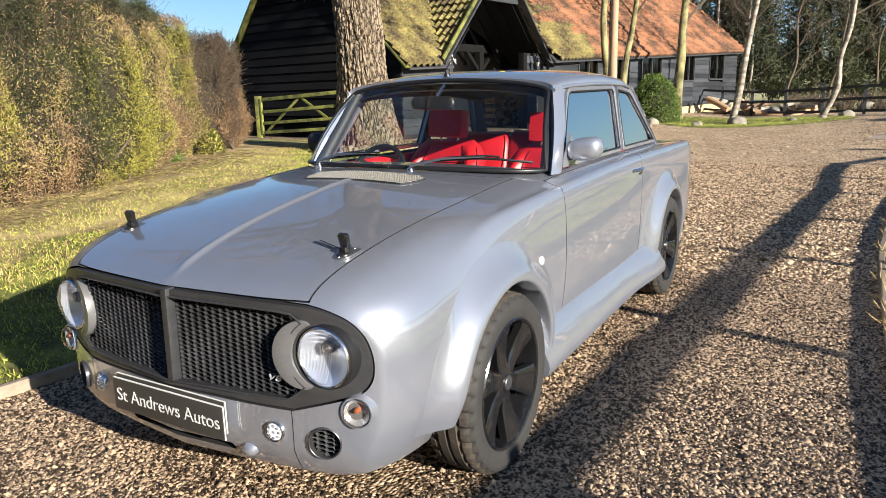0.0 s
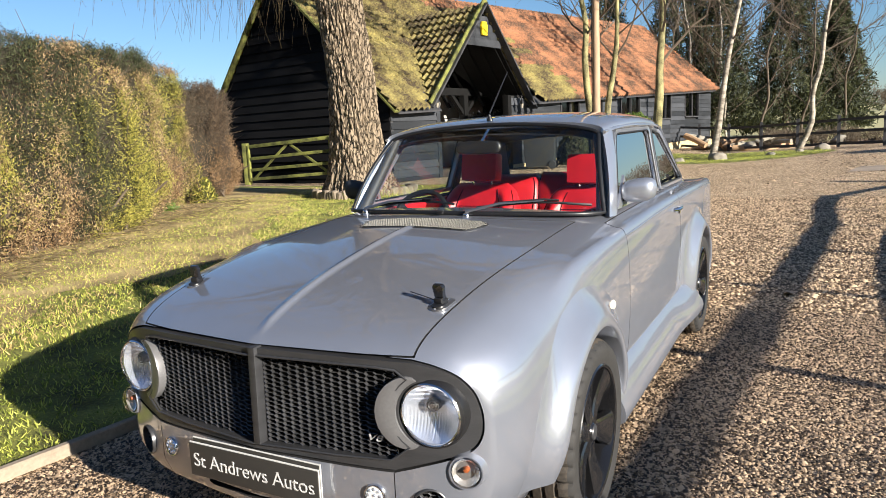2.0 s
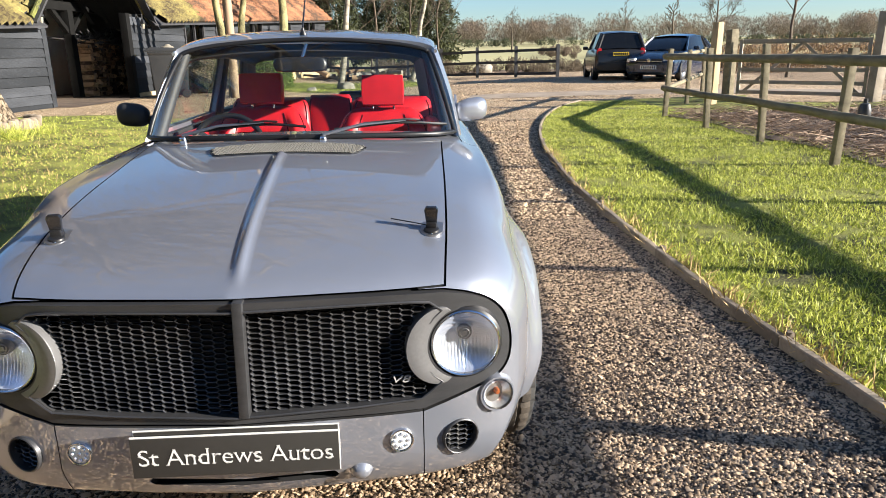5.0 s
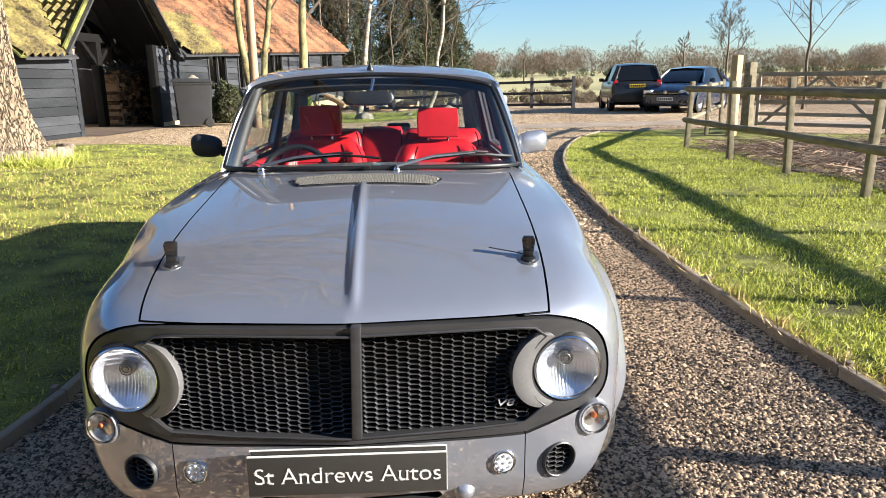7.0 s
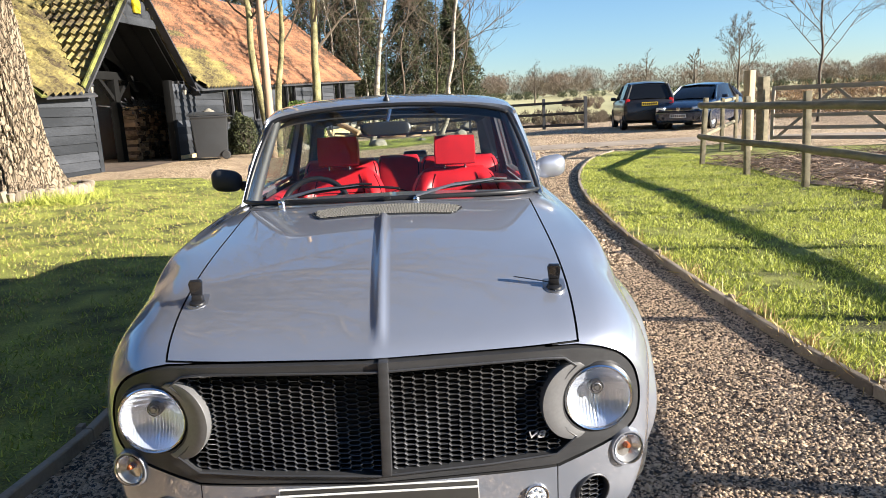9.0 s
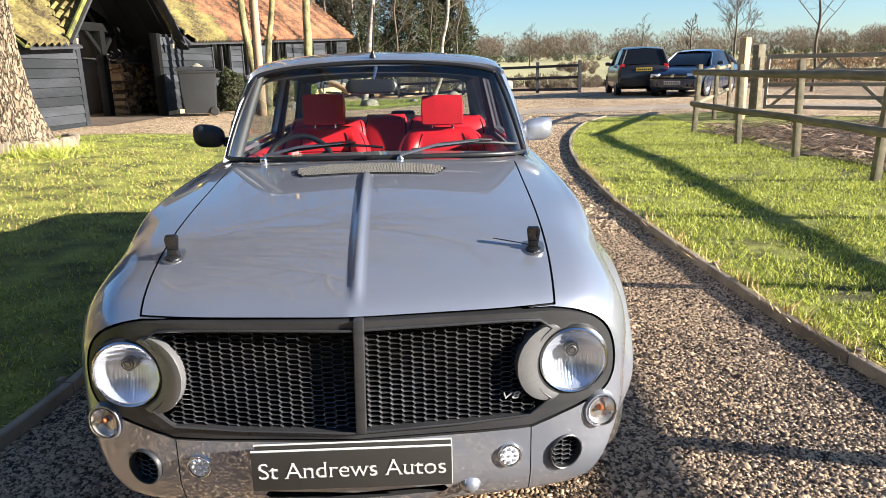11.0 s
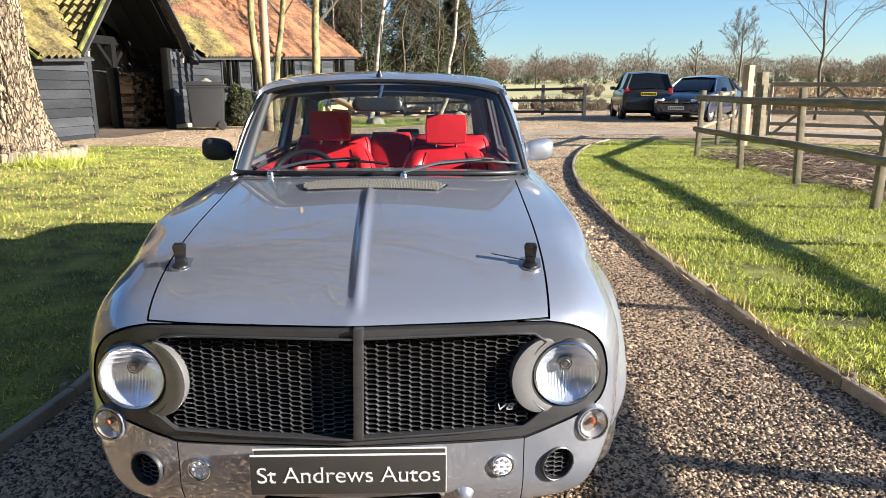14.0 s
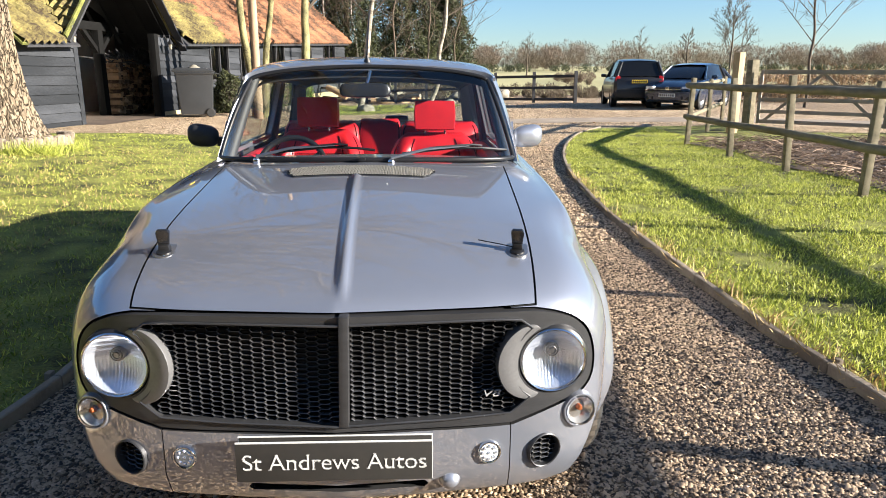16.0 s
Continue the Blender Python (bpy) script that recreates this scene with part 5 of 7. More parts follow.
# short log edging round the trunk
ring = thing("log_edging", "ring of short split logs set upright round the trunk", "edging")
pm = Mesh().turn([(0, 0), (0.065, 0), (0.068, 0.2), (0.05, 0.215), (0, 0.22)], 8).data("log", M_KERB, smooth=40)
for k in range(46):
    a = radians(-150 + k * 4.6)
    x, y = WX + 0.1 + 1.05 * math.cos(a), WY - 0.10 + 1.0 * math.sin(a)
    o = part("log", pm, None, ring)
    o.matrix_world = pose(x, y, ground_z(x, y) - 0.02 + 0.02 * math.sin(k * 2.1), 8 * math.sin(k * 1.3), 8 * math.cos(k * 0.7), k * 40)

# ---- front of the car
def nose_y(x):
    return NOSE - 0.008 + bow(x)


LAMP_X, LAMP_Y, LAMP_Z = 0.585, -0.020, 0.637
OPEN = [(0, 0.768), (0.44, 0.766), (0.492, 0.760)] + [(LAMP_X + 0.116 * math.cos(a), LAMP_Z + 0.116 * math.sin(a)) for a in np.linspace(radians(122), radians(238), 9)] + [(0.490, 0.512), (0.468, 0.497), (0.30, 0.492), (0, 0.488)]
full_open = OPEN + [(-x, z) for x, z in OPEN[-2:0:-1]]


def filled(loops, y_of, depth):
    """A plate bounded by loops of (x, z), the first one outside, with its edges drawn back by depth."""
    bm = bmesh.new()
    for lp in loops:
        vs = [bm.verts.new((x, 0, z)) for x, z in lp]
        for a, b in zip(vs, vs[1:] + vs[:1]):
            bm.edges.new((a, b))
    bmesh.ops.triangle_fill(bm, use_beauty=True, use_dissolve=False, edges=bm.edges[:])
    for v in bm.verts:
        v.co.y = y_of(v.co.x)
    m = Mesh()
    bm.verts.index_update()
    m.v = [tuple(v.co) for v in bm.verts]
    m.f = [tuple(v.index for v in f.verts) for f in bm.faces]
    bm.free()
    for lp in loops:
        front = [(x, y_of(x), z) for x, z in lp]
        back = [(x, y_of(x) + depth, z) for x, z in lp]
        m.grid([front + front[:1], back + back[:1]])
    return m


def finer(loop, d=0.02):
    out = []
    for a, b in zip(loop, loop[1:] + loop[:1]):
        n = max(1, int(math.hypot(b[0] - a[0], b[1] - a[1]) / d))
        out += [(a[0] + (b[0] - a[0]) * k / n, a[1] + (b[1] - a[1]) * k / n) for k in range(n)]
    return out


circles = [[(LAMP_X * s + 0.095 * math.cos(a), LAMP_Z + 0.095 * math.sin(a)) for a in np.linspace(0, 2 * math.pi, 49)[:-1]] for s in (-1, 1)]
surround = part("grille_surround", filled([finer(grow(full_surround, -0.003)), finer(full_open)] + circles, lambda x: nose_y(x) + 0.003, 0.05), M_BEZEL, car, "dark satin metal surround of grille and lamps", smooth=30)
# raised inner lip along the mesh opening
lip = [(x, nose_y(x) - 0.004, z) for x, z in full_open]
part("lip", Mesh().tube([Vector(p) for p in lip], 0.0035, 6, closed=True), M_BEZEL, surround)


def inside(p, poly):
    x, z = p
    hit = False
    for (x0, z0), (x1, z1) in zip(poly, poly[1:] + poly[:1]):
        if (z0 > z) != (z1 > z) and x < (x1 - x0) * (z - z0) / (z1 - z0) + x0:
            hit = not hit
    return hit


def honeycomb(test, y_of, x0, x1, z0, z1, cx=0.0289, cz=0.0142, t=0.0024, depth=0.012):
    """A net of bars round cells drawn out sideways."""
    m = Mesh()
    a, b = cx / 3 * 2, cz / 2          # half the cell's width, half its height
    done = set()
    for i in range(int(x0 / cx) - 2, int(x1 / cx) + 3):
        for j in range(int(z0 / cz) - 2, int(z1 / cz) + 3):
            ox, oz = i * cx, j * cz + (cz / 2 if i % 2 else 0)
            c = [(ox + a * 0.92, oz), (ox + a / 2, oz + b), (ox - a / 2, oz + b), (ox - a * 0.92, oz), (ox - a / 2, oz - b), (ox + a / 2, oz - b)]
            for k in range(6):
                p, q = c[k], c[(k + 1) % 6]
                key = (round((p[0] + q[0]) * 500), round((p[1] + q[1]) * 700))
                mid = ((p[0] + q[0]) / 2, (p[1] + q[1]) / 2)
                if key in done or not test(mid):
                    continue
                done.add(key)
                u = Vector((p[1] - q[1], 0, q[0] - p[0])).normalized() * t / 2
                if u.z < 0:
                    u = -u
                A, C = Vector((p[0], y_of(p[0]), p[1])), Vector((q[0], y_of(q[0]), q[1]))
                back, lead = Vector((0, depth, 0)), Vector((0, 0.0016, 0))
                m.add([A, A + lead + u, A + back + u, A + back - u, A + lead - u, C, C + lead + u, C + back + u, C + back - u, C + lead - u],
                      [(0, 1, 6, 5), (1, 2, 7, 6), (3, 4, 9, 8), (4, 0, 5, 9)])
    return m


gy_of = lambda x: NOSE + 0.012 + 0.045 * min(abs(x) / 0.5, 1.0)
for s in (-1, 1):
    def ok(p, s=s):
        return (p[0] - 0.026) * s > 0.004 and inside(p, full_open) and math.hypot(abs(p[0]) - LAMP_X, p[1] - LAMP_Z) > 0.150
    part("grille_mesh", honeycomb(ok, gy_of, -0.52, 0.52, 0.48, 0.78), M_MESH, car, "black honeycomb mesh grille", smooth=0, fix=False)
DIV = Mesh().prism([(0.009, 0.487), (0.035, 0.487), (0.042, 0.794), (0.016, 0.794)], NOSE - 0.016, NOSE + 0.02, "y")
part("grille_divider", DIV, M_BEZEL, car, bevel=0.004)


def lettering(text, size, depth, shear=0.0):
    c = bpy.data.curves.new("letters", "FONT")
    c.body, c.size, c.extrude, c.shear, c.align_x, c.align_y, c.offset = text, size, depth, shear, "CENTER", "CENTER", -0.012 * size
    ob = new("letters", c)
    me = bpy.data.meshes.new_from_object(ob.evaluated_get(bpy.context.evaluated_depsgraph_get()))
    bpy.data.objects.remove(ob)
    return me


def with_serifs(me):
    """Adds small feet to the ends of the letters' upright strokes."""
    zt = max(v.co.z for v in me.vertices)
    low, high = min(v.co.y for v in me.vertices), max(v.co.y for v in me.vertices)
    em = high - low
    ends, m = set(), Mesh()
    for e in me.edges:
        a, b = (me.vertices[i].co for i in e.vertices)
        if a.z < zt - 1e-6 or b.z < zt - 1e-6 or abs(a.y - b.y) > 0.002 * em or not 0.05 * em < abs(a.x - b.x) < 0.22 * em:
            continue
        ends.add((round((a.x + b.x) / 2, 5), round(a.y, 5), round(abs(a.x - b.x), 5)))
    for x, y, wd in ends:
        side = 1 if y < low + 0.3 * em else -1
        m.box((wd + 0.10 * em, 0.034 * em, 2 * zt), pose(x, y + side * 0.017 * em, 0))
    bm = bmesh.new()
    bm.from_mesh(me)
    bm.from_mesh(m.data("feet", M_WHITE, smooth=0))
    bm.to_mesh(me)
    bm.free()
    return me


badge = lettering("V8", 0.034, 0.003, 0.25)
badge.materials.clear()
badge.materials.append(mat("badge_silver", (0.62, 0.62, 0.63), 0.3, 0.35, 0.05, 20, 90, 0.0))
b8 = part("badge", badge, None, car, "small silver V8 badge on the mesh")
b8.matrix_local = pose(0.413, gy_of(0.413) - 0.006, 0.552, 90, 0, 5) @ Matrix.Diagonal((1.35, 0.8, 1, 1))

# headlamps
for s in (-1, 1):
    hl = new("headlamp")
    hl.parent = car
    hl["label"] = "round glass headlamp with a thin chrome rim"
    hl.matrix_local = pose(LAMP_X * s, LAMP_Y, LAMP_Z, 90, 0, 3 * s) @ Matrix.Scale(0.95, 4)      # its z points forwards
    rows = []
    for i in range(121):
        q = 2 * math.pi * i / 120
        row = []
        for r in np.linspace(0.0, 0.0895, 28):
            x, y = r * math.cos(q), r * math.sin(q)
            f = 0.0030 * abs(math.sin(x * math.pi / 0.0095)) * smooth01((0.020 - y) / 0.03) + 0.0020 * abs(math.sin(y * math.pi / 0.016)) * smooth01((y - 0.02) / 0.02)
            row.append((x, y, -0.040 + 0.036 * (r / 0.09) ** 2 + f))
        rows.append(row)
    part("reflector", Mesh().grid(rows), M_REFLECT, hl, smooth=60)
    rows = []
    for r, z in ((0.0905, 0.000), (0.086, 0.009), (0.07, 0.016), (0.045, 0.021), (0.02, 0.023), (0.0, 0.0235)):
        rows.append([(r * math.cos(2 * math.pi * i / 48), r * math.sin(2 * math.pi * i / 48), z) for i in range(49)])
    lens = part("lens", Mesh().grid(rows), M_LENS, hl, smooth=80)
    lens.visible_shadow = False
    part("bulb_cap", Mesh().turn([(0.0, -0.012), (0.006, -0.012), (0.008, -0.016), (0.010, -0.016), (0.012, -0.012), (0.014, -0.013), (0.016, -0.018), (0.018, -0.018), (0.019, -0.014), (0.021, -0.017), (0.021, -0.036)], 28, pose(0, 0.024, 0)), M_STEEL, hl)
    part("rim", Mesh().turn([(0.0885, -0.002), (0.0895, 0.006), (0.093, 0.008), (0.0965, 0.004), (0.097, -0.012)], 64), M_CHROME, hl)
    part("seat_ring", Mesh().turn([(0.0965, 0.0), (0.103, -0.004), (0.107, -0.02), (0.107, -0.05), (0.0965, -0.05)], 64), M_BLACK, hl)
    # half-moon shroud towards the car's middle
    rows = []
    for i in range(41):
        a = radians(112 + (248 - 112) * i / 40)
        edge = math.sin(math.pi * i / 40) ** 0.6
        row = [(0.105 * math.cos(a) * s, 0.105 * math.sin(a), -0.012)]
        for t in np.linspace(0, 1, 9):
            r = 0.106 + 0.058 * edge * t
            x = r * math.cos(a)
            plate = nose_y(LAMP_X + 0.95 * x) + 0.003
            row.append((x * s, r * math.sin(a), (LAMP_Y - plate) / 0.95 + 0.002 + 0.006 * edge * math.sin(t * 2.2)))
        x, y, z = row[-1]
        row += [(x * 1.012, y * 1.012, z - 0.004), (x * 1.014, y * 1.014, z - 0.05)]
        rows.append(row)
    part("shroud", Mesh().grid(rows), M_SHROUD, hl, "satin metal half-moon lamp shroud", smooth=45)
    # turn signal on the corner of the bumper
    ind = new("turn_signal")
    ind.parent = car
    ind["label"] = "round clear turn signal in a grey housing"
    ind.matrix_local = pose(0.674 * s, 0.004, 0.474 if s > 0 else 0.488, 88, 0, 14 * s) @ Matrix.Scale(1.1, 4)
    part("housing", Mesh().turn([(0.095, -0.13), (0.070, -0.075), (0.054, -0.035), (0.047, -0.008), (0.044, 0.001), (0.0405, 0.001), (0.0395, -0.006), (0.038, -0.02), (0, -0.02)], 40), M_PAINT, ind)
    part("reflector", Mesh().turn([(0.0, -0.022), (0.02, -0.018), (0.036, 0.0)], 28), M_REFLECT, ind)
    part("bulb", Mesh().turn([(0.0, 0.004), (0.005, 0.003), (0.008, -0.004), (0.008, -0.02)], 16, pose(0, 0.006, 0)), M_AMBER, ind)
    ln = part("lens", Mesh().turn([(0.0365, 0.006), (0.034, 0.014), (0.022, 0.021), (0.0, 0.024)], 36), M_SIGNAL, ind, smooth=80)
    ln.visible_shadow = False
    # round vent with its mesh
    vy = nose_y(0.572) + tuck(0.366)
    part("vent_ring", Mesh().turn([(0.046, -0.02), (0.0465, 0.003), (0.049, 0.005), (0.0515, 0.003), (0.053, -0.01)], 40, pose(0.572 * s, vy + 0.000, 0.366, 91, 0, 22 * s)), M_BEZEL, car)
    def okv(p, s=s):
        return math.hypot(p[0] - 0.572 * s, p[1] - 0.366) < 0.047
    part("vent_mesh", honeycomb(okv, lambda x, s=s: vy + 0.012 + 0.40 * (abs(x) - 0.57), 0.572 * s - 0.06, 0.572 * s + 0.06, 0.31, 0.43, 0.024, 0.0142, 0.003, 0.010), M_MESH, car, smooth=0, fix=False)
    part("vent_back", Mesh().turn([(0.0, 0), (0.049, 0)], 24, pose(0.572 * s, vy + 0.055, 0.366, 90, 0, 0)), M_GAP, car)
    # round white driving lamp in the bumper
    fg = new("driving_lamp")
    fg.parent = car
    fg["label"] = "small round white LED lamp"
    fg.matrix_local = pose(0.412 * s, nose_y(0.412) + tuck(0.384) - 0.002, 0.384, 91, 0, 8 * s)
    part("bezel", Mesh().turn([(0.029, 0.005), (0.032, 0.006), (0.034, 0.002), (0.034, -0.01)], 32), M_CHROME, fg)
    part("face", Mesh().turn([(0.0, 0.004), (0.027, 0.003), (0.029, 0.0)], 32), M_WHITE, fg)
    for k in range(9):
        a, r = (2 * math.pi * k / 8, 0.019) if k else (0, 0)
        part("led", Mesh().turn([(0.0, 0.0075), (0.004, 0.0065), (0.0058, 0.003)], 10, pose(r * math.cos(a), r * math.sin(a), 0)), M_REFLECT, fg)
slot_ok = lambda p: abs(p[0]) < 0.238 and 0.282 < p[1] < 0.308
part("slot_mesh", honeycomb(slot_ok, lambda x: NOSE + 0.034 + 0.045 * min(abs(x) / 0.5, 1.0), -0.25, 0.25, 0.27, 0.32, 0.0289, 0.0142, 0.0025, 0.01), M_MESH, car, smooth=0, fix=False)
part("tow_cover", Mesh().turn([(0.0, 0.016), (0.012, 0.014), (0.02, 0.007), (0.025, -0.004)], 28, pose(0.303, nose_y(0.303) + tuck(0.300) - 0.002, 0.300, 112, 0, 0) @ Matrix.Diagonal((1.25, 1.0, 1.3, 1))), M_PAINT, car, smooth=80)

# the show plate and the older plate behind it
pl = new("show_plate")
pl.parent = car
pl["label"] = "dark show plate with white lettering and a white edge"
pl.matrix_local = pose(-0.003, NOSE - 0.024, 0.396, 90, 0, 0)
part("plate_back", Mesh().box((0.506, 0.100, 0.004), pose(0.003, 0.016, -0.010)), M_PLATE, pl, bevel=0.0015)
part("white_edge", Mesh().box((0.512, 0.106, 0.003), pose(0.003, 0.016, -0.0125)), M_WHITE, pl)
part("plate_rim", Mesh().box((0.518, 0.113, 0.003), pose(0, 0, -0.0030)), M_WHITE, pl)
part("plate_face", Mesh().box((0.516, 0.109, 0.004), pose(-0.001, -0.002, 0.000)), M_PLATE, pl, bevel=0.0008)
txt = lettering("St Andrews Autos", 0.066, 0.0006)
txt.materials.clear()
txt.materials.append(M_WHITE)
txt = with_serifs(txt)
w = max(v.co.x for v in txt.vertices) - min(v.co.x for v in txt.vertices)
tx = part("lettering", txt, None, pl, "white lettering")
tx.matrix_local = pose(0.0, -0.003, 0.0028) @ Matrix.Diagonal((0.485 / w, 1, 1, 1))
part("plate_bracket", Mesh().box((0.44, 0.06, 0.03), pose(0, 0, -0.02)), M_BLACK, pl)


# ---- fittings on hood and cowl
def hood_z(x, y):
    """The height of the hood at a place, by its cross-section."""
    v = y - NOSE
    for _ in range(6):
        v += y - body_y(v, x)
    v = max(v, 0.001)
    xg, zc, zg = HOOD_X(min(v, 1.4)), TOP_C(v), TOP_G(v)
    s = min(abs(x - (0.022 - 0.035 * v)) / xg, 1.0)
    return zg + (zc - zg) * (1 - s ** 1.7)


for s in (-1, 1):
    px, py = 0.512 * s, 0.205 if s > 0 else 0.215
    hp = new("hood_pin")
    hp.parent = car
    hp["label"] = "black flip-up hood pin on an oval plate"
    hp.matrix_local = pose(px, py, hood_z(px, py), 12, 0, -8 * s)
    dee = [(0.032 * math.cos(a), -0.012 + 0.034 * math.sin(a)) for a in np.linspace(math.pi, 2 * math.pi, 15)] + [(0.030, 0.034), (0.024, 0.042), (-0.024, 0.042), (-0.030, 0.034)]
    part("plate", Mesh().prism(dee, -0.004, 0.0035), M_STEEL, hp, bevel=0.001)
    part("boss", Mesh().turn([(0.0, 0.009), (0.014, 0.009), (0.021, 0.006), (0.023, 0.0)], 20, pose(0, -0.014, 0.002)), M_BLACK, hp)
    part("lever", Mesh().prism([(-0.013, 0.0), (0.013, 0.0), (0.015, 0.02), (0.0195, 0.060), (0.014, 0.068), (-0.014, 0.068), (-0.0195, 0.060), (-0.015, 0.02)], -0.007, 0.009, "y"), M_WHEEL, hp, "black plastic lever", bevel=0.003)
    part("fork", Mesh().prism([(-0.017, 0.0), (0.017, 0.0), (0.013, 0.026), (-0.013, 0.026)], -0.016, 0.014, "y"), M_BLACK, hp, bevel=0.002)
    for o in (-1, 1):
        part("screw", Mesh().turn([(0.0, 0.005), (0.004, 0.004), (0.005, 0.002)], 8, pose(0, 0.036 * o, 0.001)), M_CHROME, hp)
    if s > 0:
        part("lanyard", Mesh().tube([(0, -0.005, 0.012), (-0.05, 0.0, 0.020), (-0.115, 0.004, 0.030)], 0.0016, 5), M_BLACK, hp)

# perforated vent at the back of the hood
vt = new("hood_vent")
vt.parent = car
vt["label"] = "perforated silver vent panel behind the hood"
m = Mesh()
VF = lambda x: 0.915 + 0.10 * smooth01((abs(x) - 0.255) / 0.042)
VB = lambda x: 1.120 - 0.045 * (x / 0.297) ** 2 - 0.03 * smooth01((abs(x) - 0.27) / 0.027)
def vent_pt(x, y):
    return (x, y, hood_z(x, y) + 0.0065)


for k in range(-60, 61):
    for sd in (-1, 1):
        run = []
        for j in range(14):
            y = 0.905 + j * 0.0165
            x = k * 0.0125 + sd * (y - 1.01) * 0.62
            run.append((x, y) if abs(x) < 0.292 and VF(x) + 0.002 < y < VB(x) - 0.001 else None)
        for p, q in zip(run, run[1:]):
            if p and q:
                m.span(vent_pt(*p), vent_pt(*q), 0.0040, 0.0012)
part("wire_mesh", m, mat("vent_silver", (0.24, 0.23, 0.20), 0.4, 0.3, 0.1, 20, 90, 0.0), vt, smooth=0, fix=False)
rim = [(x, VF(x), hood_z(x, VF(x)) + 0.003) for x in np.linspace(-0.297, 0.297, 25)] + [(x, VB(x), hood_z(x, VB(x)) + 0.003) for x in np.linspace(0.297, -0.297, 25)]
part("vent_rim", Mesh().tube(rim, 0.0015, 6, closed=True), M_BEZEL, vt)
tray = []
for t in np.linspace(0.01, 0.99, 7):
    tray.append([(x, y, z - 0.0045) for x, y, z in (vent_pt(x, VF(x) + (VB(x) - VF(x)) * t) for x in np.linspace(-0.295, 0.295, 21))])
part("vent_tray", Mesh().grid(tray), M_GAP, vt)

# wipers
for px, py, sx, ex in ((0.113, 1.212, 0.28, 0.635), (-0.468, 1.272, -0.30, 0.045)):
    wp = new("wiper")
    wp.parent = car
    wp["label"] = "slim black and steel windscreen wiper"

    def on_glass(x, up):
        i = np.interp(x, [p[0] for p in WS_B], range(9))
        lo = Vector([np.interp(i, range(9), [p[k] for p in WS_B]) for k in range(3)])
        hi = Vector([np.interp(i, range(9), [p[k] for p in WS_T]) for k in range(3)])
        return lo.lerp(hi, up) + Vector((0, -0.022, 0.018))
    base_p = Vector((px, py, 1.030))
    part("spindle", Mesh().turn([(0.0, 0.012), (0.009, 0.011), (0.014, 0.006), (0.016, 0.0), (0.017, -0.02)], 20, Matrix.Translation(base_p) @ pose(0, 0, 0, 25, 0, 0)), M_CHROME, wp)
    tip = on_glass((sx + ex) / 2, 0.085)
    part("arm", Mesh().tube([base_p + Vector((0, -0.004, 0.016)), base_p.lerp(tip, 0.45) + Vector((0, -0.014, 0.028)), tip + Vector((0, -0.012, 0.010))], [0.0075, 0.006, 0.0045], 6), M_STEEL, wp)
    bl = [on_glass(x, 0.055 + 0.03 * math.sin((x - sx) / (ex - sx) * 3.14)) for x in np.linspace(sx - 0.12, ex, 9)]
    part("blade", Mesh().tube(bl, 0.006, 5), M_BLACK, wp)
    part("bridge", Mesh().tube([bl[2] + Vector((0, -0.01, 0.012)), tip + Vector((0, -0.014, 0.014)), bl[6] + Vector((0, -0.01, 0.012))], 0.005, 5), M_BLACK, wp)
part("washer_jet", Mesh().box((0.03, 0.02, 0.012), pose(-0.01, 1.20, 1.042)), M_BLACK, car, bevel=0.003)

# aerial
aer = new("aerial")
aer.parent = car
part("aerial_base", Mesh().turn([(0.0, 0.024), (0.006, 0.022), (0.009, 0.009), (0.016, 0.0), (0.018, -0.01)], 20, pose(-0.017, 1.80, 1.462, 12, 0, 0)), M_BLACK, aer)
part("aerial_rod", Mesh().tube([(-0.017, 1.80, 1.488), (-0.017, 1.95, 1.62), (-0.017, 2.06, 1.715)], [0.0045, 0.0035, 0.0025], 6), M_BLACK, aer)

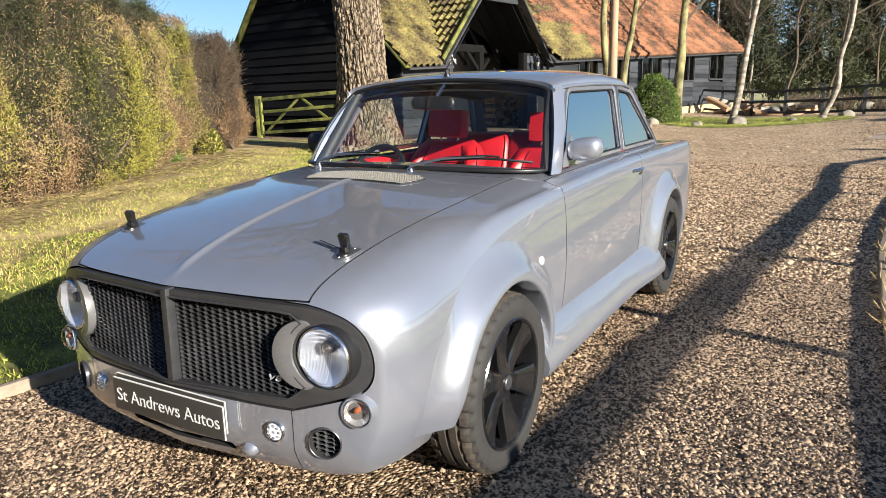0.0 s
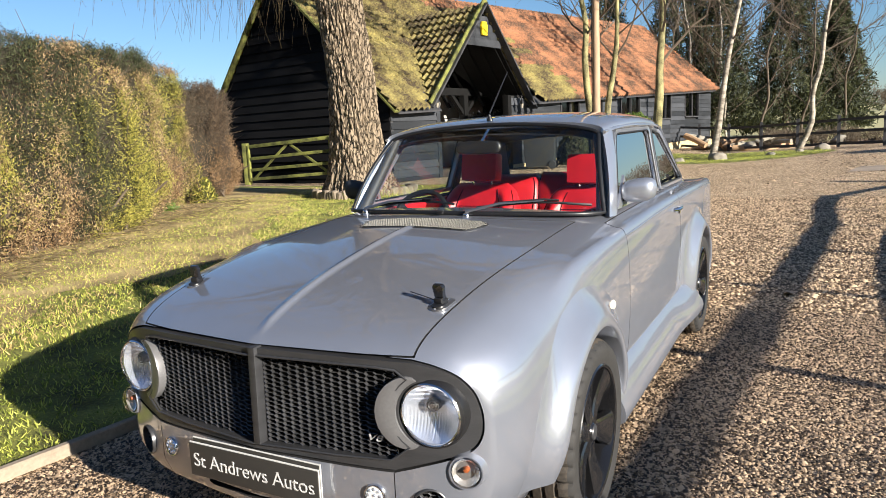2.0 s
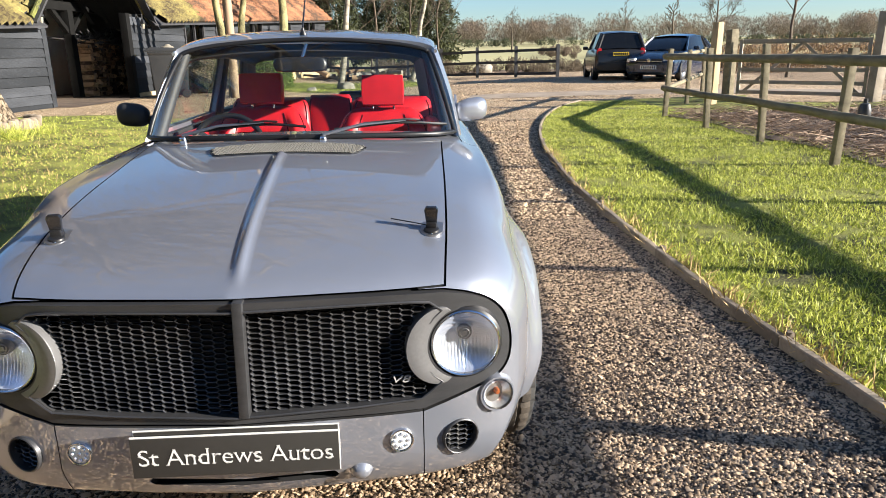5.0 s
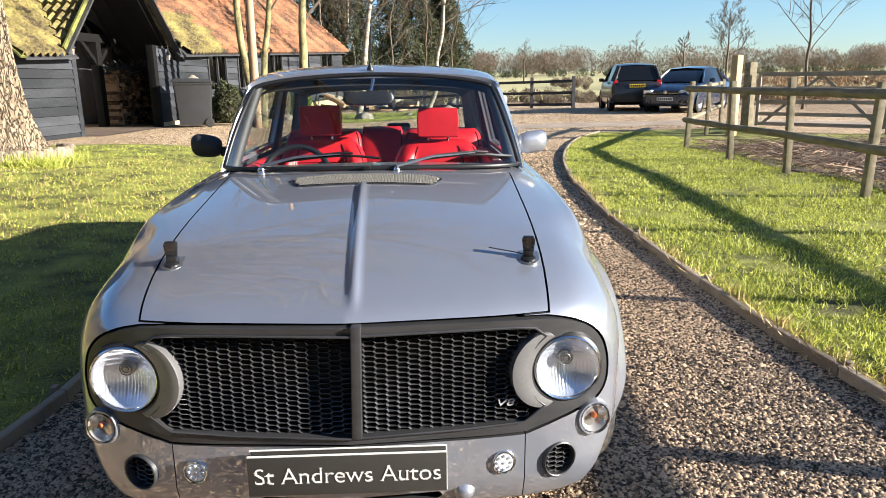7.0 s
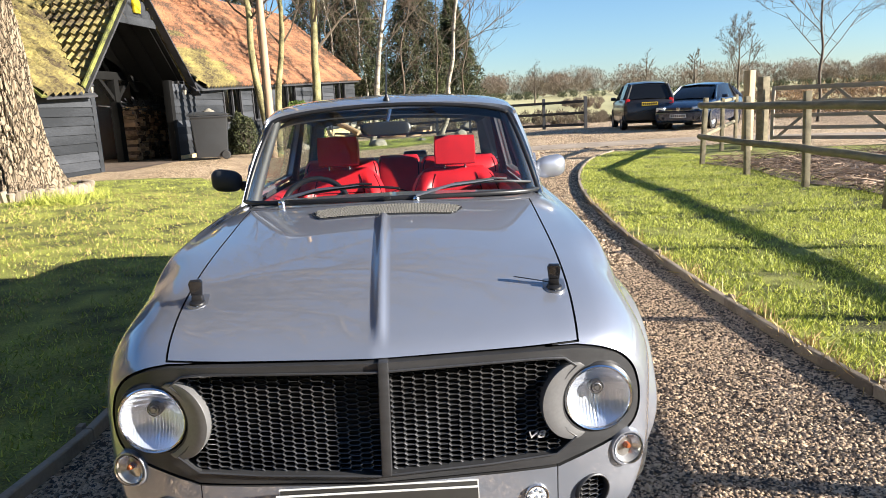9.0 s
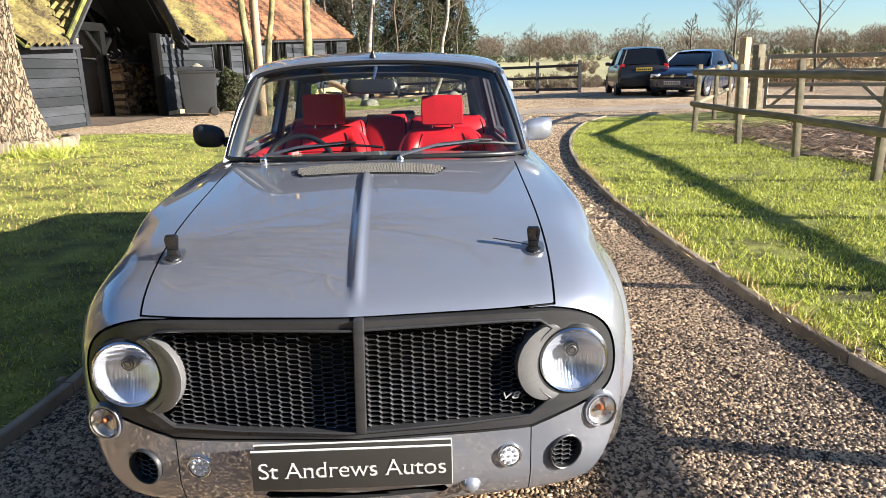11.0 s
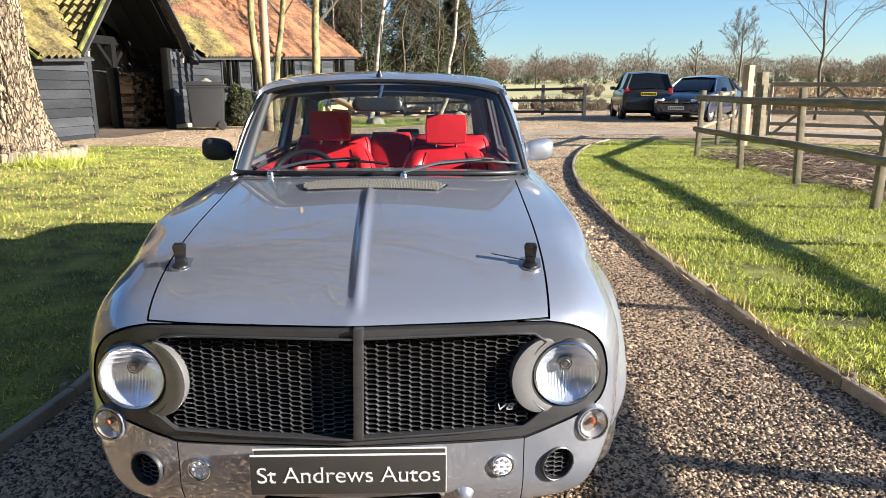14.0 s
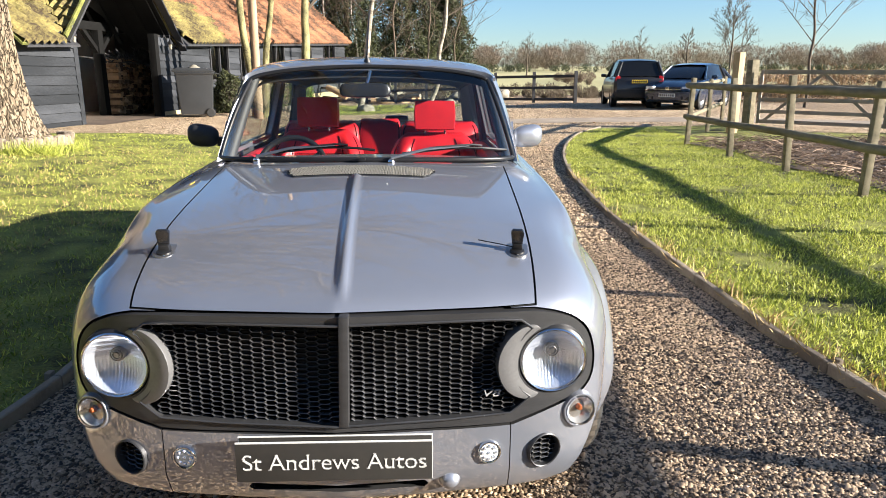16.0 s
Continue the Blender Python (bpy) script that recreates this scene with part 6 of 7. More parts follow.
# door mirrors, handles, repeaters
for s in (-1, 1):
    dm = new("door_mirror")
    dm.parent = doors[0 if s < 0 else 1]
    rows = []
    for i in range(19):
        t = -1 + 2 * i / 18
        prof_r = (1 - abs(t) ** 3.2) ** 0.42 if abs(t) < 1 else 0.02
        row = []
        for j in range(25):
            a = 2 * math.pi * j / 24
            ca, sa = math.cos(a), math.sin(a)
            y = math.copysign(abs(ca) ** 0.8, ca) * 0.052 * max(prof_r, 0.03)
            z = math.copysign(abs(sa) ** 0.75, sa) * 0.054 * max(prof_r, 0.03) * (1 + 0.08 * t)
            row.append((s * ((0.772 if s > 0 else 0.812) + 0.080 * t), 1.70 + y + 0.02 * t, 1.100 + z + 0.006 * t))
        rows.append(row)
    # the left shell takes the dark trim colour in place of its shade
    part("shell", Mesh().grid(rows), M_PAINT if s > 0 else M_TRIM, dm, "grey rounded mirror shell" if s > 0 else "rounded mirror shell coloured dark for its shaded side", smooth=60)
    part("stalk", Mesh().span((s * 0.685, 1.71, 1.068), (s * 0.745, 1.70, 1.073), 0.05, 0.045), M_BLACK, dm, bevel=0.006)
    part("sail_plate", Mesh().prism([(1.605, 1.03), (1.77, 1.03), (1.71, 1.17)], s * 0.690, s * 0.702, "x") if s > 0 else Mesh().prism([(1.605, 1.03), (1.77, 1.03), (1.71, 1.17)], s * 0.702, s * 0.690, "x"), M_PAINT, dm)
    h = new("door_handle")
    h.parent = doors[0 if s < 0 else 1]
    x = 0.802 * s
    part("grip", Mesh().tube([(x, 2.455, 0.918), (x + 0.022 * s, 2.475, 0.920), (x + 0.026 * s, 2.53, 0.922), (x + 0.022 * s, 2.585, 0.922), (x, 2.60, 0.920)], 0.010, 8), M_CHROME, h, "chrome pull handle")
    part("lock_button", Mesh().turn([(0, 0.016), (0.012, 0.014), (0.016, 0.0)], 16, pose(0.80 * s, 2.60, 0.895, 0, 90 * s, 0)), M_CHROME, h)
    part("side_repeater", Mesh().turn([(0, 0.010), (0.013, 0.008), (0.019, 0.002), (0.020, -0.01)], 20, pose(0.806 * s, 1.083, 0.702, 0, 90 * s, 0)), mat("repeater_lens", (0.75, 0.66, 0.5), 0.3), car, "small pale round side lamp")
    trim = [(s * (BELT_X(v) + 0.012), body_y(v, 0.78), BELT_Z(v) - 0.028) for v in np.linspace(1.45, 4.28, 24)]
    part("waist_moulding", Mesh().tube(trim, 0.006, 6), M_PAINT, car, smooth=60)

# ---- cabin
dash = [Vector((p[0] * 0.985, p[1] + 0.02, p[2] - 0.012)) for p in dense(WS_B, 3)]
back_edge = [Vector((p.x * 0.98, 1.58 + 0.02 * math.cos(p.x * 4), 1.000)) for p in dash]
drop = [p + Vector((0, 0.03, -0.24)) for p in back_edge]
part("dashboard", Mesh().grid([dash, back_edge, drop]), M_TRIM, car, "dark dashboard", smooth=40)


def cushion(size, puff=0.16, n=10, taper=0.0):
    """A soft block: rounded, fuller in the middle of each face."""
    m = Mesh()
    sx, sy, sz = size
    bm = bmesh.new()
    bmesh.ops.create_cube(bm, size=2.0)
    bmesh.ops.subdivide_edges(bm, edges=bm.edges[:], cuts=n, use_grid_fill=True)
    for v in bm.verts:
        p = v.co
        q = Vector((p.x * math.sqrt(1 - p.y ** 2 / 2 - p.z ** 2 / 2 + p.y ** 2 * p.z ** 2 / 3), p.y * math.sqrt(1 - p.z ** 2 / 2 - p.x ** 2 / 2 + p.z ** 2 * p.x ** 2 / 3), p.z * math.sqrt(1 - p.x ** 2 / 2 - p.y ** 2 / 2 + p.x ** 2 * p.y ** 2 / 3)))
        r = p.lerp(q, puff * 2.2)
        v.co = (r.x * sx / 2 * (1 - taper * (r.z + 1) / 2), r.y * sy / 2, r.z * sz / 2)
    bm.verts.ensure_lookup_table()
    m.v = [tuple(v.co) for v in bm.verts]
    m.f = [tuple(v.index for v in f.verts) for f in bm.faces]
    bm.free()
    return m


def put(mesh, m):
    mesh.v = [tuple(m @ Vector(p)) for p in mesh.v]
    return mesh


def seat_back(cx, y0, lean, z0, z1, half, shape, thick=0.06, edge=5):
    """An upholstered back: shape(u, w) gives its fullness in front; returns the mesh and the place of a point on its front."""
    def at(u, w, side):
        e = max(0.0, (1 - abs(u) ** edge) * (1 - abs(2 * w - 1) ** 7)) ** 0.45
        x = cx + u * half(w)
        d = (shape(u, w) + thick * 0.3) * e if side < 0 else thick * e
        return Vector((x, y0 + lean * w + side * d, z0 + (z1 - z0) * w))
    us, ws = np.linspace(-1, 1, 37), np.linspace(0, 1, 25)
    m = Mesh().grid([[at(u, w, -1) for u in us] for w in ws]).grid([[at(u, w, 1) for u in us[::-1]] for w in ws])
    return m, lambda u, w: at(u, w, -1) + Vector((0, -0.001, 0))


for s, cx, hz in ((-1, -0.344, 1.178), (1, 0.335, 1.160)):
    st = new("front_seat")
    st.parent = car
    st["label"] = "red leather bucket seat with a square headrest"
    part("seat_cushion", put(cushion((0.50, 0.52, 0.18)), pose(cx, 2.06, 0.60, 6, 0, 0)), M_RED, st, smooth=60)
    top = hz - 0.098
    hips = curve_fn([0, 0.35, 0.7, 0.9, 1.0], [0.225, 0.258, 0.262, 0.225, 0.165])
    wing = lambda u, w: 0.035 + 0.085 * smooth01((abs(u) - 0.50) / 0.26) * smooth01((0.98 - w) / 0.3) + 0.012 * math.cos(u * 1.5)
    m, front = seat_back(cx, 2.27, 0.15, 0.56, top, hips, wing)
    part("backrest", m, M_RED, st, smooth=70)
    for o in (-1, 1):
        part("piping", Mesh().tube([front(o * (0.60 - 0.05 * t), 0.10 + 0.83 * t) for t in np.linspace(0, 1, 15)], 0.0035, 5), M_PIPE, st)
        part("piping", Mesh().tube([front(o * 0.93, 0.08 + 0.84 * t) for t in np.linspace(0, 1, 15)], 0.003, 5), M_PIPE, st)
        part("headrest_rod", Mesh().tube([(cx + o * 0.06, 2.405, top - 0.03), (cx + o * 0.06, 2.405, hz - 0.02)], 0.006, 6), M_CHROME, st)
    part("stitching", Mesh().tube([front(u, 0.74) for u in np.linspace(-0.55, 0.55, 11)], 0.0025, 5), M_PIPE, st)
    part("headrest", put(cushion((0.243, 0.105, 0.172), 0.085), pose(cx, 2.395, hz, -8, 0, 0)), M_RED, st, smooth=60)
bench = new("rear_bench")
bench.parent = car
bench["label"] = "red leather rear bench with shaped backs"
for cx, w, zt in ((-0.385, 0.262, 1.100), (-0.012, 0.150, 1.112), (0.380, 0.275, 1.095)):
    mid = w < 0.2
    span_fn = curve_fn([0, 0.4, 0.75, 0.93, 1.0], [w, w, w * 0.98, w * 0.92, w * 0.80])
    m, front = seat_back(cx, 2.80 if mid else 2.78, 0.13, 0.56, zt, span_fn, (lambda u, q: 0.030 + 0.028 * math.cos(u * 1.5)) if mid else (lambda u, q: 0.040 + 0.045 * math.cos(u * 1.5)), edge=14)
    part("backrest", m, M_RED, bench, smooth=70)
    for o in (-1, 1):
        part("piping", Mesh().tube([front(o * (0.90 - 0.45 * (1 - t) ** 2 * (1 if mid else 0.3)), 0.30 + 0.66 * t) for t in np.linspace(0, 1, 13)], 0.004, 5), M_PIPE, bench)
    if mid:
        part("stitching", Mesh().tube([front(u, 0.55 + 0.06 * math.cos(u * 3)) for u in np.linspace(-0.6, 0.6, 9)], 0.003, 5), M_PIPE, bench)
part("seat_cushion", put(cushion((1.24, 0.5, 0.2), 0.1), pose(0, 2.62, 0.58, 4, 0, 0)), M_RED, bench, smooth=60)
part("parcel_shelf", Mesh().box((1.24, 0.42, 0.03), pose(0, 3.32, 1.035)), M_TRIM, car)
part("shelf_lamp", put(cushion((0.17, 0.06, 0.05), 0.15), pose(0.09, 3.38, 1.085)), M_BLACK, car)
for s in (-1, 1):
    dt = new("door_trim")
    dt.parent = doors[0 if s < 0 else 1]
    part("armrest_roll", put(cushion((0.07, 1.15, 0.09), 0.2), pose(s * 0.615, 2.10, 0.955)), M_RED, dt, "red leather door top", smooth=60)
    part("door_panel", Mesh().box((0.03, 1.2, 0.55), pose(s * 0.645, 2.1, 0.69)), M_RED, dt, bevel=0.01)
    part("quarter_trim", put(cushion((0.06, 0.5, 0.5), 0.12), pose(s * 0.615, 2.96, 0.74)), M_RED, car, smooth=60)
    part("pillar_trim", Mesh().tube([(s * 0.660, 2.615, 1.0), (s * 0.60, 2.69, 1.38)], 0.03, 8), M_TRIM, car)
sw = new("steering_wheel")
sw.parent = car
sw.matrix_local = pose(-0.385, 1.665, 0.940, 62, 0, 0)
part("wheel_rim", Mesh().tube([(0.165 * math.cos(a), 0.165 * math.sin(a), 0) for a in np.linspace(0, 2 * math.pi, 41)[:-1]], 0.014, 10, closed=True), M_BLACK, sw, smooth=60)
for a in (90, 210, 330):
    part("wheel_spoke", Mesh().span((0, 0, -0.02), (0.16 * math.cos(radians(a + 180)), 0.16 * math.sin(radians(a + 180)), 0), 0.03, 0.008), M_BEZEL, sw)
part("boss", Mesh().turn([(0, 0.01), (0.035, 0.008), (0.05, -0.02), (0.05, -0.12), (0.04, -0.3)], 24), M_BLACK, sw)
rm = new("interior_mirror")
rm.parent = car
part("mirror_shell", put(cushion((0.245, 0.035, 0.068), 0.2), pose(-0.02, 1.655, 1.318, -8, 0, 4)), M_BLACK, rm, smooth=60)
part("stalk", Mesh().tube([(0.0, 1.745, 1.405), (-0.01, 1.70, 1.36), (-0.02, 1.662, 1.325)], 0.010, 8), M_CHROME, rm)
part("headlining", Mesh().grid([[(x * 0.95, y, z - 0.034) for x, y, z in r] for r in under]), M_TRIM, car)

# ---------------------------------------------------------------- conifer hedge
HEDGE = [(-6.2, -4.0), (-6.7, 0.0), (-7.05, 3.3), (-7.45, 5.4), (-8.7, 7.2), (-9.9, 8.7), (-10.3, 9.3)]
CLUMP = [(-9.75, 9.0), (-10.3, 10.1), (-10.9, 10.9), (-12.0, 11.9)]
M_TAN = mat("tan_hedge_spray", (0.17, 0.11, 0.055), 0.75, 0, 0.4, 0.7, 9, 0.0, color2=(0.56, 0.42, 0.225), island=0.95, leafy=0.25)
# dead brown sprays, darkened further because the clump stands in shadow
M_SHADEDLEAF = mat("shaded_dead_spray", (0.022, 0.015, 0.010), 0.8, 0, 0.4, 0.8, 9, 0.0, color2=(0.105, 0.070, 0.040), island=0.7)
# core coloured near-black to stand for the shade inside the foliage
M_SHADECORE = mat("shade_core", (0.030, 0.024, 0.014), 0.95, 0, 0.4, 3, 20, 0.4)


def hedge(name, line, height, depth, count, label, dark):
    root = thing(name, label, "hedge")
    line = [Vector((*p, 0)) for p in line]
    cum = [0.0]
    for a, b in zip(line, line[1:]):
        cum.append(cum[-1] + (b - a).length)
    total = cum[-1]

    def at(s):
        i = min(max(int(np.searchsorted(cum, s)) - 1, 0), len(line) - 2)
        t = (s - cum[i]) / (cum[i + 1] - cum[i])
        d = (line[i + 1] - line[i]).normalized()
        return line[i].lerp(line[i + 1], t), Vector((d.y, -d.x, 0))

    def surf(s, t):
        """t: 0 at the foot of the face, 1 at the shoulder, up to 1.6 across the top."""
        p, n = at(s)
        h = height - 0.035 * max(0.0, 6.0 - s) + 0.12 * noise.noise((s * 0.6, 1, 0)) + 0.10 * noise.noise((s * 2.2, 4, 0))
        bulge = 0.46 * noise.noise((s * 1.5, t * 0.8, 2)) + 0.20 * noise.noise((s * 2.6, t * 6.0, 7)) + 0.10 * noise.noise((s * 6.0, t * 12.0, 5))
        if t <= 1:
            out = 0.10 - 0.30 * (1 - smooth01(t / 0.18)) - 0.28 * t + bulge
            q = p + n * out + Vector((0, 0, 0.02 + h * t))
        else:
            q = p + n * (-0.18 + bulge - (t - 1) * depth) + Vector((0, 0, h + 0.10 * noise.noise((s * 3, t * 5, 3))))
        return q + Vector((0, 0, ground_z(p.x, p.y)))
    rows = [[surf(s, t) - at(s)[1] * 0.16 - Vector((0, 0, 0.12 if t > 0.9 else 0)) for t in list(np.linspace(0, 1, 14)) + [1.3, 1.8]] for s in np.linspace(0, total, int(total * 4))]
    part("core", Mesh().grid(rows), M_SHADECORE, root)
    r2 = np.random.default_rng(31 + count)
    groups = {"green": [], "tan": [], "brown": [], "dark": []}
    for _ in range(count):
        s = r2.uniform(0, total)
        t = r2.uniform(0, 1) if r2.random() < 0.85 else r2.uniform(1.0, 1.7)
        f = noise.noise((s * 0.55, t * 2.2, 11)) + 0.35 * noise.noise((s * 2.0, t * 5.0, 5)) + r2.normal() * 0.13
        hi = t + 0.25 * noise.noise((s * 0.5, 0, 9))
        if dark:
            k = "dark" if hi > 0.75 or f < 0.08 else "brown"
        elif hi > 0.93:
            k = "dark" if f < 0.15 else "brown"
        elif hi > 0.66:
            k = "dark" if f < -0.16 else ("brown" if f < 0.0 else ("tan" if f < 0.22 else "green"))
        else:
            k = "brown" if f < -0.26 else ("tan" if f < -0.02 else "green")
        # furrows get dark sprays, so their shade sits in the leaf colour
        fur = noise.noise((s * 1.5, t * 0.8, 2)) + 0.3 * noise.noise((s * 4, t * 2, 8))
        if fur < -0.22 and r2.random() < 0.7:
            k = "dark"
        q = surf(s, t)
        groups[k].append(tuple(q + Vector(r2.normal(size=3) * 0.045)))
    for k, mt, nm in (("green", M_LEAF, "yellow-green sprays"), ("tan", M_TAN, "dry tan sprays"), ("brown", M_BROWNLEAF, "dead brown sprays"), ("dark", M_SHADEDLEAF if dark else M_DARKLEAF, "dark dying sprays, also standing for shade in the furrows")):
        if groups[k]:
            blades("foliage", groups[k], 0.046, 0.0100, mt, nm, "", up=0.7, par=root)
    tw = []
    tr = random.Random(count)
    for _ in range(int(total * 90)):
        s, t = tr.uniform(0, total), tr.uniform(0.02, 0.95)
        q = surf(s, t)
        n = at(s)[1]
        d = (n * tr.uniform(0.0, 0.7) + Vector((tr.gauss(0, 0.5), tr.gauss(0, 0.5), tr.uniform(0.2, 1.2)))).normalized()
        ln = tr.uniform(0.18, 0.6)
        q = q - n * 0.08
        tw.append(([q, q + d * ln * 0.5 + n * 0.03, q + d * ln], 0.006, 0.002))
    for _ in range(int(total * 5)):
        s = tr.uniform(0, total)
        p, n = at(s)
        z0 = ground_z(p.x, p.y)
        q = p - n * tr.uniform(0.0, 0.5) + Vector((0, 0, z0))
        tw.append(([q, q + Vector((tr.gauss(0, 0.12), tr.gauss(0, 0.12), 0.3)), q + Vector((tr.gauss(0, 0.25), tr.gauss(0, 0.25), 0.7))], 0.028, 0.015))
    sticks("twig", tw, M_TWIG, "", "", n=4, par=root)
    return root


hedge("hedge", HEDGE, 2.72, 1.6, 300000, "tall clipped conifer hedge, half green and half dead brown", False)
hedge("hedge", CLUMP, 2.62, 1.8, 60000, "brown dying conifer clump at the hedge end, darkened for its shade", True)


def shrub(name, c, r, h, count, material, label, group=""):
    root = thing(name, label, "bush", group=group)
    r2 = np.random.default_rng(int(abs(c[0] * 100 + c[1] * 10)))
    z0 = ground_z(*c)
    d = r2.normal(size=(count, 3))
    d /= np.linalg.norm(d, axis=1)[:, None]
    d[:, 2] = np.abs(d[:, 2])
    rr = r2.uniform(0.72, 1.0, count)[:, None] ** 0.5
    lump = np.array([1 + 0.16 * noise.noise((v[0] * 2.3, v[1] * 2.3, v[2] * 2.3 + c[0])) for v in d])[:, None]
    pts = d * rr * lump * np.array([r, r, h]) + np.array([c[0], c[1], z0 + 0.02])
    blades("foliage", pts, 0.09, 0.04, material, "", "", up=0.2, par=root)
    m = Mesh().turn([(0.0, 0), (r * 0.8, 0.0), (r * 0.82, h * 0.4), (r * 0.5, h * 0.78), (0, h * 0.88)], 14, pose(c[0], c[1], z0))
    part("core", m, M_SHADECORE, root)
    return root


shrub("green_shrub", (-9.35, 7.45), 0.42, 1.15, 5000, M_BUSH, "small bright green conifer shrub before the hedge")
shrub("green_shrub", (-9.9, 9.2), 0.25, 0.5, 1500, M_LEAF, "low yellow-green shrub before the hedge")
shrub("box_bush", (-4.75, 25.6), 1.0, 1.75, 9000, M_BUSH, "clipped rounded evergreen bush beside the pole")
shrub("box_bush", (-6.1, 22.3), 0.55, 1.3, 4000, M_DARKLEAF, "dark rounded evergreen bush by the barn wall")

# dry litter and fallen sticks along the hedge foot
HEDGE_X = curve_fn([-8, -4, 0, 3.3, 5.4, 7.2, 8.7, 12.0, 13.0], [-6.0, -6.2, -6.7, -7.05, -7.45, -8.7, -9.9, -12.0, -12.6])
strip("leaf_litter", M_WORN, "worn ground with dry brown litter under the hedge", "soil", lambda y: HEDGE_X(y) + 2.6 + 0.35 * math.sin(y * 1.7) + 0.2 * math.sin(y * 4.1), lambda y: HEDGE_X(y) - 1.0, -6, 13.0, 0.3, 0.037)
rnd = random.Random(17)
rows, lit = [], []
for _ in range(420):
    t = rnd.random()
    x, y = -6.1 - 3.6 * t + rnd.gauss(0.55, 0.4), 1.0 + 8.0 * t + rnd.gauss(0, 0.3)
    a = rnd.uniform(0, 6.28)
    p = Vector((x, y, ground_z(x, y) + rnd.uniform(0.035, 0.11)))
    d = Vector((math.cos(a), math.sin(a), rnd.gauss(0, 0.08))) * rnd.uniform(0.2, 0.7)
    rows.append(([p, p + d * 0.5 + Vector((0, 0, 0.03)), p + d], 0.006, 0.002))
sticks("fallen_stick", rows, M_WILLOWTWIG, "dry fallen sticks under the hedge", "twigs")


# ---------------------------------------------------------------- other trees
def bare_tree(name, x, y, h, r, label, material, seed, lean=(0, 0), depth=4, kids=4, forks=0, moss=False, crook=0.25, first=0.35, spread=0.5, minr=0.006, group=""):
    root = thing(name, label, "tree", group=group)
    tr = random.Random(seed)
    z0 = ground_z(x, y)
    trunk, limbs = [], []
    pts = [Vector((x, y, z0 - 0.05))]
    n = 9
    for i in range(n):
        t = (i + 1) / n
        pts.append(Vector((x + lean[0] * t + tr.gauss(0, crook * 0.12), y + lean[1] * t + tr.gauss(0, crook * 0.12), z0 + h * t)))
    pts = dense(pts, 3)
    part("trunk", Mesh().tube(pts, [r * (1.35 if i == 0 else 1.0) * (1 - 0.85 * i / (len(pts) - 1)) for i in range(len(pts))], 10), material, root, smooth=60)
    for k in range(14):
        t = first + (1 - first) * (k + tr.random()) / 14
        i = int(t * (len(pts) - 1))
        a = k * 2.4 + tr.random()
        d = Vector((math.cos(a), math.sin(a), 0.7 + tr.random() * 0.6))
        branchy(limbs, pts[i], d, h * 0.30 * (1.15 - 0.7 * t), r * 0.42 * (1 - 0.7 * t), depth - 2, tr, spread, 0.12, 0.0, kids, minr)
    sticks("branch", limbs, M_TWIG, "", "", kind="stuff", n=4, par=root)
    return root


bare_tree("birch_tree", -2.15, 26.4, 9.5, 0.13, "slim leaning birch with pale mottled bark", M_BIRCH, 1, lean=(1.4, 0.5), group="birches in the yard")
bare_tree("birch_tree", 0.58, 30.2, 10.0, 0.115, "slim crooked birch with pale mottled bark", M_BIRCH, 2, lean=(1.9, 0.0), crook=0.9, group="birches in the yard")
bare_tree("mossy_tree", -4.80, 20.55, 10.0, 0.135, "bare tree with mossy yellow-green stem by the pole", M_MOSSBARK, 3, lean=(-0.9, 0.0), crook=0.5)
bare_tree("mossy_tree", -4.58, 20.6, 9.0, 0.115, "bare tree with mossy yellow-green stem by the pole", M_MOSSBARK, 4, lean=(0.75, 0.3), crook=0.5)
bare_tree("mossy_tree", -4.55, 28.6, 11.0, 0.21, "bare tree with mossy grey-green stem before the barn", M_MOSSBARK, 5, lean=(0.3, 0.0))
bare_tree("young_tree", 13.4, 22.6, 7.2, 0.055, "young bare tree with spreading branches beyond the gate", M_TWIG, 6, first=0.22, depth=5, kids=4, minr=0.005)
bare_tree("field_tree", 36.0, 81.0, 9.0, 0.17, "bare round-headed tree in the far hedgerow", M_TWIG, 7, first=0.3, depth=5, kids=4, minr=0.014)
bare_tree("field_tree", 35.0, 92.0, 6.5, 0.22, "dead stubby tree in the far hedgerow", M_TWIG, 8, first=0.4, depth=3, kids=3, minr=0.05)
bare_tree("field_tree", 30.5, 98.0, 6.5, 0.14, "bare round-headed tree in the far hedgerow", M_TWIG, 9, first=0.3, depth=4, kids=4, minr=0.014)
bare_tree("field_tree", 14.5, 95.0, 6.0, 0.14, "bare round-headed tree in the far hedgerow", M_TWIG, 10, first=0.3, depth=4, kids=4, minr=0.014)
pole = thing("utility_pole", "tall weathered wooden utility pole", "pole")
part("shaft", Mesh().tube([(-4.62, 20.0, 0.1), (-4.6, 20.0, 9.5)], [0.125, 0.085], 14), M_POLE, pole, smooth=60)
part("cable", Mesh().tube([(-4.6, 20.0, 8.6), (-9, 6.0, 7.4), (-16, -14, 8.2)], 0.012, 5), M_BLACK, pole)
part("conduit", Mesh().tube([(-4.74, 19.93, 0.1), (-4.72, 19.95, 6.0)], 0.014, 6), M_BEAM, pole)


